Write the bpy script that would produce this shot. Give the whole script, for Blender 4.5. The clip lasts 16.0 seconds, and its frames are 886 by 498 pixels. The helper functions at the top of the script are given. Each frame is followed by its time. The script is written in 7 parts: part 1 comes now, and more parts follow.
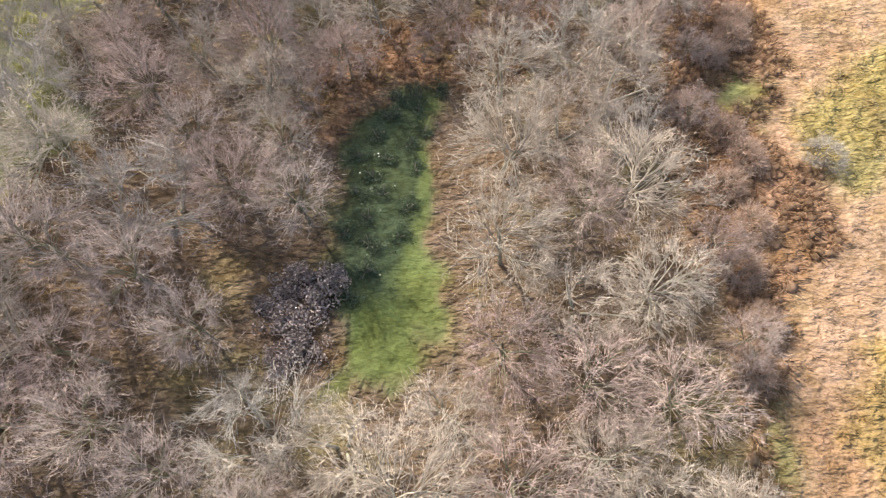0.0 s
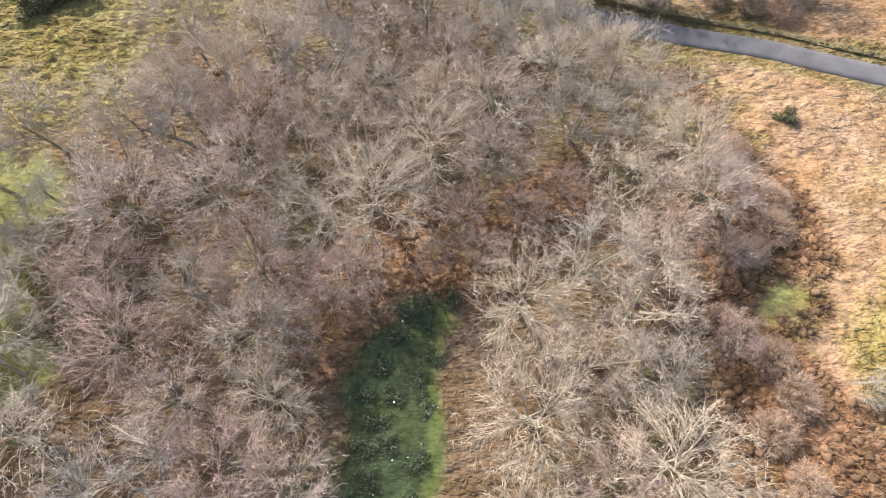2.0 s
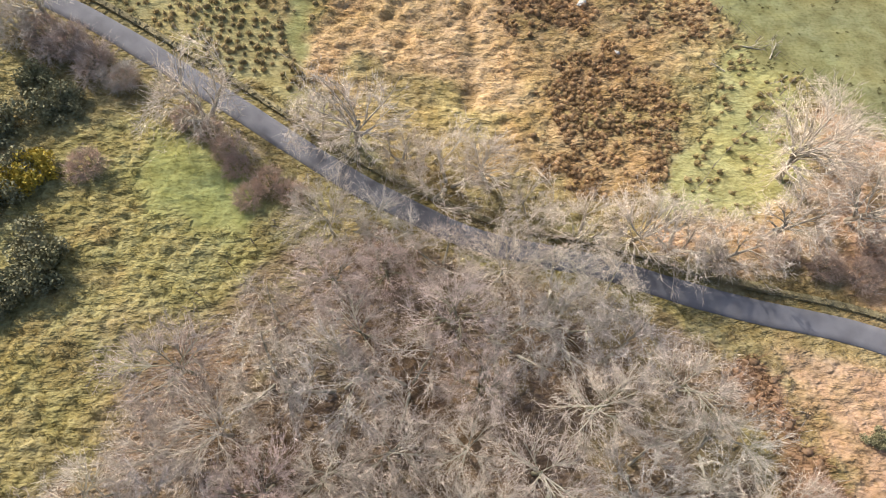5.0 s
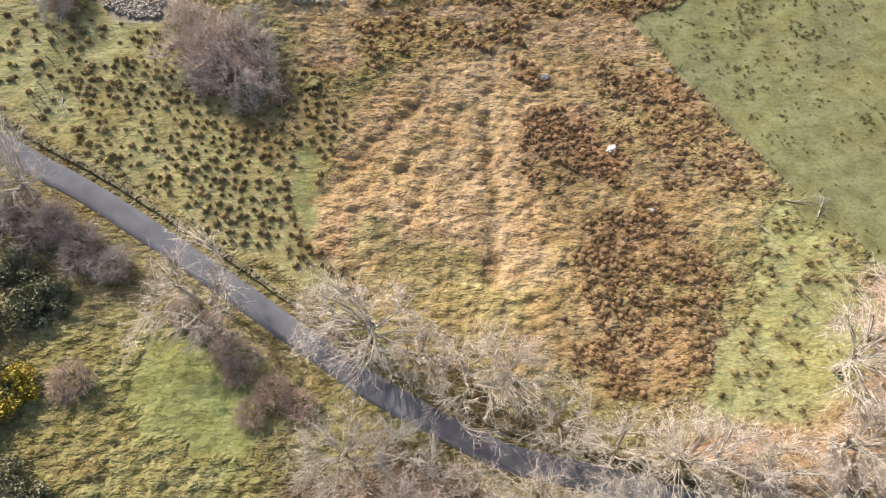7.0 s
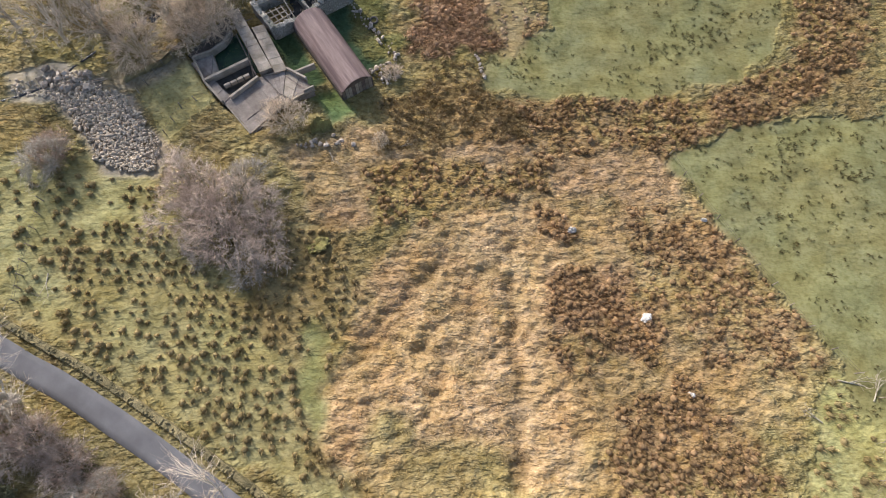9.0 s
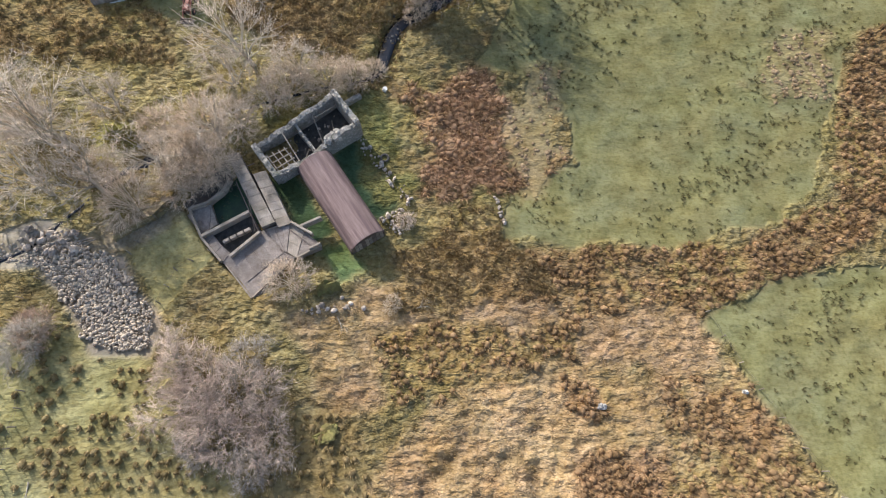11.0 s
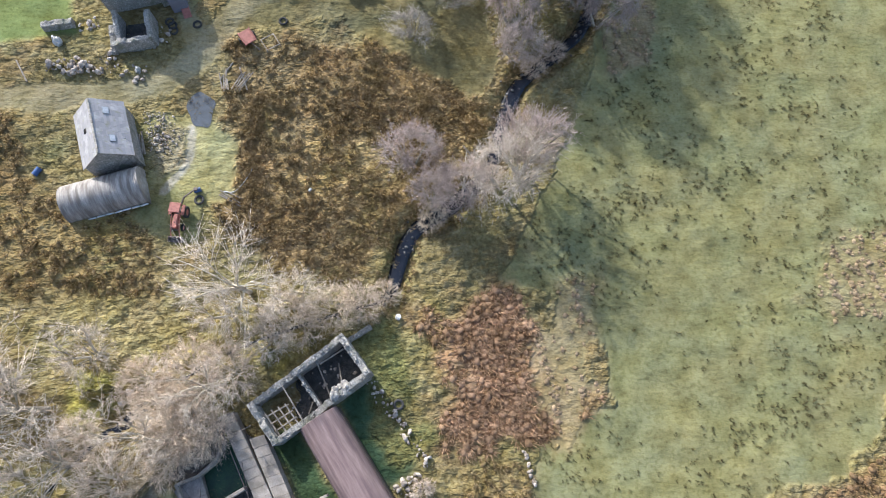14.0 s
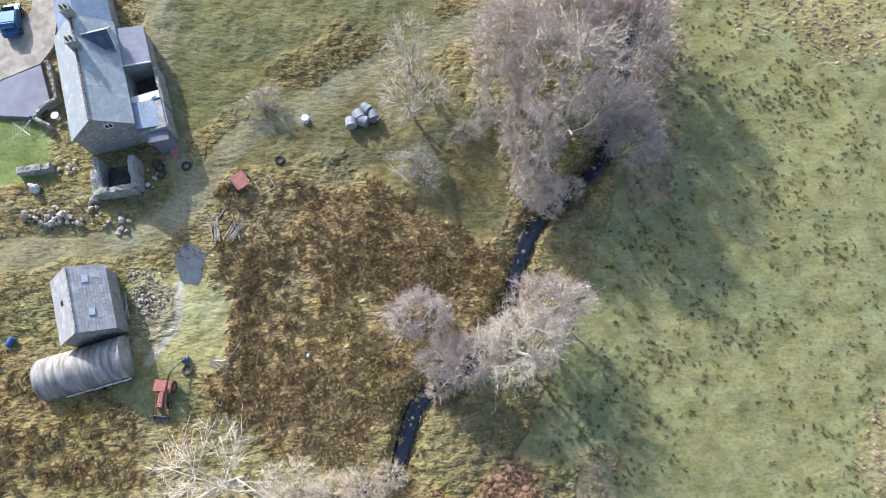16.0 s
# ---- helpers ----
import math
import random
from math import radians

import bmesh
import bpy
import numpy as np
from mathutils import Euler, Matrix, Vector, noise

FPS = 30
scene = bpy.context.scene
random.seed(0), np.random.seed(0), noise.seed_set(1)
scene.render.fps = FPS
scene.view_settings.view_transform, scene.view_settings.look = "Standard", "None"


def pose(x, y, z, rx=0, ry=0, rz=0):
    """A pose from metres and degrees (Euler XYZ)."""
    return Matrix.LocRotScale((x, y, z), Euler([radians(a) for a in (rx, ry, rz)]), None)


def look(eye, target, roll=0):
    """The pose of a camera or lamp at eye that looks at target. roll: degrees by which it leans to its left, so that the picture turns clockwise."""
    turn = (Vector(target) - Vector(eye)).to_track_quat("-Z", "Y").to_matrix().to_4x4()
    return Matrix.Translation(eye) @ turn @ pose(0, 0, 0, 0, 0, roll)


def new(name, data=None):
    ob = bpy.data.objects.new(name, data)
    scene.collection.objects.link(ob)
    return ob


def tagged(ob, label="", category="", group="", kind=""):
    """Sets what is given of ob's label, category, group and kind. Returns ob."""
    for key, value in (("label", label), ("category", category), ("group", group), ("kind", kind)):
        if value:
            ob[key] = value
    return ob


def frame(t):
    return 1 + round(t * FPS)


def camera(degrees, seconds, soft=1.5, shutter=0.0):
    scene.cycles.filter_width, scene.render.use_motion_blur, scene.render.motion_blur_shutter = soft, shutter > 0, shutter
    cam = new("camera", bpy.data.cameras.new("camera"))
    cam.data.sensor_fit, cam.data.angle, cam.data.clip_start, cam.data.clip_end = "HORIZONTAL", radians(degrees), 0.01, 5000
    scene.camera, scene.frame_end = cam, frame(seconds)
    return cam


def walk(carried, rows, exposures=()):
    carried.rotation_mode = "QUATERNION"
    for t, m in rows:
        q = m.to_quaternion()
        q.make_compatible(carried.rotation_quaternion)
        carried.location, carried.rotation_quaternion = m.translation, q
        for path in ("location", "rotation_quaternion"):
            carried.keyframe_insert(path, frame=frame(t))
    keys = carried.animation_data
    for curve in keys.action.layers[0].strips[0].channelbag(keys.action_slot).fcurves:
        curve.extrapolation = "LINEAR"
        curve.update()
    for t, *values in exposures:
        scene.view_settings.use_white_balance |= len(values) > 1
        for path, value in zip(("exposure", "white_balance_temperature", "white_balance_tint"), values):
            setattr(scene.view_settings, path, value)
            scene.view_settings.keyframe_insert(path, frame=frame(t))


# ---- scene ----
# ---- camera: a drone gliding level over the valley, tilted a little ahead of straight down ----
cam = camera(72.0, 16.0, soft=1.0)
TILT = 17.0
EYES = [
    (0.0, 0.00, 0.00, 63.70),
    (1.0, -0.35, 8.77, 63.74),
    (2.0, -0.90, 17.84, 63.77),
    (3.0, -1.62, 27.11, 63.79),
    (4.0, -2.46, 36.49, 63.81),
    (5.0, -3.39, 45.93, 63.82),
    (6.0, -4.37, 55.36, 63.82),
    (7.0, -5.38, 64.74, 63.81),
    (8.0, -6.38, 74.04, 63.80),
    (9.0, -7.35, 83.23, 63.78),
    (10.0, -8.28, 92.30, 63.75),
    (11.0, -9.15, 101.27, 63.73),
    (12.0, -9.94, 110.14, 63.69),
    (13.0, -10.64, 118.95, 63.66),
    (14.0, -11.26, 127.72, 63.62),
    (15.0, -11.79, 136.51, 63.58),
    (16.0, -12.22, 145.39, 63.54),
]
walk(cam, [(t, pose(x, y, z, TILT, 0, 0)) for t, x, y, z in EYES], exposures=((0.0, 0.99, 6500, 10), (2.5, 1.04, 6500, 10), (4.0, 0.91, 6450, 10), (7.0, 0.72, 6350, 10), (9.0, 0.65, 6300, 10), (12.5, 0.92, 6000, 9), (16.0, 1.15, 5550, 7)))

# ---- light: a low late-winter sun and a clear, hazy sky ----
SUN_UP, SUN_ROUND = 29.0, -36.0
world = bpy.data.worlds.new("sky")
scene.world = world
world.use_nodes = True
wn = world.node_tree
sky = wn.nodes.new("ShaderNodeTexSky")
sky.sky_type = "NISHITA"
sky.sun_disc = False
sky.sun_elevation, sky.sun_rotation = radians(SUN_UP), radians(SUN_ROUND)
sky.dust_density = 2.5
wn.links.new(sky.outputs[0], wn.nodes["Background"].inputs[0])
wn.nodes["Background"].inputs[1].default_value = 0.15
sun = new("sun", bpy.data.lights.new("sun", "SUN"))
sun.data.energy, sun.data.angle, sun.data.color = 3.6, radians(0.6), (1.0, 0.95, 0.88)
sun_way = Vector((math.sin(radians(SUN_ROUND)) * math.cos(radians(SUN_UP)), math.cos(radians(SUN_ROUND)) * math.cos(radians(SUN_UP)), math.sin(radians(SUN_UP))))
sun.matrix_world = look((0, 0, 120), Vector((0, 0, 120)) - sun_way)


# ---- materials ----
def nodes_of(name, rough=0.9, metal=0.0):
    m = bpy.data.materials.new(name)
    m.use_nodes = True
    n = m.node_tree.nodes
    b = n["Principled BSDF"]
    b.inputs["Roughness"].default_value, b.inputs["Metallic"].default_value = rough, metal
    b.inputs["Specular IOR Level"].default_value = 0.25
    return m, n, m.node_tree.links, b


def mixed(n, l, a, b, fac, mode="MIX"):
    """A colour mix of a and b, each a colour or a socket."""
    x = n.new("ShaderNodeMix")
    x.data_type, x.blend_type = "RGBA", mode
    for k, v in ((6, a), (7, b), (0, fac)):
        if isinstance(v, (tuple, list)):
            x.inputs[k].default_value = (*v, 1)
        elif isinstance(v, (int, float)):
            x.inputs[k].default_value = v
        else:
            l.new(v, x.inputs[k])
    return x.outputs[2]


def spots(n, l, scale, lo=0.35, hi=0.65, detail=4, coords="Object", stretch=None):
    """Noise turned into a mask between 0 and 1."""
    c = n.new("ShaderNodeTexCoord")
    t = n.new("ShaderNodeTexNoise")
    t.inputs["Scale"].default_value, t.inputs["Detail"].default_value = scale, detail
    src = c.outputs[coords]
    if stretch:
        mp = n.new("ShaderNodeMapping")
        mp.inputs["Scale"].default_value = stretch
        l.new(src, mp.inputs[0])
        src = mp.outputs[0]
    l.new(src, t.inputs["Vector"])
    r = n.new("ShaderNodeMapRange")
    r.inputs[1].default_value, r.inputs[2].default_value = lo, hi
    l.new(t.outputs[0], r.inputs[0])
    return r.outputs[0]


def bumped(n, l, b, height, strength, distance):
    k = n.new("ShaderNodeBump")
    k.inputs["Strength"].default_value, k.inputs["Distance"].default_value = strength, distance
    l.new(height, k.inputs["Height"])
    l.new(k.outputs[0], b.inputs["Normal"])


def plain(name, col, dark=None, scale=3.0, fine=25.0, rough=0.9, metal=0.0, bump=0.3, depth=0.02, vary=0.25, stretch=None):
    """A weathered surface: base colour, a second colour in patches, fine grain, relief, and a change from piece to piece."""
    m, n, l, b = nodes_of(name, rough, metal)
    dark = dark or tuple(c * 0.6 for c in col)
    c1 = mixed(n, l, col, dark, spots(n, l, scale, stretch=stretch))
    g = spots(n, l, fine, 0.25, 0.75, 3, stretch=stretch)
    c2 = mixed(n, l, c1, tuple(c * 0.55 for c in dark), g)
    half = mixed(n, l, c1, c2, 0.5)
    oi = n.new("ShaderNodeObjectInfo")
    hs = n.new("ShaderNodeHueSaturation")
    r = n.new("ShaderNodeMapRange")
    r.inputs[3].default_value, r.inputs[4].default_value = 1 - vary, 1 + vary
    l.new(oi.outputs["Random"], r.inputs[0])
    l.new(r.outputs[0], hs.inputs["Value"])
    l.new(half, hs.inputs["Color"])
    l.new(hs.outputs[0], b.inputs["Base Color"])
    bumped(n, l, b, g, bump, depth)
    return m


def cover_material(name, grain, relief, amount, rise=False):
    """Vegetation whose kind is given by the colour layer, with patches and grain on top."""
    m, n, l, b = nodes_of(name, 0.95)
    at = n.new("ShaderNodeAttribute")
    at.attribute_name = "cover"
    col = at.outputs["Color"]
    patch = mixed(n, l, col, (0.72, 0.70, 0.62), spots(n, l, 0.5, 0.38, 0.68, 5), "MULTIPLY")
    g = spots(n, l, grain, 0.34, 0.66, 5)
    dark = mixed(n, l, patch, (0.66, 0.61, 0.50) if rise else (0.50, 0.46, 0.36), 1.0, "MULTIPLY")
    k = n.new("ShaderNodeMath")
    k.operation = "MULTIPLY"
    l.new(g, k.inputs[0])
    if rise:
        l.new(at.outputs["Alpha"], k.inputs[1])
    else:
        k.inputs[1].default_value = amount
    c = mixed(n, l, patch, dark, k.outputs[0])
    lite = spots(n, l, grain * 2.7, 0.52, 0.75, 4)
    c = mixed(n, l, c, mixed(n, l, c, (1.18, 1.16, 1.08) if rise else (1.42, 1.36, 1.2), 1.0, "MULTIPLY"), lite)
    if rise:
        # matted blades and dead leaves in the turf
        c = mixed(n, l, c, (0.74, 0.72, 0.64), spots(n, l, 2.6, 0.48, 0.70, 3), "MULTIPLY")
        c = mixed(n, l, c, mixed(n, l, c, (1.07, 1.06, 0.97), 1.0, "MULTIPLY"), spots(n, l, 0.16, 0.42, 0.62, 4))
    l.new(c, b.inputs["Base Color"])
    b.inputs["Specular IOR Level"].default_value = 0.05
    if rise:
        big = mixed(n, l, (0, 0, 0), (0.68, 0.68, 0.68), spots(n, l, 1.15, 0.25, 0.75, 2, stretch=(1.0, 1.7, 1.0)))
        lump = mixed(n, l, big, spots(n, l, 4.2, 0.2, 0.8, 3, stretch=(1.0, 1.4, 1.0)), 0.16)
        high = n.new("ShaderNodeMath")
        high.operation = "MULTIPLY"
        l.new(lump, high.inputs[0])
        l.new(at.outputs["Alpha"], high.inputs[1])
        bumped(n, l, b, high.outputs[0], 1.0, relief)
    else:
        bumped(n, l, b, k.outputs[0], 1.0, relief)
    if not rise:
        # blades let some light through
        thin, join = n.new("ShaderNodeBsdfTranslucent"), n.new("ShaderNodeMixShader")
        l.new(c, thin.inputs["Color"])
        join.inputs[0].default_value = 0.4
        l.new(b.outputs[0], join.inputs[1])
        l.new(thin.outputs[0], join.inputs[2])
        l.new(join.outputs[0], n["Material Output"].inputs["Surface"])
    return m


GROUND = cover_material("ground_cover", 2.4, 0.62, 0.75, True)
TUFT = cover_material("grass_blades", 7.0, 0.06, 0.3)
ASPHALT = plain("asphalt", (0.185, 0.178, 0.186), (0.13, 0.124, 0.13), 0.5, 30, 0.85, bump=0.2, vary=0.0)
BARK = plain("bark", (0.42, 0.36, 0.29), (0.24, 0.22, 0.16), 2.0, 12, bump=0.6)
MOSSBARK = plain("mossy_bark", (0.31, 0.27, 0.19), (0.17, 0.165, 0.09), 1.6, 12, bump=0.6)
PALEBARK = plain("pale_bark", (0.58, 0.50, 0.39), (0.38, 0.33, 0.25), 2.0, 12, bump=0.5)


def twig_material(name, one, two):
    """Fine twigs, one colour to another from tree to tree and twig to twig."""
    m, n, l, b = nodes_of(name, 0.8)
    oi = n.new("ShaderNodeObjectInfo")
    ge = n.new("ShaderNodeNewGeometry")
    c = mixed(n, l, one, two, oi.outputs["Random"])
    r = n.new("ShaderNodeMapRange")
    r.inputs[3].default_value, r.inputs[4].default_value = 0.7, 1.22
    l.new(ge.outputs["Random Per Island"], r.inputs[0])
    hs = n.new("ShaderNodeHueSaturation")
    l.new(r.outputs[0], hs.inputs["Value"])
    l.new(c, hs.inputs["Color"])
    l.new(hs.outputs[0], b.inputs["Base Color"])
    return m


TWIG = twig_material("twigs", (0.41, 0.33, 0.275), (0.57, 0.485, 0.385))
PALETWIG = twig_material("pale_twigs", (0.66, 0.55, 0.43), (0.62, 0.52, 0.42))
PINKTWIG = twig_material("pink_twigs", (0.43, 0.315, 0.275), (0.55, 0.425, 0.36))
GREYTWIG = twig_material("grey_twigs", (0.49, 0.435, 0.36), (0.38, 0.33, 0.30))
MAUVETWIG = twig_material("alder_twigs", (0.43, 0.335, 0.29), (0.50, 0.405, 0.345))

GORSE = twig_material("gorse_green", (0.175, 0.165, 0.085), (0.22, 0.20, 0.11))
WETSTONE = plain("wet_stone", (0.13, 0.12, 0.11), (0.07, 0.065, 0.06), 2.5, 14, 0.4, bump=0.6, depth=0.03, vary=0.4)
RUBBLE = plain("rubble_stone", (0.58, 0.485, 0.40), (0.34, 0.28, 0.225), 2.5, 14, bump=0.6, depth=0.03, vary=0.45)
STONE = plain("field_stone", (0.48, 0.435, 0.375), (0.30, 0.27, 0.225), 2.5, 14, bump=0.6, depth=0.03, vary=0.3)
TURF = plain("bank_turf", (0.30, 0.245, 0.13), (0.17, 0.14, 0.07), 1.2, 9, bump=1.0, depth=0.06, vary=0.12)
MOSS = plain("moss", (0.29, 0.26, 0.085), (0.17, 0.14, 0.055), 1.5, 12, bump=1.0, depth=0.05, vary=0.1)


# ---- shaping helpers ----
def smooth(a, b, v):
    k = np.clip((v - a) / (b - a), 0, 1)
    return k * k * (3 - 2 * k)


TABLES = [np.random.RandomState(40 + i).rand(256, 256) for i in range(5)]


def lattice(x, y, k=0):
    """Smooth noise between 0 and 1 on a unit lattice."""
    t = TABLES[k % 5]
    xi, yi = np.floor(x).astype(int), np.floor(y).astype(int)
    fx, fy = x - xi, y - yi
    fx, fy = fx * fx * (3 - 2 * fx), fy * fy * (3 - 2 * fy)
    a, b = t[xi % 256, yi % 256], t[(xi + 1) % 256, yi % 256]
    c, d = t[xi % 256, (yi + 1) % 256], t[(xi + 1) % 256, (yi + 1) % 256]
    return (a * (1 - fx) + b * fx) * (1 - fy) + (c * (1 - fx) + d * fx) * fy


def fbm(x, y, size, octaves=3, k=0):
    """Rolling noise about 0, of that size in metres."""
    out, amp, tot = 0, 1.0, 0
    for o in range(octaves):
        out = out + amp * lattice(x / size * 2 ** o + 17 * k + 31 * o, y / size * 2 ** o + 9 * k + 11 * o, k + o)
        tot, amp = tot + amp, amp * 0.55
    return out / tot * 2 - 1


def along(x, y, line):
    """Distance to a line of points, and the share of the way along it."""
    best = np.full(np.shape(x), 1e9)
    where = np.zeros(np.shape(x))
    for i, ((ax, ay), (bx, by)) in enumerate(zip(line, line[1:])):
        dx, dy = bx - ax, by - ay
        k = np.clip(((x - ax) * dx + (y - ay) * dy) / (dx * dx + dy * dy), 0, 1)
        d = np.hypot(x - ax - k * dx, y - ay - k * dy)
        where = np.where(d < best, i + k, where)
        best = np.minimum(best, d)
    return best, where


def inside(x, y, poly):
    """Signed distance to a plot's edge: above 0 within it."""
    d, _ = along(x, y, list(poly) + [poly[0]])
    odd = np.zeros(np.shape(x), bool)
    for (ax, ay), (bx, by) in zip(poly, list(poly[1:]) + [poly[0]]):
        if ay != by:
            odd ^= ((ay > y) != (by > y)) & (x < (bx - ax) * (y - ay) / (by - ay) + ax)
    return np.where(odd, d, -d)


def curve_points(line, step=1.0):
    """A smooth run of points through a rough line."""
    p = [Vector((*a, 0)) for a in line]
    p = [2 * p[0] - p[1]] + p + [2 * p[-1] - p[-2]]
    out = []
    for a, b, c, d in zip(p, p[1:], p[2:], p[3:]):
        k = max(2, int((c - b).length / step))
        for i in range(k):
            t = i / k
            q = 0.5 * (2 * b + (c - a) * t + (2 * a - 5 * b + 4 * c - d) * t * t + (3 * b - a - 3 * c + d) * t ** 3)
            out.append((q.x, q.y))
    return out + [(p[-2].x, p[-2].y)]


# ---- the land ----
SLOPE = ((0, 0, 4.36), (0, 1, -15.26), (0, 2, 13.64), (0, 3, 4.08), (0, 4, -4.36), (0, 5, -1.00), (1, 0, -4.74), (1, 1, -0.06), (1, 2, 1.89), (1, 3, -1.55), (1, 4, -1.83), (2, 0, 4.88), (2, 1, -2.79), (2, 2, 0.19), (2, 3, 0.09), (3, 0, 1.11), (3, 1, 1.46), (3, 2, 1.79), (4, 0, -2.30), (4, 1, 1.45), (5, 0, -1.57))
ROAD = curve_points([(-90, 116), (-62, 99.6), (-45.3, 90.0), (-39.4, 86.9), (-32.2, 82.5), (-25, 77.8), (-18.3, 73.2), (-11.8, 68.9), (-7.6, 66.6), (-1.2, 63.4), (4, 62), (11, 60.5), (18, 58.1), (24, 56.3), (31.4, 54.5), (38.5, 51.9), (60, 44.5), (100, 30)], 1.5)
STREAM = curve_points([(-75, 108), (-58, 114.5), (-50, 118.3), (-46.5, 122.5), (-41.5, 128.5), (-33, 135), (-25, 138.5), (-20.5, 140), (-17, 141.6), (-15.7, 146), (-14, 149.2), (-9, 153), (-5.8, 157.5), (-4.3, 162.5), (-2.2, 167.5), (2.4, 171.8), (6, 176), (9, 186), (12, 200), (14, 240)], 1.2)
FURROWS = (([(-11, 89.4), (-5, 96.5), (-0.2, 102.2)], 0.22), ([(-14.4, 92.3), (-10, 97.5), (-6, 102.6)], 0.2), ([(-18.3, 86.8), (-14, 91), (-11.2, 94.3)], 0.2), ([(-5.5, 87.2), (-2, 91), (0.3, 93.4)], 0.15), ([(-0.4, 98), (-0.2, 88), (-0.6, 79)], 0.4), ([(-8, 99.5), (-12, 95), (-15, 90)], 0.15), ([(-4.5, 95), (-7, 90), (-8.5, 85)], 0.22), ([(-16, 92.3), (-9, 91), (-2, 90.4)], 0.2), ([(-12.5, 91), (-13.5, 85)], 0.2))


BYRE = [(-36.2, 124.2), (-33.4, 120.0), (-31.3, 117.6), (-27.3, 114.6), (-25.2, 117.8), (-21.7, 119.7), (-24.6, 122.2), (-27.6, 127.6), (-30.7, 129.6), (-32.2, 129.2)]


def land_z(x, y):
    """Height of the open hillside."""
    u, v = np.clip(x, -85, 85) / 60, (np.clip(y, -45, 230) - 95) / 100
    return sum(c * u ** i * v ** j for i, j, c in SLOPE)


def ground_z(x, y, fine=True):
    """Height of the ground, with the lane cut into it, the stream's bed and the field's furrows."""
    x, y = np.asarray(x, float), np.asarray(y, float)
    z = land_z(x, y)
    d, k = along(x, y, ROAD)
    rx, ry = np.array(ROAD).T
    i = np.clip(k.astype(int), 0, len(ROAD) - 2)
    f = k - i
    rz = land_z(rx[i] * (1 - f) + rx[i + 1] * f, ry[i] * (1 - f) + ry[i + 1] * f)
    w = 1 - smooth(1.5, 3.2, d)
    rough = 0.22 * fbm(x, y, 5.0, 3) + 0.10 * fbm(x, y, 1.4, 2, 1)
    z = z + rough * smooth(1.4, 3.5, d)
    z = z * (1 - w) + rz * w
    s, _ = along(x, y, STREAM)
    z = z - 0.72 * (1 - smooth(0.3 + 0.5 * smooth(-18, -15.8, x), 1.75 + 0.5 * smooth(-18, -15.8, x) + 1.2 * fbm(x, y, 2.2, 2, 2) - 0.5 * (1 - smooth(-24, -16, x)), s)) * (0.32 + 0.68 * smooth(-22, -17, x) + 0.5 * np.exp(-((x + 40.6) / 1.6) ** 2))
    pool = 1 - smooth(1.9, 3.4, np.hypot((x + 37.9) * 1.2, (y - 162.0) * 0.75))
    z = z * (1 - pool) + (land_z(-37.9, 162.0) - 0.12) * pool
    low = smooth(-0.25, 0.25, inside(x, y, BYRE))
    z = z * (1 - low) + np.minimum(z, 3.9) * low
    if fine:
        for line, deep in FURROWS:
            q, _ = along(x + 0.9 * fbm(x, y, 2.6, 3, 1), y + 0.9 * fbm(x, y, 2.4, 3, 3), line)
            z = z - 1.2 * deep * np.exp(-(q / 0.75) ** 2)
    return z


def height(x, y):
    return float(ground_z(np.array([x]), np.array([y]))[0])
# ---- what grows where ----
TAN, ORANGE, OLIVE, PASTURE = (0.48, 0.34, 0.205), (0.415, 0.283, 0.20), (0.27, 0.225, 0.12), (0.197, 0.189, 0.094)
RUSSET, RUSH, VIVID, LITTER = (0.31, 0.20, 0.12), (0.30, 0.22, 0.12), (0.165, 0.195, 0.07), (0.18, 0.132, 0.10)
PALEGREEN, MUD = (0.335, 0.305, 0.15), (0.25, 0.225, 0.155)
WOOD = [(-70, -45), (-70, 34), (-36, 40), (-28, 43), (-26, 52), (-19.7, 57.6), (-17.5, 62.5), (-10, 65.2), (-1.6, 61.6), (9, 58), (17, 55), (20.5, 50), (21.5, 43), (20, 34), (18, 28), (17.5, 22), (18.5, 15), (18.5, 9), (18.5, -3), (18, -45)]
GLADE = [(0.8, 28.3), (-0.2, 19.5), (-0.6, 12.7), (-0.9, 6.1), (-3.0, 2.4), (-6.9, 2.7), (-7.2, 6.0), (-6.6, 10.8), (-7.2, 17.8), (-6.2, 23.7), (-4.0, 28.0)]
IVYSHADE = [(-4.0, 28.4), (0.4, 28.2), (-1.2, 22), (-2.6, 14), (-3.8, 9), (-7.2, 8), (-7.4, 17.8), (-6.2, 23.7)]
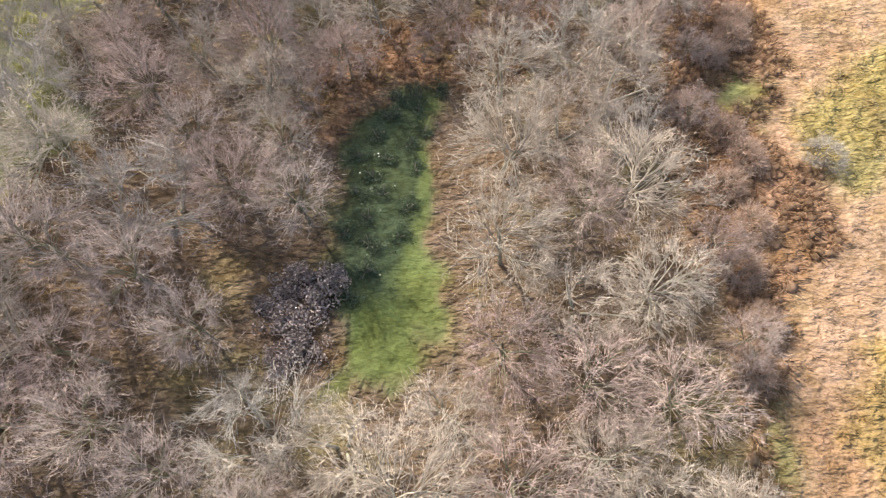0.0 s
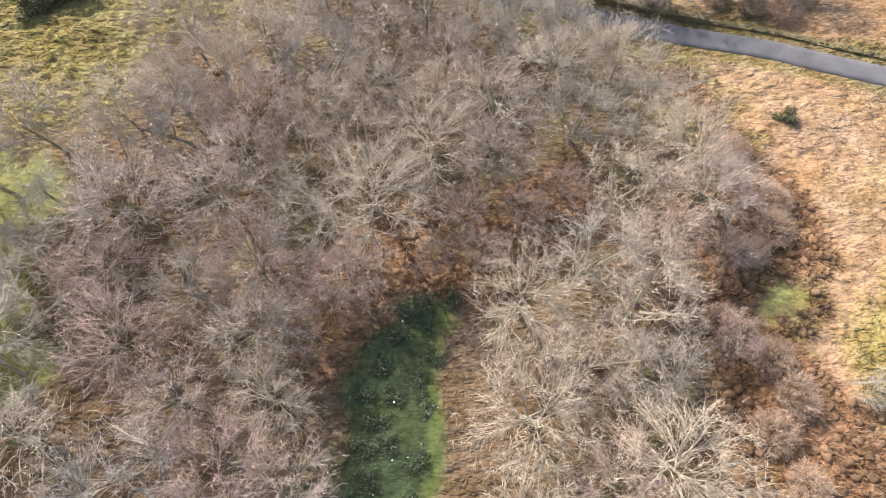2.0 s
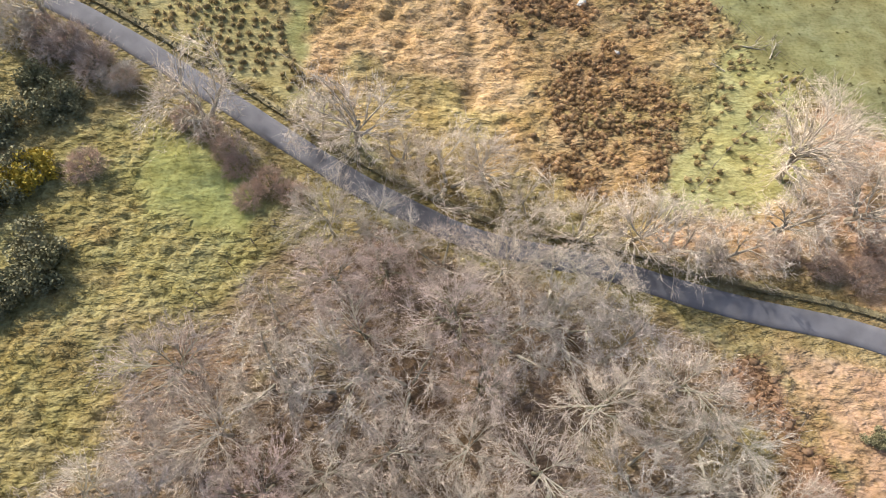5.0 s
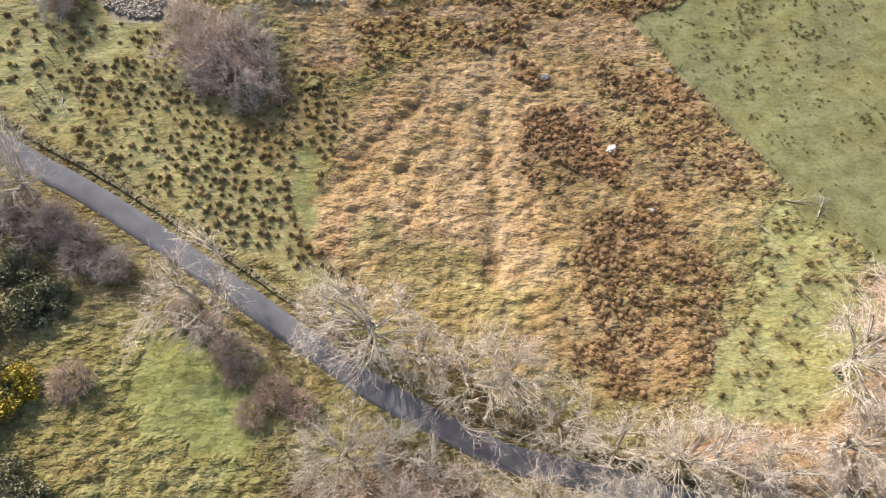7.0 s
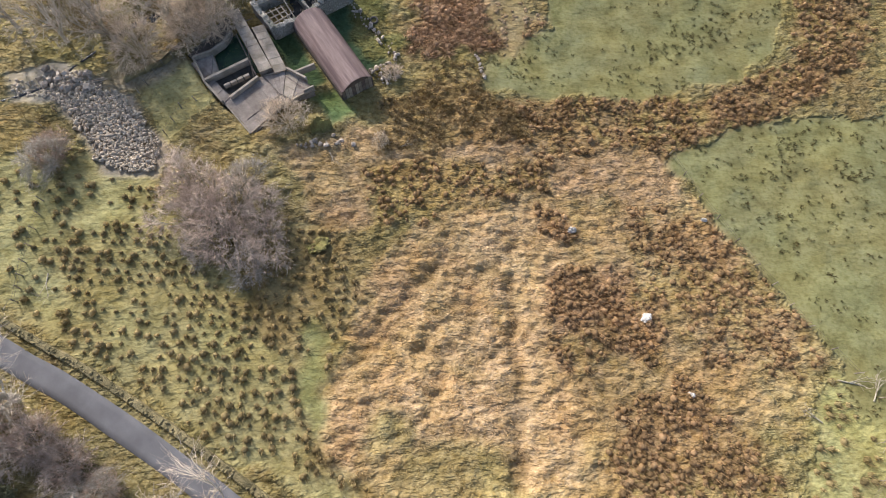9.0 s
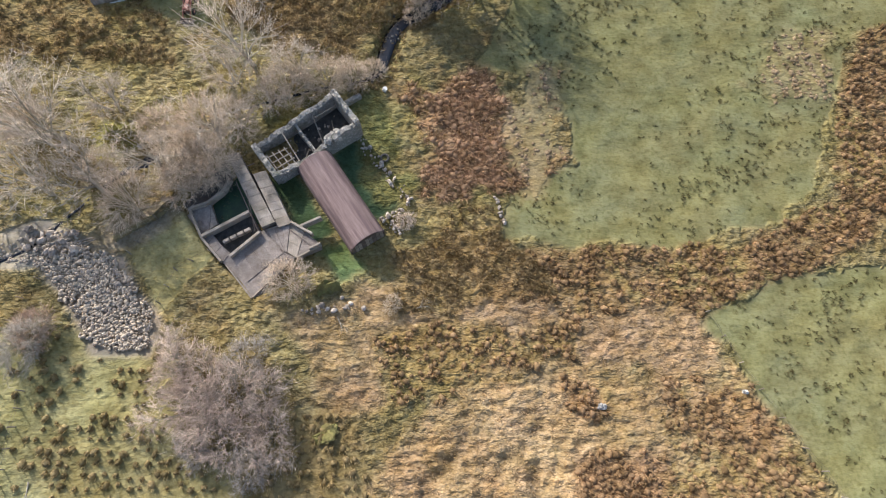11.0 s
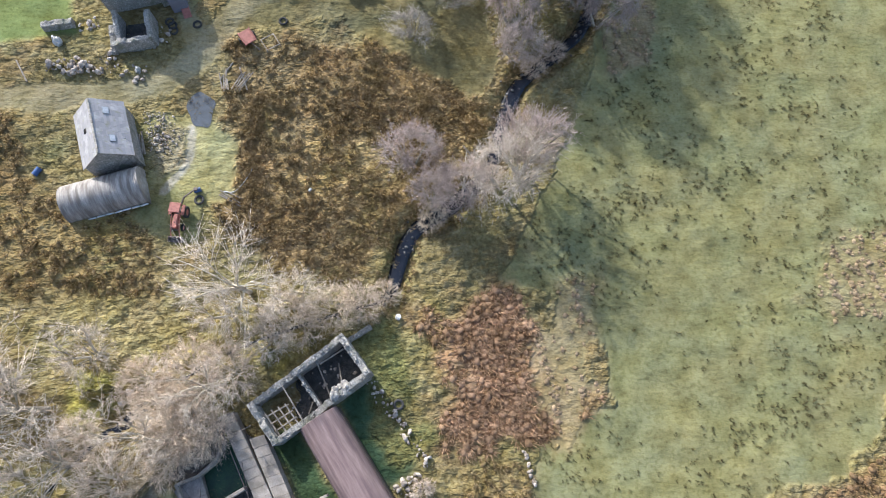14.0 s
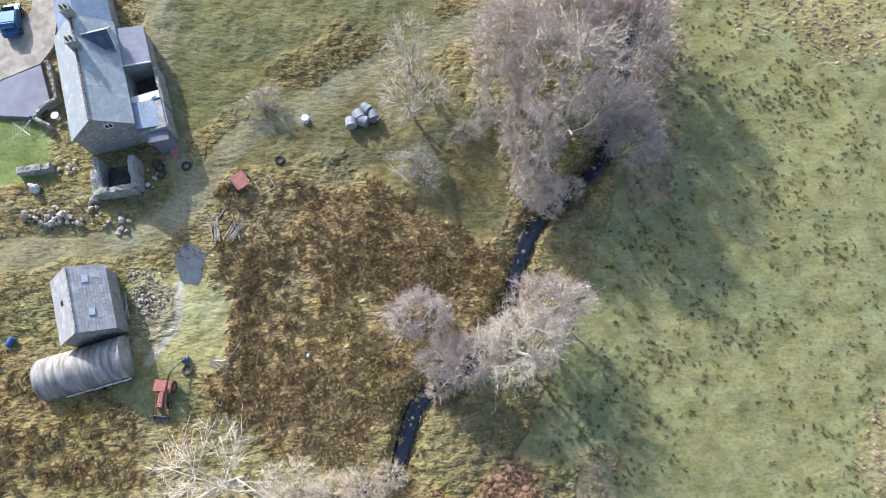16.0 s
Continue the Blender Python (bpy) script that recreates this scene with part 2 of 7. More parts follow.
# plot, colour, softness of its edge, wander of its edge, tuft kind, tufts to the square metre
PLOTS = [
    ([(20, -45), (21, 5), (24, 20), (27, 43), (22, 54), (30, 56), (90, 34), (90, -45)], ORANGE, 1.5, 2.5, "mat", 2.4),
    ([(26.5, 25.2), (30, 27.2), (34, 30.5), (40, 33.5), (43, 27), (33, 19.6), (28.4, 18.4)], (0.36, 0.29, 0.13), 1.8, 2.5, "olive", 1.2),
    ([(21, -6), (21.6, 2.2), (28, 5), (44, 9), (44, -10), (22, -12)], (0.40, 0.30, 0.13), 1.5, 2.0, "olive", 2.6),
    ([(14, 63), (24, 60.5), (60, 50), (90, 40), (90, 70), (40, 82), (30, 75), (24, 70)], (0.44, 0.29, 0.195), 1.5, 3.0, "mat", 2.0),
    ([(21, -8), (21.5, 9), (24.5, 20), (27, 30), (27.5, 42), (23, 50), (27, 51), (30.5, 44), (31, 34), (28, 22), (25.5, 8), (25, -8)], (0.44, 0.285, 0.19), 1.5, 2.5, "mat", 1.6),
    ([(17, -10), (17, 9), (16, 22), (18, 29), (20, 36), (21, 44), (19, 51), (22.4, 53.5), (25.5, 47), (29.2, 37), (29.4, 29), (26.6, 24), (28.0, 19), (27.8, 14), (25.0, 9), (22.2, 3), (20, -2), (20, -10)], (0.30, 0.185, 0.125), 1.2, 2.6, "bracken", 2.0),
    ([(21.6, 26.9), (25.2, 30.1), (27.0, 28.0), (23.6, 25.2)], (0.34, 0.31, 0.12), 1.0, 1.2, "green", 1.5),
    (WOOD, LITTER, 1.0, 2.0, "litter", 0.6),
    ([(-70, 10), (-70, 40), (-36, 42), (-31, 36), (-29, 20), (-32, 8)], (0.25, 0.25, 0.10), 2.0, 4.0, "green", 0.6),
    ([(-4, 28), (1, 27), (7, 31), (12.5, 38.5), (10.5, 41), (4, 37.5), (-3, 34.5), (-9, 33), (-13, 25), (-10, 21.5)], (0.33, 0.20, 0.135), 1.2, 2.0, "bracken", 1.4),
    (GLADE, (0.135, 0.165, 0.06), 1.0, 2.4, "green", 0.7),
    # ivied half of the glade, the western trees' shade painted into its dark green
    (IVYSHADE, (0.07, 0.09, 0.048), 1.0, 2.4, "green", 0.4),
    ([(-42, 46), (-32, 47), (-30, 54), (-22, 59), (-19, 64), (-24, 71), (-33, 77), (-38, 72), (-44, 60)], (0.285, 0.252, 0.12), 2.0, 3.0, "olive", 1.8),
    ([(-30.5, 74), (-24, 70), (-18.5, 65.5), (-20.5, 62.5), (-27, 64), (-32, 69)], (0.26, 0.265, 0.105), 2.0, 2.5, "green", 1.5),
    ([(-60, 100), (-44, 92), (-30, 84.5), (-18, 77), (-10, 72), (-16, 83), (-24, 95), (-37, 108), (-43, 111), (-60, 108)], (0.315, 0.288, 0.145), 1.2, 1.5, "rush", 0.3),
    ([(-42.6, 90.3), (-43.1, 102.9), (-36, 106.5), (-32.8, 103.7), (-21.3, 89.4), (-16.9, 80.4), (-23.0, 80.6), (-34.8, 85.4)], (0.30, 0.262, 0.132), 2.0, 3.0, "rush", 1.0),
    ([(-26, 95), (-17, 80), (-12, 76), (-17, 91), (-15, 98), (-22, 104), (-27, 103)], (0.27, 0.21, 0.105), 1.5, 2.0, "rush", 1.3),
    ([(-21, 88), (-18, 84), (-17.5, 92), (-20, 95)], (0.25, 0.245, 0.11), 1.0, 1.5, "green", 0.8),
    ([(-17.5, 90), (-15, 98), (-8, 106), (6, 108), (9, 100), (6.5, 91), (6, 76), (-5, 75), (-16, 82)], TAN, 1.2, 2.0, "tan", 3.0),
    ([(-12, 84), (-2, 82), (4, 76), (2, 71), (-8, 73), (-13, 77)], (0.38, 0.30, 0.15), 1.5, 2.5, "tan", 1.8),
    ([(6, 107), (19, 108), (30, 91), (28, 88), (20, 79), (15, 69), (0, 71), (5, 77), (5, 85), (7, 95)], (0.38, 0.27, 0.15), 2.0, 2.5, "tan", 3.0),
    ([(4.2, 98.5), (9.2, 100.2), (13.4, 98.7), (12.4, 90), (5.8, 88.8), (3.4, 93.5)], RUSSET, 1.6, 2.5, "russet", 2.0),
    ([(12.5, 105.5), (18, 108), (20, 107.5), (24.2, 102.0), (30.2, 93.2), (30.1, 89), (24.3, 87), (18.5, 89.4), (16.6, 95.0), (12.5, 99.7)], (0.34, 0.235, 0.135), 1.6, 3.0, "russet", 1.7),
    ([(8.0, 85.6), (15.8, 88), (24.2, 83.4), (22.6, 77.6), (17, 71), (10.4, 67.6), (4.6, 69.0), (9.0, 77.7)], (0.33, 0.23, 0.13), 1.6, 3.0, "russet", 2.2),
    ([(2.4, 107), (6.6, 104.8), (6.2, 102.9), (3, 104)], RUSSET, 1.0, 1.5, "russet", 2.0),
    ([(18, 66), (28, 85), (30, 90), (36, 84), (34, 72), (26, 64)], (0.29, 0.275, 0.13), 1.2, 2.0, "rush", 0.42),
    ([(-23, 106), (-15, 104), (-6, 106), (6, 108), (19, 107), (20, 114.5), (3, 116), (-14, 118), (-24, 112)], (0.38, 0.27, 0.17), 1.2, 2.0, "tan", 3.0),
    ([(-14, 104), (-4, 107), (4, 109), (4, 111), (-6, 112), (-15, 110)], (0.31, 0.23, 0.11), 1.2, 2.0, "russet", 1.4),
    ([(-8, 115), (2, 121), (22, 121), (28, 123), (34, 127), (37, 137), (43, 150), (48, 150), (46, 130), (39, 121), (27, 118), (21, 114.5), (3, 114.5)], (0.26, 0.18, 0.10), 1.0, 2.4, "russet", 1.8),
    ([(-16, 119), (-4, 128), (-2, 121), (2, 116), (-8, 114), (-14, 114)], (0.31, 0.225, 0.12), 1.2, 2.0, "brownrush", 2.2),
    ([(18.6, 112), (23, 105), (27.2, 96), (34.5, 84), (42, 76), (95, 70), (95, 118), (39, 119.5), (27.6, 117), (20, 113.5)], PASTURE, 1.0, 1.7, "dots", 0.5),
    ([(-2, 127), (-2.5, 121.5), (3.5, 121), (19, 121.5), (28, 124), (33.5, 128), (36.5, 137), (42.5, 150), (95, 160), (95, 250), (16, 250), (13, 195), (9.5, 182), (6, 168), (3, 160), (-1, 151), (-5, 143.5), (4, 139), (6, 131)], PASTURE, 0.8, 1.2, "dots", 0.6),
    ([(-14.5, 139), (-4, 142.5), (4, 131), (-3, 126.5), (-13.5, 126), (-11, 132)], (0.35, 0.225, 0.145), 1.8, 3.5, "bracken", 2.2),
    ([(-1.0, 145.4), (6.3, 144.9), (4.6, 133.5), (1.0, 128.2), (-1.5, 133.4)], (0.28, 0.225, 0.13), 1.8, 3.0, "sedge", 2.6),
    ([(26.6, 141.6), (31.7, 148.6), (39.7, 150.2), (37.1, 139.5), (30.1, 138.3)], (0.25, 0.212, 0.115), 1.6, 3.0, "sedge", 2.6),
    ([(9.5, 170), (14.5, 169), (17, 197), (11, 199)], (0.30, 0.235, 0.14), 1.4, 3.0, "sedge", 2.2),
    ([(24, 196), (36, 189), (60, 186), (60, 215), (24, 215)], (0.25, 0.22, 0.11), 2.0, 3.5, "sedge", 1.8),
    ([(-37, 172), (-18, 172), (-6, 164), (-7, 157), (-15, 150), (-18, 144), (-24, 142.5), (-32, 146.5), (-36, 152), (-35, 163)], (0.29, 0.215, 0.115), 1.2, 2.0, "brownrush", 2.7),
    ([(-26, 158), (-16, 158), (-17, 153), (-24, 151), (-30, 154)], (0.33, 0.25, 0.135), 1.2, 2.5, "brownrush", 2.3),
    ([(-70, 126), (-44, 134), (-39, 142), (-42, 150), (-53, 151), (-57, 160), (-70, 160)], (0.27, 0.205, 0.105), 1.5, 3.0, "brownrush", 1.8),
    ([(-58, 121), (-46, 120.5), (-38, 125), (-34, 131), (-27, 134.5), (-20, 137.6), (-22, 141), (-31, 141.5), (-40, 139), (-50, 141), (-60, 142)], (0.30, 0.245, 0.13), 1.2, 3.0, "olive", 1.6),
    ([(-29.4, 133.6), (-24.4, 137.6), (-22.8, 136.6), (-27.0, 133.0)], (0.36, 0.31, 0.11), 0.8, 1.6, "olive", 1.5),
    ([(-46, 134), (-42, 133.6), (-41.6, 130.4), (-44.6, 129)], (0.34, 0.31, 0.10), 0.8, 1.6, "olive", 1.5),
    ([(-43, 149), (-36, 146), (-37, 154), (-42, 156)], (0.22, 0.21, 0.10), 1.2, 1.5, "green", 0.4),
    ([(-42, 153), (-37, 151), (-33, 152), (-34, 158), (-39, 162), (-44, 162)], PALEGREEN, 0.8, 1.5, "green", 0.6),
    ([(-44, 176), (-34, 178), (-24, 183), (-12, 188), (-12, 240), (-48, 240)], (0.162, 0.15, 0.073), 1.5, 2.0, "green", 0.5),
    ([(-32, 184), (-24, 181), (-18, 188), (-24, 192)], (0.19, 0.155, 0.08), 1.5, 2.0, "olive", 1.6),
    ([(-37, 172.5), (-27, 174), (-18, 172.5), (-8, 165), (-5, 170), (-8, 182), (-16, 188), (-26, 181), (-36, 177)], (0.175, 0.148, 0.075), 1.5, 2.5, "green", 1.2),
    ([(-68, 167), (-52.5, 171), (-54, 175), (-56.5, 178.5), (-70, 178)], VIVID, 0.5, 0.6, "none", 0),
    ([(-41.5, 120.5), (-35.4, 123.8), (-31.8, 119), (-36.4, 112.6)], (0.34, 0.30, 0.15), 0.4, 0.6, "green", 1.5),
    # green weeds by ruin and arched shed, wall shade put into their colour
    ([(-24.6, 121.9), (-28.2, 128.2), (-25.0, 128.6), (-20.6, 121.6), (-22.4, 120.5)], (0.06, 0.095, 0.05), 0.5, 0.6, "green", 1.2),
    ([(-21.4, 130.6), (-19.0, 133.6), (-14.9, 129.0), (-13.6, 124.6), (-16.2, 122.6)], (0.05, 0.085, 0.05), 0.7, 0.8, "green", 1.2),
    ([(-48.5, 117.5), (-44.2, 119.6), (-40.6, 118.0), (-36.2, 111.5), (-36.6, 108.6), (-41.8, 108.8), (-44.8, 112.8)], (0.33, 0.275, 0.22), 0.5, 0.8, "none", 0),
    ([(-53.5, 119.6), (-48, 121.2), (-43, 119.6), (-46, 117.2), (-52, 116.5)], (0.36, 0.31, 0.25), 0.6, 0.8, "none", 0),
    ([(-37.2, 125.2), (-35.2, 123.2), (-38.6, 120.4), (-44.0, 117.6), (-46.6, 118.8), (-42, 121.6)], (0.28, 0.23, 0.165), 1.0, 1.5, "green", 0.8),
    ([(-22.2, 119.4), (-19.4, 120.6), (-16.6, 117.6), (-19.6, 116.2)], (0.11, 0.15, 0.065), 0.7, 1.2, "green", 1.5),
    ([(-41.8, 161), (-38.6, 160), (-38.2, 155), (-41.2, 153), (-43, 157)], (0.34, 0.30, 0.21), 0.8, 1.0, "tan", 0.8),
    ([(-21.5, 137.2), (-17, 139.5), (-11, 127.5), (-15, 124.5)], (0.19, 0.185, 0.08), 0.8, 1.6, "olive", 1.4),
]
DITCH = curve_points([(-23, 173.4), (-16.2, 175.9), (-11.2, 177.9), (-6.7, 180.2), (-1, 181)], 1.5)
TRACK = curve_points([(-80, 163), (-58, 162.5), (-46.6, 164), (-40.5, 166.5), (-37.2, 171.5), (-33.5, 176.5), (-29, 179), (-22.6, 183.8), (-8, 193), (5, 205)], 2)
YARDWAY = curve_points([(-39, 170), (-41.5, 177), (-43.2, 184), (-45, 196), (-46, 220)], 2)


def cover(x, y):
    """Colour of the plants at each place, with the tuft kind (as a number) and how many grow there."""
    col = np.empty(x.shape + (3,))
    col[:] = OLIVE
    kind = np.full(x.shape, KINDS.index("olive"))
    many = np.full(x.shape, 1.6)
    wander = 1.5 * fbm(x, y, 4.5, 5, 3)
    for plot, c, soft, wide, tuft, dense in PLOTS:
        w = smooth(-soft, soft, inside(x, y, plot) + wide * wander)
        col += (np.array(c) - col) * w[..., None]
        kind = np.where(w > 0.5, KINDS.index(tuft), kind)
        many = np.where(w > 0.5, dense, many)
    d, _ = along(x, y, ROAD)
    w = (1 - smooth(1.8, 3.6, d + 0.8 * wander))
    col += (np.array((0.26, 0.215, 0.11)) - col) * w[..., None] * 0.8
    many = np.where(d < 1.6, 0, many)
    for line, wide in ((TRACK, 1.3), (YARDWAY, 1.2)):
        d, _ = along(x, y, line)
        w = 1 - smooth(wide * 0.6, wide * 1.6, d + 0.6 * wander)
        col += (np.array(MUD) - col) * w[..., None] * 0.6
        many = np.where(w > 0.4, 0.15, many)
        kind = np.where(w > 0.4, KINDS.index("green"), kind)
    d, _ = along(x, y, [(-38.6, 160), (-38.3, 156.5), (-39.0, 154.6), (-40.6, 152.2)])
    col += (np.array((0.40, 0.37, 0.32)) - col) * (1 - smooth(0.2, 0.45, d + 0.2 * wander))[..., None] * 0.8
    many = np.where(d < 0.5, 0, many)
    d, _ = along(x, y, DITCH)
    col += (np.array((0.10, 0.095, 0.055)) - col) * (1 - smooth(0.5, 1.9, d + 0.8 * wander))[..., None] * 0.85
    s, _ = along(x, y, STREAM)
    bank = (s < 2.0) & (x > -19)
    kind = np.where(bank, KINDS.index("brownrush"), kind)
    many = np.where(bank, 3.5, many)
    many = np.where(s < np.where(x > -18, 0.6, 0.2), 0, many)
    # rough growth is a patchwork of browner and greener drifts
    rough = np.array([RELIEF[k] for k in KINDS])[kind] * np.where(kind == KINDS.index("tan"), 0.75, 1.0)
    rough = np.where(kind == KINDS.index("tan"), 0.52, rough)
    mottle = 1 + 0.11 * fbm(x, y, 2.6, 4, 0)
    col *= np.where(kind == KINDS.index("dots"), mottle, 1.0)[..., None]
    patch = fbm(x, y, 6.5, 5, 1) + 0.35 * fbm(x, y, 1.6, 2, 2)
    col += (np.array((0.24, 0.145, 0.08)) - col) * (0.36 * np.where(rough > 0.5, rough, 0) * smooth(0.05, 0.45, patch))[..., None]
    col += (np.array((0.29, 0.27, 0.11)) - col) * (0.34 * np.where(rough > 0.5, rough, 0) * smooth(0.05, 0.5, -patch))[..., None]
    d, _ = along(x, y, ROAD)
    verge = (d > 1.5) & (d < 3.0)
    kind = np.where(verge, KINDS.index("olive"), kind)
    many = np.where(verge, 2.6, many)
    # furrows browner: russet growth, with the hollow's shade put into the colour
    for line, deep in FURROWS:
        q, _ = along(x + 0.9 * fbm(x, y, 2.6, 3, 1), y + 0.9 * fbm(x, y, 2.4, 3, 3), line)
        col += (np.array((0.25, 0.17, 0.10)) - col) * (np.exp(-(q / 0.7) ** 2) * deep * 1.7)[..., None]
    # broad drifts of greener and paler growth
    g = fbm(x, y, 9.0, 3, 4)
    g = np.where(kind == KINDS.index("dots"), 0.45 * g, g)
    col *= (1 + 0.22 * g)[..., None] * np.array((1.0, 1.0, 1.0)) + (0.10 * fbm(x, y, 4.0, 3, 2))[..., None] * np.array((1.0, 0.2, -0.6))
    return np.clip(col, 0.02, 0.8), kind, many


KINDS = ["none", "olive", "tan", "russet", "rush", "brownrush", "bracken", "green", "dots", "litter", "sedge", "mat"]
# height, spread of the foot, lean outwards, blades, blade width, colour (None: as the ground), brightness, cushion's radius and height
TUFTS = {
    "mat": (0.24, 0.24, 1.5, 7, 0.04, None, 1.15, 0.0, 0.0),
    "olive": (0.34, 0.28, 0.9, 9, 0.042, None, 1.15, 0.0, 0.0),
    "tan": (0.30, 0.26, 1.2, 7, 0.04, None, 1.22, 0.0, 0.0),
    "russet": (0.62, 0.30, 0.6, 16, 0.046, (0.41, 0.27, 0.155), 1.0, 0.30, 0.30),
    "rush": (0.78, 0.28, 0.36, 26, 0.042, (0.42, 0.32, 0.175), 1.0, 0.30, 0.32),
    "brownrush": (0.66, 0.30, 0.62, 24, 0.04, (0.39, 0.29, 0.16), 1.0, 0.22, 0.15),
    "bracken": (0.50, 0.48, 1.5, 26, 0.075, (0.43, 0.28, 0.18), 1.0, 0.36, 0.22),
    "green": (0.18, 0.24, 1.0, 10, 0.04, None, 1.04, 0.0, 0.0),
    "dots": (0.26, 0.15, 0.7, 14, 0.05, (0.14, 0.11, 0.055), 1.0, 0.0, 0.0),
    "sedge": (0.34, 0.24, 0.9, 11, 0.045, (0.52, 0.385, 0.26), 1.0, 0.24, 0.12),
    "litter": (0.35, 0.45, 1.2, 8, 0.03, (0.33, 0.24, 0.18), 1.0, 0.0, 0.0),
}
RELIEF = {"none": 0.1, "olive": 0.85, "tan": 0.72, "mat": 0.6, "russet": 0.9, "rush": 0.4, "brownrush": 0.9, "bracken": 0.9, "green": 0.3, "dots": 0.14, "litter": 0.8, "sedge": 0.35}


LUMPS = {"none": 0.0, "olive": 0.44, "tan": 0.44, "mat": 0.32, "russet": 0.32, "rush": 0.06, "brownrush": 0.34, "bracken": 0.3, "green": 0.16, "dots": 0.0, "litter": 0.1, "sedge": 0.07}


def domes(x, y, cell):
    """Rounded mounds, one to a cell, of uneven height: 0 between them, up to 1 on top."""
    u, v = x / cell, y / cell
    i, j = np.floor(u).astype(int), np.floor(v).astype(int)
    best = np.zeros(np.shape(x))
    for a in (-1, 0, 1):
        for b in (-1, 0, 1):
            p, q = (i + a) % 256, (j + b) % 256
            d = ((u - i - a - 0.15 - 0.7 * TABLES[0][p, q]) ** 2 + (v - j - b - 0.15 - 0.7 * TABLES[1][p, q]) ** 2) / 0.5
            best = np.maximum(best, (0.45 + 0.55 * TABLES[2][p, q]) * np.maximum(0, 1 - d))
    return best


# trodden or built-on spots where no tussocks grow: x, y, radius
BARE = [(-37.9, 162, 4), (-57, 184, 10), (-54, 178, 4.5), (-46, 180, 9), (-46, 157, 5), (-46, 151.5, 5.5), (-38.5, 149, 3), (-23.75, 131.9, 7), (-19.9, 124.75, 7), (-28.4, 121.8, 7), (-21, 179, 3)]


def tussocky(x, y, kind):
    """Mounds of matted grass, as high as the kind of growth makes them, swept lengthwise on the moor."""
    d, _ = along(x, y, ROAD)
    swept = np.where(np.isin(kind, [KINDS.index("tan"), KINDS.index("mat")]), 0.62, 1.0)
    bend = 0.5 * fbm(x, y, 2.2, 2, 3)
    lump = domes(x * swept + 0.2 * y + bend, y + bend, 0.86) + 0.2 * fbm(x, y, 0.62, 1, 1)
    free = smooth(1.6, 3.0, d) * (1 - smooth(56, 64, np.abs(x)))
    for line in (TRACK, YARDWAY):
        d, _ = along(x, y, line)
        free = free * smooth(1.4, 2.8, d)
    for bx, by, r in BARE:
        free = free * smooth(0.8 * r, 1.2 * r, np.hypot(x - bx, y - by))
    return (lump - 0.35) * np.array([LUMPS[k] for k in KINDS])[kind] * free


def mesh_of(name, verts, faces, material, colours=None, smooth_faces=False):
    """A mesh from arrays; faces all of one size."""
    me = bpy.data.meshes.new(name)
    verts, faces = np.asarray(verts, np.float32), np.asarray(faces, np.int32)
    k = faces.shape[1]
    me.vertices.add(len(verts))
    me.vertices.foreach_set("co", verts.ravel())
    me.loops.add(faces.size)
    me.loops.foreach_set("vertex_index", faces.ravel())
    me.polygons.add(len(faces))
    me.polygons.foreach_set("loop_start", np.arange(0, faces.size, k, dtype=np.int32))
    me.polygons.foreach_set("loop_total", np.full(len(faces), k, np.int32))
    if smooth_faces:
        me.polygons.foreach_set("use_smooth", np.ones(len(faces), bool))
    me.update(calc_edges=True)
    if colours is not None:
        layer = me.attributes.new("cover", "FLOAT_COLOR", "POINT")
        layer.data.foreach_set("color", (colours if colours.shape[1] == 4 else np.concatenate([colours, np.ones((len(colours), 1))], 1)).astype(np.float32).ravel())
    me.materials.append(material)
    return me


# ---- ground: one sheet, fine where the drone passes, out to the horizon ----
far = [90, 130, 200, 340, 600, 1100, 2200]
gx = np.array([-v for v in far[::-1]] + list(np.arange(-66, -46, 0.5)) + list(np.arange(-46, 40, 0.27)) + list(np.arange(40, 66.1, 0.5)) + far)
gy = np.array([-2200, -1100, -500, -220, -110, -60] + list(np.arange(-36, 43, 0.5)) + list(np.arange(43, 122, 0.27)) + list(np.arange(122, 160, 0.33)) + list(np.arange(160, 222.1, 0.5)) + [250, 320, 450, 700, 1300, 2400])
GX, GY = np.meshgrid(gx, gy)
GZ = ground_z(GX, GY)
gcol, gkind, gmany = cover(GX, GY)
GZ = GZ + tussocky(GX, GY, gkind)
idx = np.arange(GX.size).reshape(GX.shape)
quads = np.stack([idx[:-1, :-1], idx[:-1, 1:], idx[1:, 1:], idx[1:, :-1]], -1).reshape(-1, 4)
ground = new("ground", mesh_of("ground", np.stack([GX, GY, GZ], -1).reshape(-1, 3), quads, GROUND, np.concatenate([gcol, np.array([RELIEF[k] for k in KINDS])[gkind][..., None]], -1).reshape(-1, 4), True))
tagged(ground, "rough hill pasture and damp valley meadow in late winter", "ground", kind="structure")


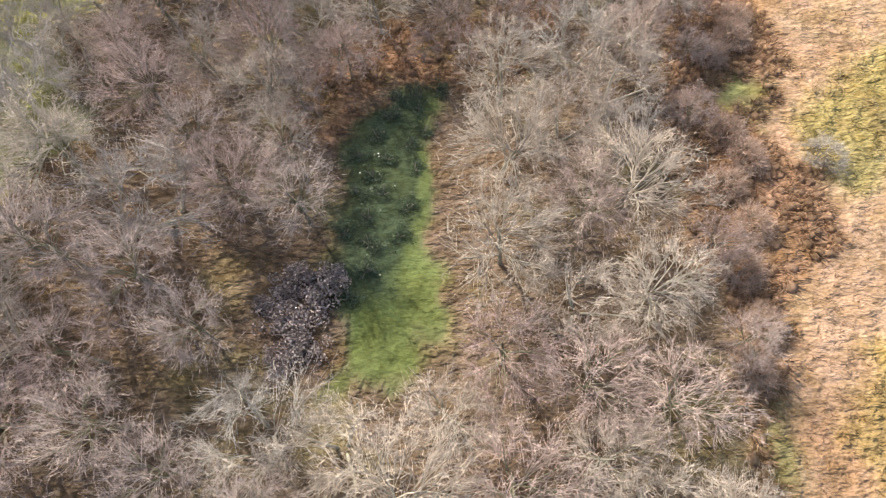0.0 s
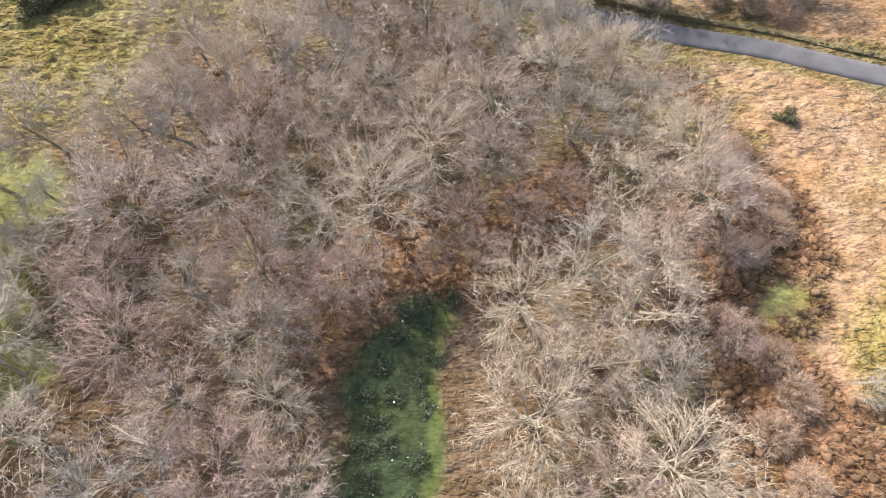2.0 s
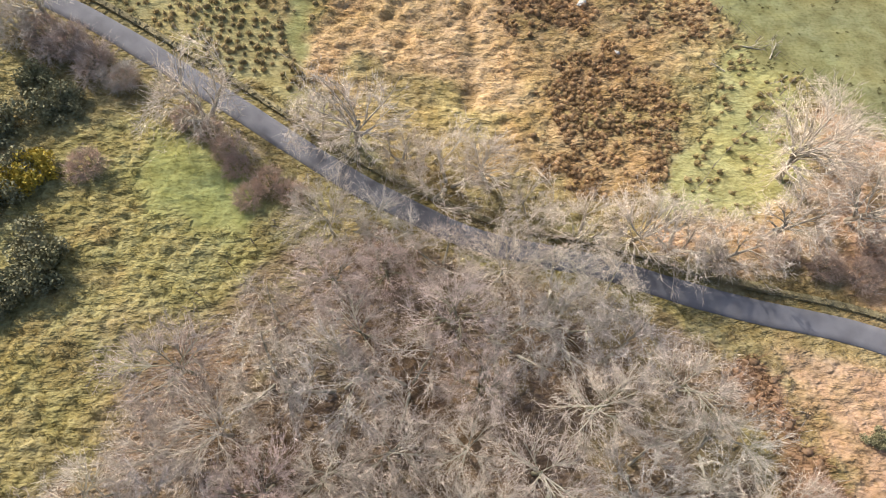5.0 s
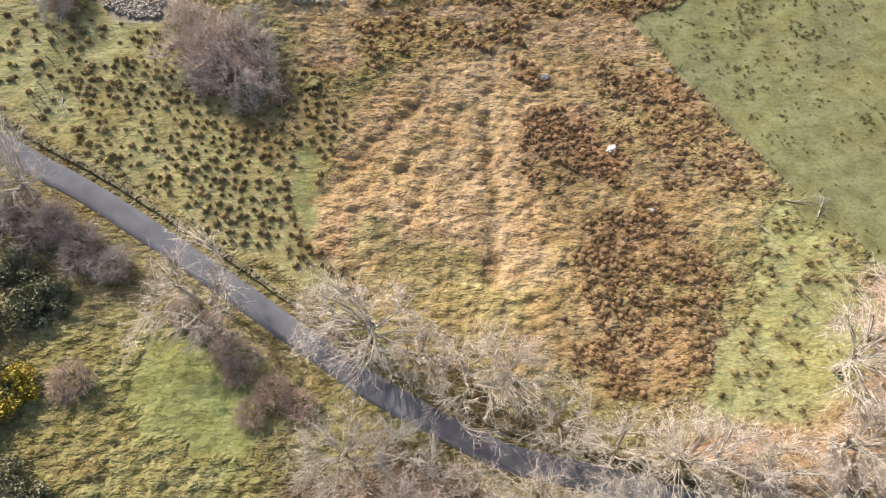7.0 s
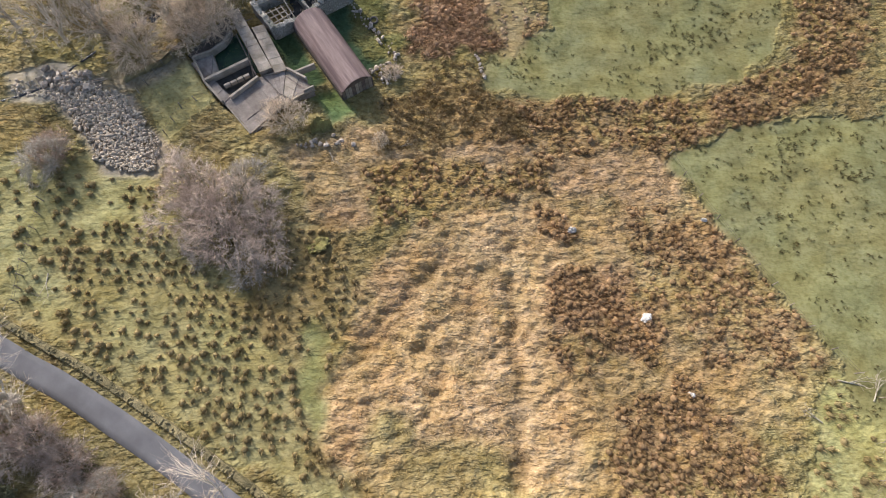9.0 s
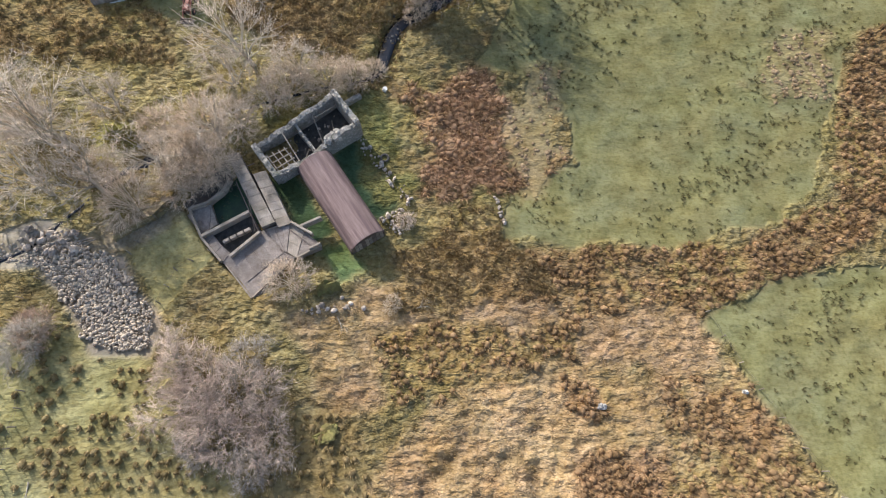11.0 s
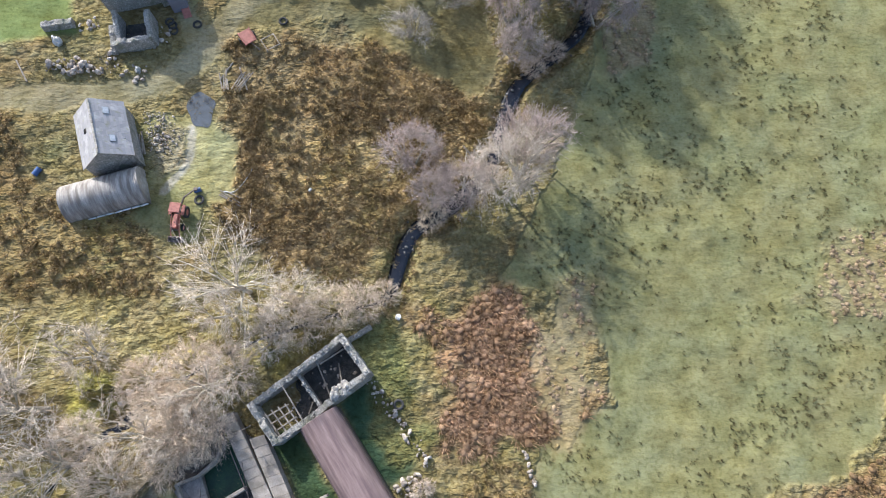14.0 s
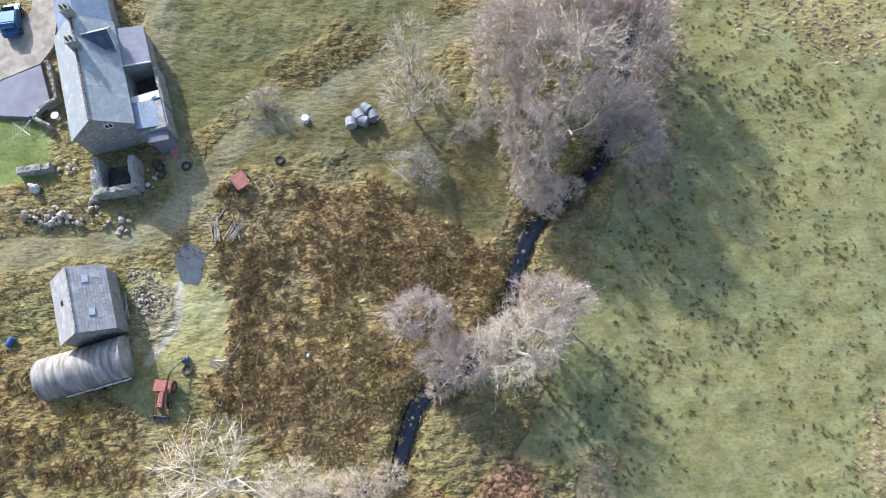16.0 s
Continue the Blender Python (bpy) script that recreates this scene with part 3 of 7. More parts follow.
def ribbon(name, line, half, lift, material, thick=0.06):
    """A strip along a line, lying on the ground, with turned-down edges."""
    p = np.array(line)
    d = np.gradient(p, axis=0)
    d /= np.linalg.norm(d, axis=1)[:, None]
    side = np.stack([-d[:, 1], d[:, 0]], 1)
    hw = (half(p[:, 0]) if callable(half) else half) * (1 + (0.35 if callable(half) else 0.06) * fbm(p[:, 0], p[:, 1], 3.0, 2))
    hw = hw[:, None]
    rows = []
    for k, drop in ((-1.02, thick), (-1, 0), (-0.5, -0.02), (0, -0.035), (0.5, -0.02), (1, 0), (1.02, thick)):
        q = p + side * hw * k
        zc = ground_z(p[:, 0], p[:, 1])
        over = lift(p[:, 0]) if callable(lift) else lift + 1.3 * smooth(63, 69, np.abs(p[:, 0]))
        rows.append(np.column_stack([q, zc + over - drop]))
    v = np.stack(rows, 1)
    i = np.arange(v.shape[0] * 7).reshape(-1, 7)
    f = np.stack([i[:-1, :-1], i[1:, :-1], i[1:, 1:], i[:-1, 1:]], -1).reshape(-1, 4)[:, ::-1]
    return new(name, mesh_of(name, v.reshape(-1, 3), f, material, smooth_faces=True))


road = ribbon("road", ROAD, 1.1, 0.05, ASPHALT)
tagged(road, "narrow grey asphalt lane with worn edges", "road", kind="structure")
wm, wnod, wl, wb = nodes_of("stream_water", 0.08)
wb.inputs["Base Color"].default_value = (0.012, 0.014, 0.02, 1)
wb.inputs["Specular IOR Level"].default_value = 0.35
bumped(wnod, wl, wb, spots(wnod, wl, 5.0, 0.2, 0.8), 0.4, 0.05)
water = ribbon("water", STREAM, lambda x: 0.14 + 0.62 * smooth(-18, -15.8, x) + 1.2 * np.exp(-((x + 40.6) / 1.3) ** 2), lambda x: 0.05 + 0.19 * smooth(-21, -17, x) + 0.05 * np.exp(-((x + 40.6) / 1.3) ** 2), wm)
tagged(water, "dark shallow stream running over stones", "stream", kind="structure")


def blades(x, y, z, h, foot, lean, count, width, col, rng, wind=(0.25, -0.3)):
    """Clumps of tapering blades, each a folded pair of faces."""
    n = len(x)
    a = rng.uniform(0, 2 * np.pi, (n, count))
    r = foot[:, None] * np.sqrt(rng.uniform(0, 1, (n, count)))
    bx, by = x[:, None] + r * np.cos(a), y[:, None] + r * np.sin(a)
    hh = h[:, None] * rng.uniform(0.55, 1.15, (n, count))
    out = lean * hh * rng.uniform(0.2, 1.0, (n, count))
    tx = bx + out * np.cos(a) + wind[0] * hh
    ty = by + out * np.sin(a) + wind[1] * hh
    b = rng.uniform(0, np.pi, (n, count))
    w = width * rng.uniform(0.6, 1.3, (n, count))
    zz = np.broadcast_to(z[:, None] - 0.05, (n, count))
    v = np.stack([np.stack([bx - w * np.cos(b), by - w * np.sin(b), zz], -1), np.stack([bx + w * np.cos(b), by + w * np.sin(b), zz], -1), np.stack([tx, ty, zz + hh], -1)], -2)
    # random tone per blade, with shade painted in: darker feet, paler dead tips
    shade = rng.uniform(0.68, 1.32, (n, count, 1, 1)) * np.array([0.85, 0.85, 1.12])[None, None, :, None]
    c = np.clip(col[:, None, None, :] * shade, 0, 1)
    return v.reshape(-1, 3), c.reshape(-1, 3)


def cushions(x, y, z, r, h, col, rng, sides=6, long=0.25):
    """Rounded, lopsided mounds of matted grass."""
    n = len(x)
    a = np.arange(sides) * 2 * np.pi / sides + rng.uniform(0, 6, (n, 1))
    rows = []
    turn = rng.uniform(0, np.pi, (n, 1)) if long < 0.4 else rng.normal(0.25, 0.3, (n, 1))
    for k, up, wob in ((1.0, -0.12, 0.25), (0.74, 0.68, 0.22)):
        q = r[:, None] * k * (1 + rng.uniform(-wob, wob, (n, sides))) * (1 + long * np.cos(2 * (a - turn)))
        rows.append(np.stack([x[:, None] + q * np.cos(a) + (0.10 * r[:, None] if k < 1 else 0), y[:, None] + q * np.sin(a) - (0.13 * r[:, None] if k < 1 else 0), z[:, None] + h[:, None] * (up + rng.uniform(-0.12, 0.12, (n, sides)))], -1))
    top = np.stack([x + 0.16 * r, y - 0.2 * r, z + h], -1)[:, None]
    v = np.concatenate(rows + [top], 1)
    i = np.arange(sides)
    j = (i + 1) % sides
    f = np.concatenate([np.stack([i, j, j + sides], 1), np.stack([i, j + sides, i + sides], 1), np.stack([i + sides, j + sides, np.full(sides, 2 * sides)], 1)])
    per = 2 * sides + 1
    f = (np.arange(n)[:, None, None] * per + f[None]).reshape(-1, 3)
    c = np.clip(col * rng.uniform(0.8, 1.2, (n, 1)), 0, 1)[:, None] * rng.uniform(0.88, 1.12, (n, per, 1))
    return v.reshape(-1, 3), f, c.reshape(-1, 3)


# ---- tussocks, rushes and bracken ----
rng = np.random.RandomState(5)
step = 0.5
tx, ty = np.meshgrid(np.arange(-66, 47, step), np.arange(-10, 214, step))
apart = ((np.arange(tx.shape[0]) % 2 == 0)[:, None] & (np.arange(tx.shape[1]) % 2 == 0)[None]).ravel()
tx, ty = (tx + rng.uniform(-0.5, 0.5, tx.shape) * step * 1.3).ravel(), (ty + rng.uniform(-0.5, 0.5, ty.shape) * step * 1.3).ravel()
tcol, tkind, tmany = cover(tx, ty)
clump = np.maximum(0.15, 1 + 1.2 * fbm(tx, ty, 3.2, 2, 1))
clump = np.where(tkind == KINDS.index("dots"), np.maximum(0.04, 1 + 4.0 * fbm(tx, ty, 1.5, 2, 2)) * np.maximum(0.06, 1 + 2.6 * fbm(tx, ty, 9, 3, 3)), clump)
clump = np.where(tkind == KINDS.index("sedge"), np.maximum(0.02, 1 + 2.5 * fbm(tx * 1.6, ty * 0.45, 1.8, 3, 2)) * np.where(np.sin(2 * math.pi * (tx + 0.2 * ty + 0.7 * fbm(tx, ty, 4.0, 2, 1)) / 1.7) > -0.1, 1.6, 0.12), clump)
# rushes stand apart, a stride from one another
wide_apart = tkind == KINDS.index("rush")
clump = np.where(wide_apart, np.where(apart, 4, 0) * np.clip(1 + 1.0 * fbm(tx, ty, 5.0, 2, 1), 0.35, 2), clump)
keep = rng.uniform(0, 1, tx.shape) < tmany * clump * step * step
tz = ground_z(tx, ty) + tussocky(tx, ty, tkind)
TUFT_NAMES = {"olive": ("grass_tussocks", "olive-green rough grass tussocks on the hill"), "mat": ("bleached_grass", "flattened sandy-orange dead grass on the slope"), "tan": ("moor_grass", "bleached tan moor grass lying in tussocks"), "russet": ("russet_rushes", "red-brown dead rushes in dense clumps"), "rush": ("rush_clumps", "dark brown-green rush clumps in pale grass"), "brownrush": ("brown_rushes", "tall brown rushes in a wet field"), "bracken": ("bracken", "flattened rust-red dead bracken"), "green": ("green_grass", "short bright green grass clumps"), "dots": ("pasture_tufts", "small dark tufts in grazed green pasture"), "sedge": ("sedge", "broken rows of tan and brown sedge in the pasture"), "litter": ("undergrowth", "brown dead undergrowth among the trees")}
for kind, (h, foot, lean, count, width, colour, bright, round_r, round_h) in TUFTS.items():
    pick = keep & (tkind == KINDS.index(kind))
    m = int(pick.sum())
    size = rng.uniform(0.5, 1.35, m) if kind != "dots" else rng.uniform(0.5, 1.5, m)
    base = tcol[pick] * bright if colour is None else (0.72 * np.array(colour) + 0.28 * tcol[pick]) * rng.uniform(0.75, 1.25, (m, 1))
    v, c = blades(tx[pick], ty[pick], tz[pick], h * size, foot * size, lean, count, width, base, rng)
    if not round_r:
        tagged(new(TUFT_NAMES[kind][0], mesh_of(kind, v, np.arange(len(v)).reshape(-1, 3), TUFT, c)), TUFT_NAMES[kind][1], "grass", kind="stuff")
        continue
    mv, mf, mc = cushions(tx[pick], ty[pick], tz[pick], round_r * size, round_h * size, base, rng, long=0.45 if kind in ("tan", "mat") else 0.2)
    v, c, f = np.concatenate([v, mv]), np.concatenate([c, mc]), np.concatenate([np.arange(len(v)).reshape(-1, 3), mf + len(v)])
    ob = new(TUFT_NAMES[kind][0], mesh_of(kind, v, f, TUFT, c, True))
    tagged(ob, TUFT_NAMES[kind][1], "grass", kind="stuff")


# ---- trees ----
def thing(name, label, category, group="", m=None):
    ob = new(name)
    ob.empty_display_size = 0.2
    if m is not None:
        ob.matrix_basis = m
    return tagged(ob, label, category, group)


def child(name, me, parent, label=""):
    ob = new(name, me)
    ob.parent = parent
    return tagged(ob, label) if label else ob


def unit(v):
    return v / np.maximum(np.linalg.norm(v, axis=-1, keepdims=True), 1e-9)


def tubes(start, way, bend, length, r0, r1, parts, sides, closed=False):
    """Many bent tapering tubes at once: start + way * s + bend * s * s."""
    n = len(start)
    s = np.linspace(0, 1, parts + 1)
    centre = start[:, None] + (way[:, None] * s[None, :, None] + bend[:, None] * (s ** 2)[None, :, None]) * length[:, None, None]
    tang = unit(way[:, None] + 2 * bend[:, None] * s[None, :, None])
    ref = np.where(np.abs(tang[..., 2:3]) < 0.9, np.array([0, 0, 1.0]), np.array([1.0, 0, 0]))
    a = unit(np.cross(tang, ref))
    b = np.cross(tang, a)
    rad = r0[:, None] + (r1 - r0)[:, None] * s[None]
    ang = np.arange(sides) * 2 * np.pi / sides
    ring = centre[:, :, None] + rad[:, :, None, None] * (a[:, :, None] * np.cos(ang)[None, None, :, None] + b[:, :, None] * np.sin(ang)[None, None, :, None])
    i = np.arange(n * (parts + 1) * sides).reshape(n, parts + 1, sides)
    j = np.roll(i, -1, 2)
    q = np.stack([i[:, :-1], j[:, :-1], j[:, 1:], i[:, 1:]], -1).reshape(-1, 4)
    return ring.reshape(-1, 3), q


def sprigs(start, way, length, r):
    """Many thin three-sided twigs that run to a point."""
    n = len(start)
    ref = np.where(np.abs(way[..., 2:3]) < 0.9, np.array([0, 0, 1.0]), np.array([1.0, 0, 0]))
    a = unit(np.cross(way, ref))
    b = np.cross(way, a)
    ang = np.arange(3) * 2 * np.pi / 3
    foot = start[:, None] + r[:, None, None] * (a[:, None] * np.cos(ang)[None, :, None] + b[:, None] * np.sin(ang)[None, :, None])
    v = np.concatenate([foot, (start + way * length[:, None])[:, None]], 1).reshape(-1, 3)
    k = np.arange(n)[:, None] * 4
    f = np.concatenate([k + np.array([[0, 1, 3]]), k + np.array([[1, 2, 3]]), k + np.array([[2, 0, 3]])], 1).reshape(-1, 3)
    return v, f


def leaves_of_twig(start, way, length, width, rng):
    """Many of the finest twigs, each one slim blade to a point."""
    n = len(start)
    a = unit(np.cross(way, rng.normal(0, 1, (n, 3)))) * width[:, None] / 2
    v = np.stack([start - a, start + a, start + way * length[:, None]], 1).reshape(-1, 3)
    return v, np.arange(n * 3).reshape(-1, 3)


def dome(rng, n, mid, size, lobes, near, far, low=-0.3):
    """Points under an uneven crown's outline, near to far out from its middle."""
    k = np.arange(n) + rng.uniform(-0.4, 0.4, n)
    z = np.clip(1 - (1 - low) * (k + 0.5) / n, -1, 1)
    a = k * 2.39996 + rng.normal(0, 0.25, n)
    u = np.stack([np.sqrt(1 - z * z) * np.cos(a), np.sqrt(1 - z * z) * np.sin(a), z], 1)
    r = 1 + sum(w * np.cos(m * a + p) for m, w, p in lobes)
    return mid + (u * (r * rng.uniform(near, far, n))[:, None] + rng.normal(0, 0.07, (n, 3))) * size


def grown(rng, par, ends, lo, hi, keep, thin):
    """Branches that leave the nearest of a set of older ones and bend towards their ends."""
    start, way, bend, length, r0, r1 = par
    tip = start + (way + bend) * length[:, None]
    who = np.empty(len(ends), int)
    for i in range(0, len(ends), 400):
        who[i:i + 400] = np.argmin(((ends[i:i + 400, None] - tip[None]) ** 2).sum(-1), 1)
    s = rng.uniform(lo, hi, len(ends))
    p = start[who] + (way[who] * s[:, None] + bend[who] * (s ** 2)[:, None]) * length[who][:, None]
    t = unit(way[who] + 2 * bend[who] * s[:, None])
    ln = np.linalg.norm(ends - p, axis=1)
    straight = (ends - p) / np.maximum(ln, 1e-6)[:, None]
    w = unit(straight * (1 - keep) + t * keep + rng.normal(0, 0.26, t.shape))
    rr = (r0[who] * (1 - s) + r1[who] * s) * thin
    return p, w, straight - w, ln, rr, rr * 0.35


def tree_kind(seed, tall, wide, stems, limbs, boughs, sprays, twigs, bark, twig, thick=0.16, clear=0.35, up=0.35, twig_r=0.013, limb_bark=None, ragged=0.16):
    """One kind of bare tree: meshes for the trunk, the boughs and the crown of twigs."""
    rng = np.random.RandomState(seed)
    a = rng.uniform(0, 2 * np.pi) + np.arange(stems) * 2 * np.pi / stems + rng.uniform(-0.4, 0.4, stems)
    tilt = rng.uniform(0.04, 0.14, stems) if stems == 1 else rng.uniform(0.2, 0.75, stems)
    way = unit(np.stack([np.cos(a) * tilt, np.sin(a) * tilt, np.ones(stems)], 1))
    start = np.stack([np.cos(a), np.sin(a), np.zeros(stems)], 1) * (0.0 if stems == 1 else 0.25) - np.array([0, 0, 0.35])
    ln = tall * rng.uniform(0.55, 0.68, stems)
    trunk = (start, way, rng.normal(0, 0.06, (stems, 3)), ln, np.full(stems, thick), np.full(stems, thick * 0.45))
    tv, tf = tubes(*trunk[:4], trunk[4], trunk[5], 7, 8)
    mid = np.array([0, 0, tall * (0.56 if stems == 1 else 0.42)])
    size = np.array([wide, wide, tall * (0.44 if stems == 1 else 0.56)])
    lobes = [(m, ragged * rng.uniform(0.4, 1.0) * 2 / m, rng.uniform(0, 6.28)) for m in (2, 3, 5)]
    nl = stems * limbs
    lim = grown(rng, trunk, dome(rng, nl, mid, size, lobes, 0.45, 0.72, -0.1), clear, 1.0, 0.35, 0.6)
    bou = grown(rng, lim, dome(rng, nl * boughs, mid, size, lobes, 0.5, 0.88, -0.25), 0.25, 1.0, 0.5, 0.62)
    spr = grown(rng, bou, dome(rng, nl * boughs * sprays, mid, size, lobes, 0.52, 1.0, -0.32), 0.2, 1.0, 0.55, 0.6)
    v1, f1 = tubes(*lim[:4], lim[4], lim[5], 4, 4)
    if stems > 3:
        tv, tf, v1, f1 = tv[:0], tf[:0], np.concatenate([tv, v1]), np.concatenate([tf, f1 + len(tv)])
    v2, f2 = tubes(*bou[:4], np.maximum(bou[4], 0.028 if thick > 0.16 else 0.02), np.full(len(bou[4]), 0.013), 2, 3)
    v3, f3 = sprigs(spr[0], unit(spr[1] + spr[2]), spr[3], np.full(len(spr[0]), twig_r * 1.35))
    # the finest twigs fan out from the sprays, out and up
    per = max(2, round(twigs / len(spr[0])))
    n = len(spr[0])
    s = rng.uniform(0.15, 1.0, (n, per))
    p = (spr[0][:, None] + (spr[1] + spr[2])[:, None] * (s * spr[3][:, None])[..., None]).reshape(-1, 3)
    away = unit((p - mid * 0.7) / size)
    d = unit(np.repeat(unit(spr[1] + spr[2]), per, 0) * 0.6 + away * 0.3 + 0.62 * rng.normal(0, 1, (n * per, 3)) + np.array([0, 0, up]))
    ln = rng.uniform(0.4, 1.1, n * per) * (0.45 + 0.10 * wide)
    v4, f4 = leaves_of_twig(p, d, ln, rng.uniform(0.7, 1.3, n * per) * twig_r * 2.2, rng)
    name = "tree%d" % seed
    return (mesh_of(name + "_trunk", tv, tf, bark, smooth_faces=True) if stems < 4 else None,
            mesh_of(name + "_boughs", np.concatenate([v1, v2]), np.concatenate([f1, f2 + len(v1)]), limb_bark or bark, smooth_faces=True),
            mesh_of(name + "_crown", np.concatenate([v3, v4]), np.concatenate([f3, f4 + len(v3)]), twig))


def tree(kind, name, label, category, x, y, size=1.0, turn=0.0, group="", sink=0.0):
    m = pose(x, y, height(x, y) - sink, 0, 0, turn) @ Matrix.Diagonal((size, size, size, 1))
    ob = thing(name, label, category, group, m)
    for part_name, me in zip(("trunk", "branching", "crown"), kind):
        if me:
            child(part_name, me, ob)
    return ob


# kinds of bare trees
LICHENBARK = plain("lichened_bark", (0.50, 0.45, 0.36), (0.30, 0.28, 0.19), 2.0, 12, bump=0.6)
CREAMTWIG = twig_material("cream_twigs", (0.54, 0.445, 0.35), (0.47, 0.40, 0.32))
WOODLAND = [tree_kind(1, 9.6, 4.6, 1, 9, 7, 7, 3700, MOSSBARK, TWIG, 0.17, 0.4, 0.3, 0.0118, LICHENBARK, 0.24),
            tree_kind(2, 8.6, 4.3, 1, 9, 7, 7, 3700, MOSSBARK, PINKTWIG, 0.15, 0.4, 0.35, 0.011, MOSSBARK, 0.24),
            tree_kind(3, 10.2, 4.2, 1, 9, 7, 7, 3700, MOSSBARK, MAUVETWIG, 0.17, 0.45, 0.35, 0.0118, MOSSBARK, 0.24),
            tree_kind(4, 8.4, 4.8, 2, 5, 7, 7, 3900, LICHENBARK, GREYTWIG, 0.16, 0.35, 0.3, 0.0118, LICHENBARK, 0.26),
            tree_kind(5, 9.2, 5.0, 1, 10, 7, 7, 3900, LICHENBARK, CREAMTWIG, 0.18, 0.35, 0.3, 0.0118, PALEBARK, 0.26),
            tree_kind(17, 8.8, 4.5, 3, 3, 8, 7, 3700, LICHENBARK, TWIG, 0.14, 0.3, 0.3, 0.0118, PALEBARK, 0.28)]
SPREADING = [tree_kind(6, 8.0, 4.9, 1, 10, 6, 6, 2600, PALEBARK, PALETWIG, 0.30, 0.3, 0.25, 0.0125, None, 0.3), tree_kind(7, 7.0, 4.7, 3, 4, 6, 6, 2600, PALEBARK, PALETWIG, 0.2, 0.3, 0.25, 0.0125, None, 0.3)]
ROSETWIG = twig_material("rose_twigs", (0.58, 0.455, 0.37), (0.54, 0.43, 0.36))
THICKET = [tree_kind(8, 3.7, 3.3, 9, 3, 6, 6, 2300, BARK, ROSETWIG, 0.06, 0.1, 0.3, 0.011, None, 0.4), tree_kind(9, 3.9, 3.1, 8, 3, 6, 6, 2300, BARK, GREYTWIG, 0.06, 0.1, 0.3, 0.011, None, 0.4)]
TANTWIG = twig_material("willow_twigs", (0.68, 0.55, 0.40), (0.64, 0.51, 0.39))
ALDER = [tree_kind(10, 14.5, 5.2, 2, 7, 8, 7, 7600, BARK, MAUVETWIG, 0.2, twig_r=0.0185, ragged=0.24), tree_kind(11, 13.0, 5.0, 2, 7, 8, 7, 7600, BARK, MAUVETWIG, 0.19, twig_r=0.018, ragged=0.24), tree_kind(18, 13.5, 5.2, 2, 6, 7, 7, 5600, PALEBARK, TWIG, 0.2, twig_r=0.0175, ragged=0.2)]
TANBUSH = [tree_kind(15, 3.6, 3.2, 8, 4, 5, 5, 2800, PALEBARK, TANTWIG, 0.07, 0.1, 0.35, 0.011), tree_kind(16, 4.6, 3.4, 6, 5, 5, 5, 2800, PALEBARK, TANTWIG, 0.09, 0.15, 0.35, 0.011)]
OLDASH = tree_kind(14, 9.5, 4.8, 1, 9, 5, 6, 1500, PALEBARK, PALETWIG, 0.24, 0.25, 0.25, 0.0125, None, 0.32)
BRIAR = tree_kind(12, 1.5, 1.5, 8, 4, 4, 4, 2600, BARK, twig_material("briar_stems", (0.50, 0.36, 0.27), (0.46, 0.33, 0.25)), 0.03, 0.1, 0.3, 0.009)

# the wood on the hillside, with its glade and the ride beyond it left open
rng = np.random.RandomState(21)
TRUNKS = [(-70, -45), (-70, 34), (-36, 38), (-27, 41), (-24.5, 46), (-23.2, 51.5), (-16.5, 55.5), (-15, 60.5), (-8, 61.8), (-1, 59.2), (9, 56.2), (15, 52.5), (19.3, 47), (20.8, 42), (18.6, 34), (16, 28.5), (14.8, 22), (16, 16), (16.2, 9), (16.4, 3), (16.0, -5), (16, -45)]
RIDE = [(-3.6, 28.5), (0.6, 27.5), (6.5, 31), (12.0, 38), (10.5, 40.5), (4.5, 37.0), (-2, 34)]
HOLLOW = [(-12.6, 12.4), (-7.0, 12.6), (-6.6, 2.6), (-11.8, 3.2)]
# the big crowns that close the clearings come first: x, y, kind, size
stand = [(4.0, 11.6, 4, 0.95), (3.8, 4.4, 1, 0.9), (4.4, 19.0, 4, 1.0), (-1.6, -3.4, 4, 1.1), (13.6, 27.0, 5, 1.0), (13.0, 16.4, 4, 1.0), (13.6, 2.0, 1, 0.9), (13.2, 8.6, 0, 0.9), (11.0, 30.6, 3, 0.9), (18.4, 39.6, 4, 0.95), (16.6, 44.8, 3, 0.95), (-1.2, 39.6, 4, 0.95), (-16.4, 50.1, 5, 0.95), (11.2, 52.6, 3, 0.9), (-19.1, 45.9, 4, 0.95), (-21.0, 41.1, 3, 0.95), (4.8, 26.2, 4, 0.95), (9.4, 15.0, 1, 0.9), (9.2, 22.6, 5, 0.9), (9.0, 8.0, 5, 0.85), (-10.4, 0.2, 3, 0.9), (-13.4, 63.4, 4, 0.85), (-8.4, 63.0, 3, 0.8), (-3.6, 60.4, 5, 0.8), (1.6, 59.4, 4, 0.85), (6.2, 58.6, 3, 0.85), (10.6, 57.2, 5, 0.8)]
tries = rng.uniform((-43, -11), (24, 64), (9000, 2))
room, glade, ride, hollow = (inside(tries[:, 0], tries[:, 1], plot) for plot in (TRUNKS, GLADE, RIDE, HOLLOW))
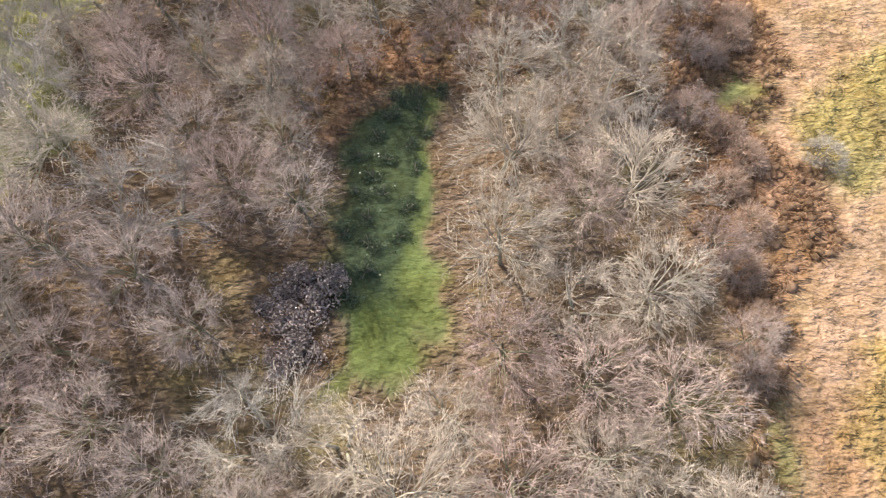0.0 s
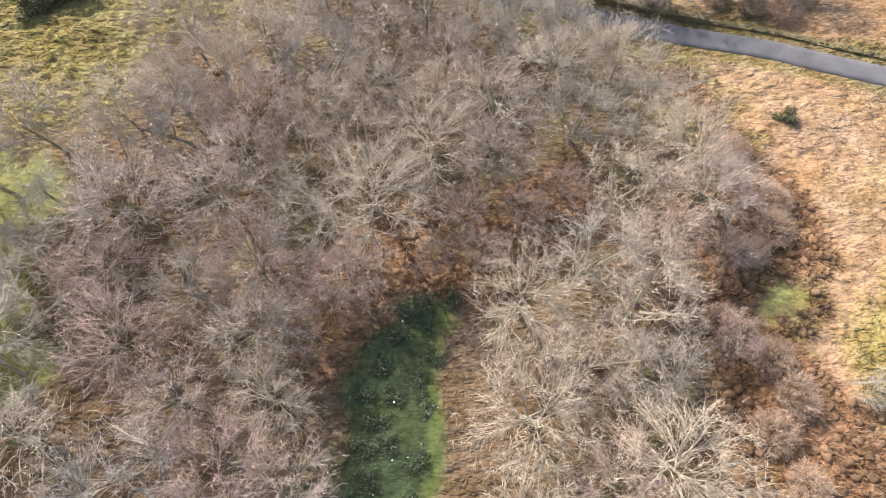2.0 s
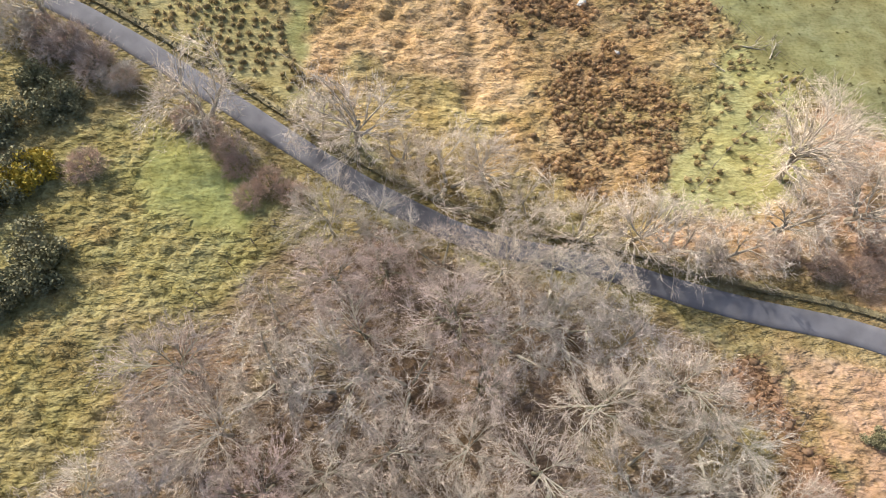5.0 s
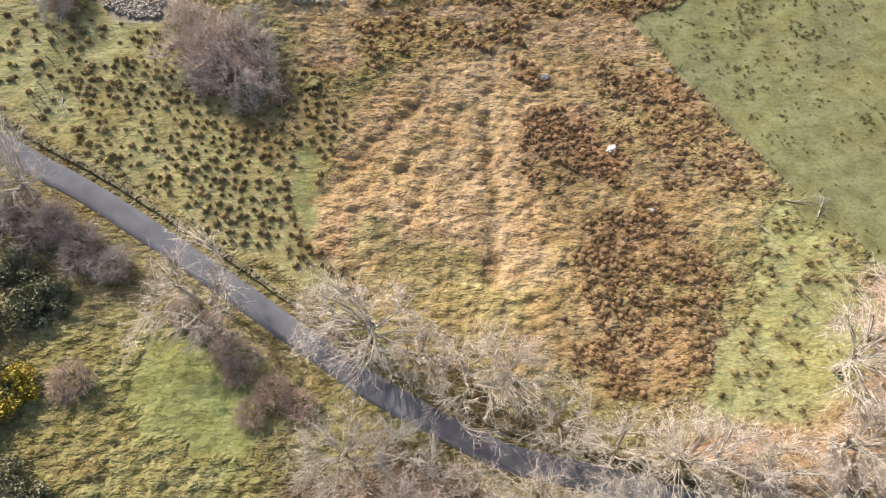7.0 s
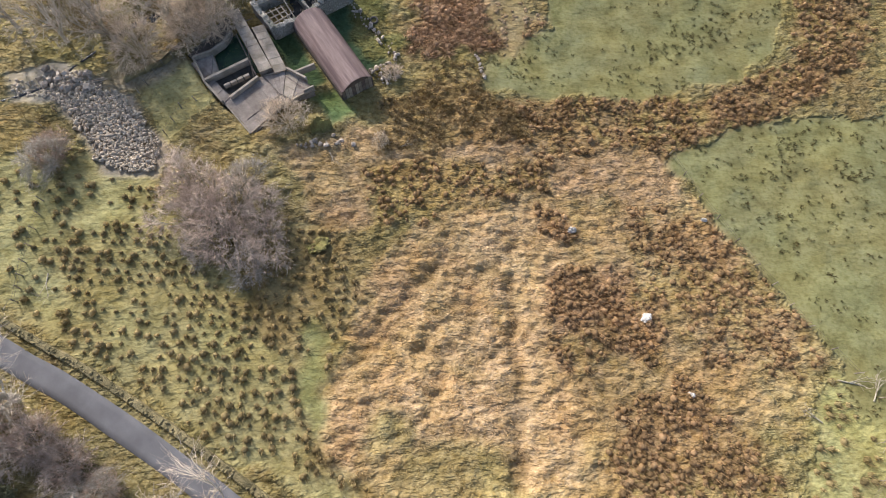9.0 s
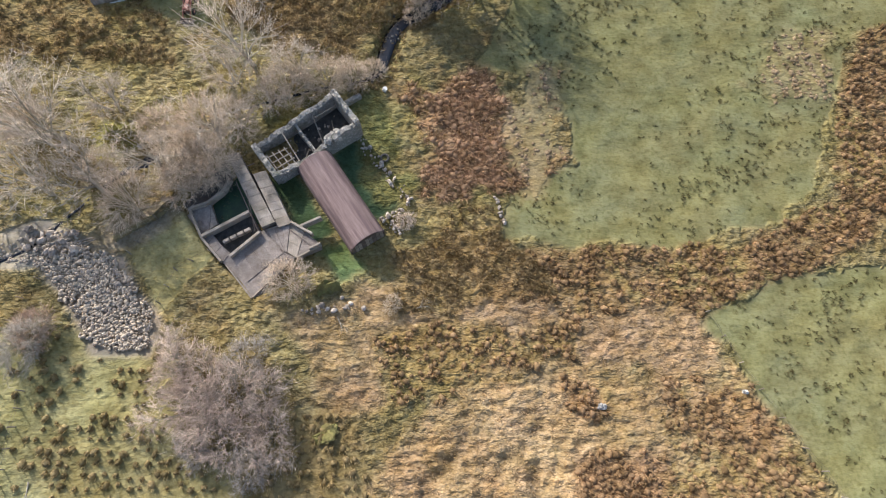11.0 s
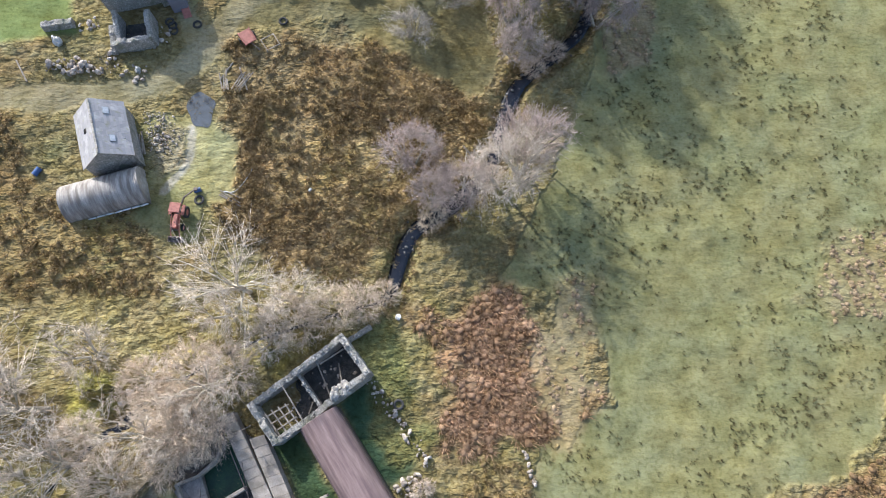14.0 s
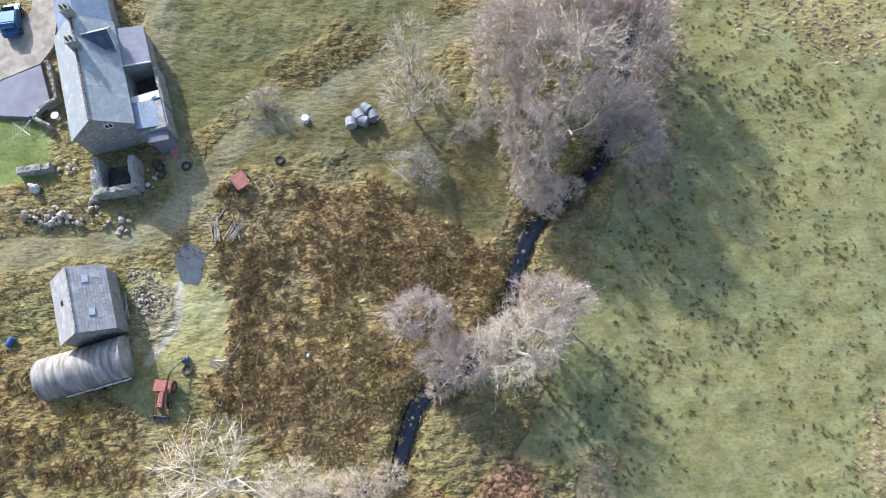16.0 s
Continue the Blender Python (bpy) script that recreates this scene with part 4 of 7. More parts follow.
for (x, y), r, g, e, h in zip(tries, room, glade, ride, hollow):
    if r > 0:
        s = rng.uniform(0.72, 1.08)
        if g < (-4.0 if x > -3 else -3.0) * s and e < -2.2 * s and h < -2.4 * s and all((x - a) ** 2 + (y - b) ** 2 > (2.4 * (s + q)) ** 2 for a, b, _, q in stand):
            k = rng.choice(6, p=[0.24, 0.2, 0.28, 0.2, 0.03, 0.05] if x < -8 else [0.2, 0.26, 0.08, 0.12, 0.2, 0.14])
            if y < 14 and x < -8:
                k = rng.choice([2, 2, 2, 1, 3])
            if y > 36 and x > -14:
                k = rng.choice([0, 1, 2, 3, 5])
            if x < -26:
                k = rng.choice([3, 0, 5])
            stand.append((x, y, k, s))
KINDS_OF_TREE = ["bare grey-brown woodland tree with a wide twiggy crown", "bare pinkish-brown woodland tree with fine twigs", "tall bare mauve-grey tree in a close wood", "bare grey lichen-covered tree forked near the ground", "bare tree with pale cream limbs in the wood", "bare cream-twigged tree with three leaning stems"]
for x, y, s in ((2.0, 31.2, 0.5), (5.6, 34.4, 0.55), (9.0, 37.2, 0.5), (-1.6, 30.6, 0.45), (-8.6, 28.8, 0.6), (-10.8, 24.6, 0.6), (0.8, 34.4, 0.55), (19.6, 24.4, 0.5), (20.6, 31.0, 0.5), (18.6, 12.6, 0.55), (18.8, 5.6, 0.55), (22.6, 38.0, 0.5)):
    stand.append((x, y, 1, s))
for x, y, k, s in stand:
    tree(WOODLAND[k], "woodland_tree", KINDS_OF_TREE[k], "tree", x, y, s, rng.uniform(0, 360), "trees of the hillside wood")

# trees along the lane, about the ruin and along the stream: x, y, kind, size
LANE_TREES = [(-26.5, 75.8, 1, 1.2), (-43.5, 86.3, 0, 1.1), (-11.8, 73.0, 0, 1.2), (-15.4, 74.6, 1, 0.8), (-2.9, 69.0, 1, 1.05), (0.6, 69.8, 0, 0.85), (9.3, 63.6, 1, 0.95), (13.9, 63.2, 0, 0.95), (17.6, 62.6, 1, 1.0), (22.4, 61.6, 1, 0.9), (27.4, 63.6, 0, 0.95), (30.0, 70.4, 0, 1.3), (34.5, 73.4, 1, 1.2), (35, 65.5, 0, 1.1), (4.6, 65.6, 1, 0.75), (-7.4, 71.6, 1, 0.75)]
for i, (x, y, k, s) in enumerate(LANE_TREES):
    tree(SPREADING[k], "roadside_tree", "bare pale-limbed tree beside the lane", "tree", x, y, s, 50 * i, "trees along the lane")
RUIN_TREES = [(-30.7, 141.6, 0, 1.1), (-32.6, 139.2, 1, 0.7), (-25.7, 140.6, 1, 0.7), (-33.2, 131.6, 0, 0.8), (-43.8, 125.1, 0, 0.9), (-47.4, 130.0, 0, 1.1), (-44.4, 135.0, 1, 0.7), (-48.6, 124.6, 0, 0.9), (-53, 134, 1, 0.9), (-54, 126, 0, 0.9), (-28.2, 136.8, 1, 0.6), (-15.6, 179.7, 0, 0.75), (-16.2, 185.1, 0, 0.72), (-38.2, 127.6, 0, 0.75)]
for i, (x, y, k, s) in enumerate(RUIN_TREES):
    tree(OLDASH if k == 0 else SPREADING[k], "stream_tree", "bare cream-coloured tree on the bank above the ruin" if y < 150 else "bare cream-coloured tree beside the farm track", "tree", x, y, s * 1.1, 70 * i, "trees near the ruin")
for i, (x, y, k, s) in enumerate([(-34.8, 128.4, 0, 1.15), (-35.8, 126.0, 0, 0.8), (-33.0, 127.6, 1, 0.8), (-40.6, 123.6, 1, 0.9), (-31.4, 133.6, 1, 0.8), (-35.0, 133.4, 0, 0.95), (-39.2, 132.6, 1, 0.7), (-22.4, 139.8, 0, 0.85), (-19.6, 140.4, 1, 0.65), (-36.8, 130.2, 1, 0.8), (-26.2, 138.6, 0, 0.95), (-24.4, 116.0, 0, 0.75), (-44.2, 127.4, 0, 0.7), (-51.5, 131.5, 1, 0.8), (-0.6, 169.4, 0, 0.5), (1.9, 171.6, 0, 0.5), (-12.4, 150.4, 0, 0.55), (-6.2, 155.0, 1, 0.5), (-14.2, 113.8, 1, 0.3), (-13.1, 122.9, 0, 0.35), (-17.2, 141.8, 1, 0.45)]):
    tree(TANBUSH[k], "willow_bush", "bare pale tan willow bush with many thin stems", "bush", x, y, s * 1.15, 47 * i, "bare bushes")
BANK_TREES = [(-14.5, 156.4, 1, 0.6), (-9.2, 152.6, 1, 0.6), (-4.7, 153.7, 2, 0.82), (-1.8, 157.6, 0, 0.68), (-12.2, 152.6, 0, 0.45), (0.6, 181.2, 2, 1.15), (-3.3, 174.9, 0, 0.72), (7.2, 186.7, 0, 0.95), (7.6, 176.0, 1, 0.72), (0.9, 188.2, 1, 0.9), (-5.3, 186.6, 1, 0.85), (-5.4, 181.0, 2, 0.7), (5.1, 178.5, 0, 0.75), (-2.4, 170.2, 1, 0.5), (3, 194.5, 1, 0.95), (9, 194, 0, 0.95)]
for i, (x, y, k, s) in enumerate(BANK_TREES):
    tree(ALDER[k], "stream_alder", "bare grey alder with a rounded crown over the stream", "tree", x, y, s * 1.12, 40 * i, "alders along the stream")
SHRUBS = [(29.15, 20.6, 1, 0.5), (-33.4, 107.2, 0, 0.75), (-31.0, 106.4, 0, 0.95), (-27.4, 107.8, 1, 0.7), (-32.0, 103.6, 0, 0.85), (-28.6, 104.2, 0, 1.05), (-25.4, 104.6, 0, 0.7), (-24.4, 101.4, 0, 0.7), (-28.0, 100.6, 0, 0.9), (-25.8, 98.6, 1, 0.6), (-30.8, 100.2, 1, 0.5), (-14.9, 173.1, 1, 0.72), (-9.6, 177.6, 1, 0.5), (-7.4, 179.4, 1, 0.45), (-46.7, 109.0, 1, 0.7), (-31.8, 180.2, 0, 0.5), (-40.5, 82.4, 0, 0.7), (-37.4, 80.7, 0, 0.65), (-34.4, 79.0, 1, 0.55), (-22.6, 71.6, 0, 0.5), (20.8, 61.2, 1, 0.5), (-45.5, 84.6, 1, 0.8)]
for i, (x, y, k, s) in enumerate(SHRUBS):
    tree(THICKET[k], "willow_bush", ("pinkish-brown" if k == 0 else "grey") + " bare willow bush with many thin stems", "bush", x, y, s * 1.25, 33 * i, "bare bushes")


# ---- building helpers ----
def box(bm, size, m=None, bevel=0.0):
    """A block of that size, centred on m, with worn edges."""
    made = bmesh.ops.create_cube(bm, size=1.0)["verts"]
    bmesh.ops.transform(bm, matrix=(m or Matrix()) @ Matrix.Diagonal((*size, 1)), verts=made)
    if bevel:
        edges = list({e for v in made for e in v.link_edges})
        bmesh.ops.bevel(bm, geom=edges, offset=bevel, segments=1, affect="EDGES")


def beam(bm, a, b, wide, deep, bevel=0.01):
    """A squared timber or block from a to b."""
    a, b = Vector(a), Vector(b)
    d = b - a
    turn = d.to_track_quat("X", "Z").to_matrix().to_4x4()
    box(bm, (d.length, wide, deep), Matrix.Translation((a + b) / 2) @ turn, bevel)


def rod(bm, a, b, r0, r1=None, sides=8):
    a, b = Vector(a), Vector(b)
    d = b - a
    m = Matrix.Translation((a + b) / 2) @ d.to_track_quat("Z", "Y").to_matrix().to_4x4()
    bmesh.ops.create_cone(bm, cap_ends=True, segments=sides, radius1=r0, radius2=r0 if r1 is None else r1, depth=d.length, matrix=m)


def part(name, bm, material, parent, label="", flat=True):
    """Links a bmesh as one mesh object under a thing or a part."""
    me = bpy.data.meshes.new(name)
    bm.to_mesh(me)
    bm.free()
    me.materials.append(material)
    if not flat:
        for p in me.polygons:
            p.use_smooth = True
    return child(name, me, parent, label)


def place(x, y, turn=0.0, lift=0.0):
    return pose(x, y, height(x, y) + lift, 0, 0, turn)


def stone(bm, at, size, rng, subdiv=1):
    """One rough stone."""
    made = bmesh.ops.create_icosphere(bm, subdivisions=subdiv, radius=1.0)["verts"]
    m = Matrix.Translation(at) @ Euler(rng.uniform(0, 6, 3)).to_matrix().to_4x4() @ Matrix.Diagonal((*size, 1))
    for v in made:
        v.co *= 1 + rng.uniform(-0.22, 0.22)
    bmesh.ops.transform(bm, matrix=m, verts=made)


STONES = []
srng = np.random.RandomState(77)
for i in range(9):
    bm = bmesh.new()
    stone(bm, (0, 0, 0), srng.uniform(0.6, 1.1, 3) * 0.5, srng, 1 + (i > 5))
    me = bpy.data.meshes.new("stone%d" % i)
    bm.to_mesh(me)
    bm.free()
    me.materials.append(RUBBLE)
    STONES.append(me)


WET = []
for me in STONES:
    w = me.copy()
    w.materials[0] = WETSTONE
    WET.append(w)


def heap(name, label, category, cx, cy, spots_at, sizes, rng, rise=0.0, kinds=STONES):
    """A thing made of single stones, each a part."""
    top = thing(name, label, category, m=place(cx, cy))
    z0 = height(cx, cy)
    for x, y in spots_at:
        s = sizes[0] * 0.8 + (sizes[1] * 1.25 - sizes[0] * 0.8) * rng.uniform(0, 1) ** 1.7
        ob = child("stone", kinds[rng.randint(9)], top)
        ob.matrix_basis = pose(x - cx, y - cy, height(x, y) - z0 + s * 0.2 + rise * rng.uniform(0, 1), *rng.uniform(0, 360, 3)) @ Matrix.Diagonal((s, s, s * 0.8, 1))
    return top


def rubble_wall(bm, a, b, thick, low, high, rng, base=0.6, broken=0.5):
    """A drystone or mortared wall with an uneven, broken top."""
    a, b = Vector((*a, 0)), Vector((*b, 0))
    d = b - a
    n = max(3, int(d.length / 0.35))
    side = Vector((-d.y, d.x, 0)).normalized() * thick / 2
    k = rng.uniform(0, 50)
    rings = []
    for i in range(n + 1):
        p = a + d * i / n
        top = low + (high - low) * i / n + broken * (lattice(np.array([k + i * 0.45]), np.array([k]))[0] - 0.5) + rng.uniform(-0.06, 0.06)
        jit = lambda: Vector((rng.uniform(-0.04, 0.04), rng.uniform(-0.04, 0.04), 0))
        ring = []
        for s, zz in ((1, -base), (1, top * 0.35), (1, top * 0.7), (1, top), (0, top + rng.uniform(0, 0.08)), (-1, top), (-1, top * 0.7), (-1, top * 0.35), (-1, -base)):
            ring.append(bm.verts.new(p + side * s * (1.0 if zz < top else 0.92) + jit() + Vector((0, 0, zz))))
        rings.append(ring)
    for r, q in zip(rings, rings[1:]):
        for j in range(8):
            bm.faces.new((r[j], r[j + 1], q[j + 1], q[j]))
    bm.faces.new(rings[0][::-1])
    bm.faces.new(rings[-1])
    for i in range(int(d.length / 0.28)):
        t = rng.uniform(0.02, 0.98)
        p = a + d * t + side * rng.uniform(-0.8, 0.8)
        top = low + (high - low) * t
        stone(bm, (p.x, p.y, top + rng.uniform(-0.2, 0.1) * broken * 2), rng.uniform(0.10, 0.2, 3), rng)


def roof_slope(bm, x0, z0, x1, z1, y0, y1, course=0.28, thick=0.035, rng=srng):
    """Courses of slates from the eave (x0, z0) to the ridge (x1, z1), each lapping the one below."""
    n = max(3, int(math.hypot(x1 - x0, z1 - z0) / course))
    nx, nz = -(z1 - z0), (x1 - x0)
    if nz < 0:
        nx, nz = -nx, -nz
    q = math.hypot(nx, nz)
    nx, nz = nx / q, nz / q
    for i in range(n):
        a, b = i / n, min(1.0, (i + 1.25) / n)
        xa, za, xb, zb = x0 + (x1 - x0) * a, z0 + (z1 - z0) * a, x0 + (x1 - x0) * b, z0 + (z1 - z0) * b
        y = y0
        while y < y1 - 0.05:
            w = min(rng.uniform(0.45, 0.9), y1 - y)
            t = thick * rng.uniform(0.8, 1.5)
            pts = [(xa, y, za), (xa, y + w - 0.012, za), (xb, y + w - 0.012, zb), (xb, y, zb)]
            lo = [bm.verts.new(p) for p in pts]
            hi = [bm.verts.new((p[0] + nx * t * (1 if k < 2 else 0.15), p[1], p[2] + nz * t * (1 if k < 2 else 0.15))) for k, p in enumerate(pts)]
            bm.faces.new(hi)
            for k in range(4):
                bm.faces.new((lo[k], lo[(k + 1) % 4], hi[(k + 1) % 4], hi[k]))
            y += w


def gable_block(bm, wide, y0, y1, eave, ridge, base=1.2):
    """The walls of a gabled block, closed under the roof."""
    h = wide / 2
    prof = [(-h, -base), (h, -base), (h, eave), (0, ridge), (-h, eave)]
    f = [bm.verts.new((x, y0, z)) for x, z in prof]
    g = [bm.verts.new((x, y1, z)) for x, z in prof]
    bm.faces.new(f)
    bm.faces.new(g[::-1])
    for i in range(5):
        bm.faces.new((f[i], g[i], g[(i + 1) % 5], f[(i + 1) % 5]))
    bmesh.ops.recalc_face_normals(bm, faces=bm.faces)


def masonry(name, col, dark, size=4.6):
    """Rubble stonework: stones, joints and stains."""
    m, n, l, b = nodes_of(name, 0.95)
    c = n.new("ShaderNodeTexCoord")
    v = n.new("ShaderNodeTexVoronoi")
    v.feature, v.inputs["Scale"].default_value = "DISTANCE_TO_EDGE", size
    v2 = n.new("ShaderNodeTexVoronoi")
    v2.inputs["Scale"].default_value = size
    for k in (v, v2):
        l.new(c.outputs["Object"], k.inputs["Vector"])
    r = n.new("ShaderNodeMapRange")
    r.inputs[1].default_value, r.inputs[2].default_value = 0.0, 0.12
    l.new(v.outputs["Distance"], r.inputs[0])
    bw = n.new("ShaderNodeRGBToBW")
    l.new(v2.outputs["Color"], bw.inputs[0])
    tone = mixed(n, l, dark, col, bw.outputs[0])
    tone = mixed(n, l, tone, (0.13, 0.14, 0.07), spots(n, l, 0.9, 0.55, 0.8))
    out = mixed(n, l, tuple(k * 0.8 for k in dark), tone, r.outputs[0])
    l.new(out, b.inputs["Base Color"])
    bumped(n, l, b, r.outputs[0], 0.9, 0.06)
    return m


WALLSTONE = masonry("rubble_masonry", (0.46, 0.42, 0.37), (0.25, 0.23, 0.20))
def slate_material(name, col, dark, gloss=0.45):
    m, n, l, b = nodes_of(name, gloss)
    ge = n.new("ShaderNodeNewGeometry")
    c = mixed(n, l, col, dark, ge.outputs["Random Per Island"])
    c = mixed(n, l, c, tuple(k * 1.5 for k in col), spots(n, l, 1.1, 0.52, 0.8, 6))
    c = mixed(n, l, c, (0.24, 0.225, 0.15), spots(n, l, 2.3, 0.55, 0.8, 5))
    l.new(c, b.inputs["Base Color"])
    b.inputs["Specular IOR Level"].default_value = 0.4
    bumped(n, l, b, spots(n, l, 9, 0.2, 0.8), 0.3, 0.02)
    return m


SLATE = slate_material("house_slate", (0.27, 0.28, 0.285), (0.235, 0.24, 0.25))
BARNSLATE = slate_material("barn_slate", (0.33, 0.305, 0.295), (0.25, 0.235, 0.235))
BLUESLATE = slate_material("blue_slate", (0.16, 0.19, 0.26), (0.12, 0.15, 0.22))
GREYFELT = plain("grey_felt", (0.26, 0.25, 0.29), (0.20, 0.19, 0.22), 0.8, 15, 0.8, bump=0.2)
CONCRETE = plain("old_concrete", (0.42, 0.355, 0.295), (0.24, 0.20, 0.155), 0.9, 9, 0.9, bump=0.4, vary=0.12)
# a darker concrete, used for the byre's apron
APRONCONC = plain("dark_concrete", (0.15, 0.13, 0.115), (0.09, 0.08, 0.07), 0.9, 9, 0.8, bump=0.4, vary=0.1)
DARKCONC = plain("stained_concrete", (0.31, 0.265, 0.235), (0.19, 0.155, 0.13), 1.3, 7, 0.9, bump=0.4, vary=0.14)
RUSTROOF = plain("rust_brown_sheet", (0.29, 0.205, 0.185), (0.15, 0.10, 0.095), 0.9, 5, 0.65, bump=0.2, vary=0.0, stretch=(0.22, 2.4, 1.5))
GALV = plain("weathered_sheet", (0.46, 0.42, 0.37), (0.20, 0.17, 0.145), 0.9, 6, 0.8, 0.1, bump=0.2, vary=0.0, stretch=(3.0, 0.5, 0.5))
TIMBER = plain("grey_timber", (0.36, 0.31, 0.25), (0.22, 0.18, 0.14), 2, 20, bump=0.4)
DARKWOOD = plain("dark_timber", (0.17, 0.13, 0.10), (0.09, 0.07, 0.06), 2, 20, bump=0.4)
WHITE = plain("white_paint", (0.78, 0.78, 0.76), (0.62, 0.62, 0.60), 2, 20, 0.7, bump=0.1, vary=0.05)
RED = plain("faded_red_paint", (0.42, 0.165, 0.125), (0.27, 0.105, 0.08), 3, 25, 0.6, bump=0.1, vary=0.05)
RUBBER = plain("tyre_rubber", (0.035, 0.033, 0.03), (0.06, 0.055, 0.05), 4, 30, 0.85, bump=0.2)
STEEL = plain("worn_steel", (0.20, 0.17, 0.15), (0.12, 0.09, 0.08), 3, 20, 0.55, 0.5, bump=0.2)
BALEWRAP = plain("bale_wrap", (0.30, 0.30, 0.31), (0.20, 0.20, 0.21), 2, 18, 0.45, bump=0.2)
BLUEPAINT = plain("car_blue", (0.05, 0.11, 0.23), (0.04, 0.09, 0.20), 2, 30, 0.3, 0.3, bump=0.02, vary=0.0)
# east skylight panes, the sky's pale reflection painted into their colour
SKYGLASS = plain("sky_reflection_glass", (0.52, 0.53, 0.55), (0.42, 0.43, 0.45), 2, 20, 0.25, bump=0.0, vary=0.0)
GLASS = plain("dark_glass", (0.03, 0.035, 0.045), (0.02, 0.025, 0.03), 1, 20, 0.1, bump=0.0, vary=0.0)
BLUEPLASTIC = plain("blue_plastic", (0.06, 0.12, 0.28), (0.05, 0.10, 0.24), 2, 30, 0.5, bump=0.05)
SCUM = plain("green_water_plants", (0.035, 0.075, 0.035), (0.02, 0.045, 0.03), 1.2, 8, 0.5, bump=0.5, depth=0.04, vary=0.0)
RUBBLEFLOOR = plain("rubble_floor", (0.11, 0.10, 0.09), (0.05, 0.05, 0.045), 1.5, 7, 0.95, bump=1.0, depth=0.1, vary=0.0)


def plate(bm, pts, top, thick):
    """A flat slab over a plot of points, at that height."""
    up = [bm.verts.new((x, y, top)) for x, y in pts]
    dn = [bm.verts.new((x, y, top - thick)) for x, y in pts]
    bm.faces.new(up)
    bm.faces.new(dn[::-1])
    for i in range(len(pts)):
        bm.faces.new((dn[i], dn[(i + 1) % len(pts)], up[(i + 1) % len(pts)], up[i]))
    bmesh.ops.recalc_face_normals(bm, faces=bm.faces)


# ---- the farmhouse ----
def window(parent, x, y, z, wide, tall, face):
    """A white-framed window on a wall; face: the way it looks, in degrees."""
    w = child("window", None, parent)
    w.matrix_basis = pose(x, y, z, 0, 0, face)
    bm = bmesh.new()
    for a, b in (((-wide / 2, 0.03, 0), (wide / 2, 0.03, 0)), ((-wide / 2, 0.03, tall), (wide / 2, 0.03, tall)), ((-wide / 2, 0.03, 0), (-wide / 2, 0.03, tall)), ((wide / 2, 0.03, 0), (wide / 2, 0.03, tall)), ((0, 0.03, 0), (0, 0.03, tall))):
        beam(bm, a, b, 0.08, 0.08)
    part("frame", bm, WHITE, w)
    bm = bmesh.new()
    box(bm, (wide, 0.03, tall), Matrix.Translation((0, 0.01, tall / 2)))
    part("pane", bm, GLASS, w)
    return w


def chimney(parent, x, y, z, label=""):
    bm = bmesh.new()
    box(bm, (0.9, 0.7, 1.7), Matrix.Translation((x, y, z)), 0.03)
    box(bm, (1.05, 0.85, 0.14), Matrix.Translation((x, y, z + 0.85)), 0.03)
    c = part("chimney", bm, WALLSTONE, parent)
    for k in (-0.2, 0.2):
        bm = bmesh.new()
        rod(bm, (x + k, y, z + 0.9), (x + k, y, z + 1.35), 0.13, 0.1, 10)
        part("chimney_pot", bm, DARKWOOD, c)


house = thing("farmhouse", "long stone farmhouse with grey slate roof and lean-tos", "house", m=place(-46.2, 174.45, 18.5))
bm = bmesh.new()
gable_block(bm, 5.8, 0, 12.6, 3.9, 6.2)
part("wall", bm, WALLSTONE, house)
bm = bmesh.new()
roof_slope(bm, -3.15, 3.75, 0, 6.3, -0.12, 12.6)
roof_slope(bm, 3.15, 3.75, 0, 6.3, -0.12, 12.6)
roof = part("roof", bm, SLATE, house, "weathered grey slate roof")
bm = bmesh.new()
for k in range(26):
    beam(bm, (0, -0.1 + k * 0.49, 6.36), (0, 0.36 + k * 0.49, 6.36), 0.26, 0.1, 0.03)
part("ridge_tile", bm, DARKWOOD, roof)
chimney(house, 0, 8.6, 6.5)
chimney(house, 0, 12.5, 6.5)
window(house, 0.9, -0.02, 4.1, 0.7, 0.7, 180)
# the lower north end
bm = bmesh.new()
gable_block(bm, 5.2, 12.62, 19, 3.4, 5.5)
part("wall", bm, WALLSTONE, house)
bm = bmesh.new()
roof_slope(bm, -2.8, 3.3, 0, 5.6, 12.62, 19)
roof_slope(bm, 2.8, 3.3, 0, 5.6, 12.62, 19)
part("roof", bm, BLUESLATE, house)
# a dormer gable to the east
bm = bmesh.new()
for s in (-1, 1):
    n = 8
    for i in range(n):
        x0, x1 = 0.6 + 2.5 * i / n, 0.6 + 2.5 * (i + 1) / n
        q = [bm.verts.new(p) for p in ((x0, 10.0, 6.0 - 0.1 * i / n), (x1 - 0.01, 10.0, 6.0 - 0.1 * (i + 1) / n), (x1 - 0.01, 10.0 + s * 1.35, 4.65), (x0, 10.0 + s * 1.35, 4.65))]
        bm.faces.new(q if s > 0 else q[::-1])
bmesh.ops.solidify(bm, geom=list(bm.faces), thickness=0.06)
dorm = part("dormer", bm, BLUESLATE, house)
bm = bmesh.new()
v = [bm.verts.new(p) for p in ((2.95, 8.7, 3.6), (2.95, 11.3, 3.6), (2.95, 11.3, 4.65), (2.95, 10.0, 5.9), (2.95, 8.7, 4.65))]
bm.faces.new(v)
bmesh.ops.solidify(bm, geom=list(bm.faces), thickness=0.2)
part("dormer_wall", bm, WHITE, dorm)
bm = bmesh.new()
beam(bm, (0.5, 10.0, 6.1), (3.2, 10.0, 6.0), 0.14, 0.08)
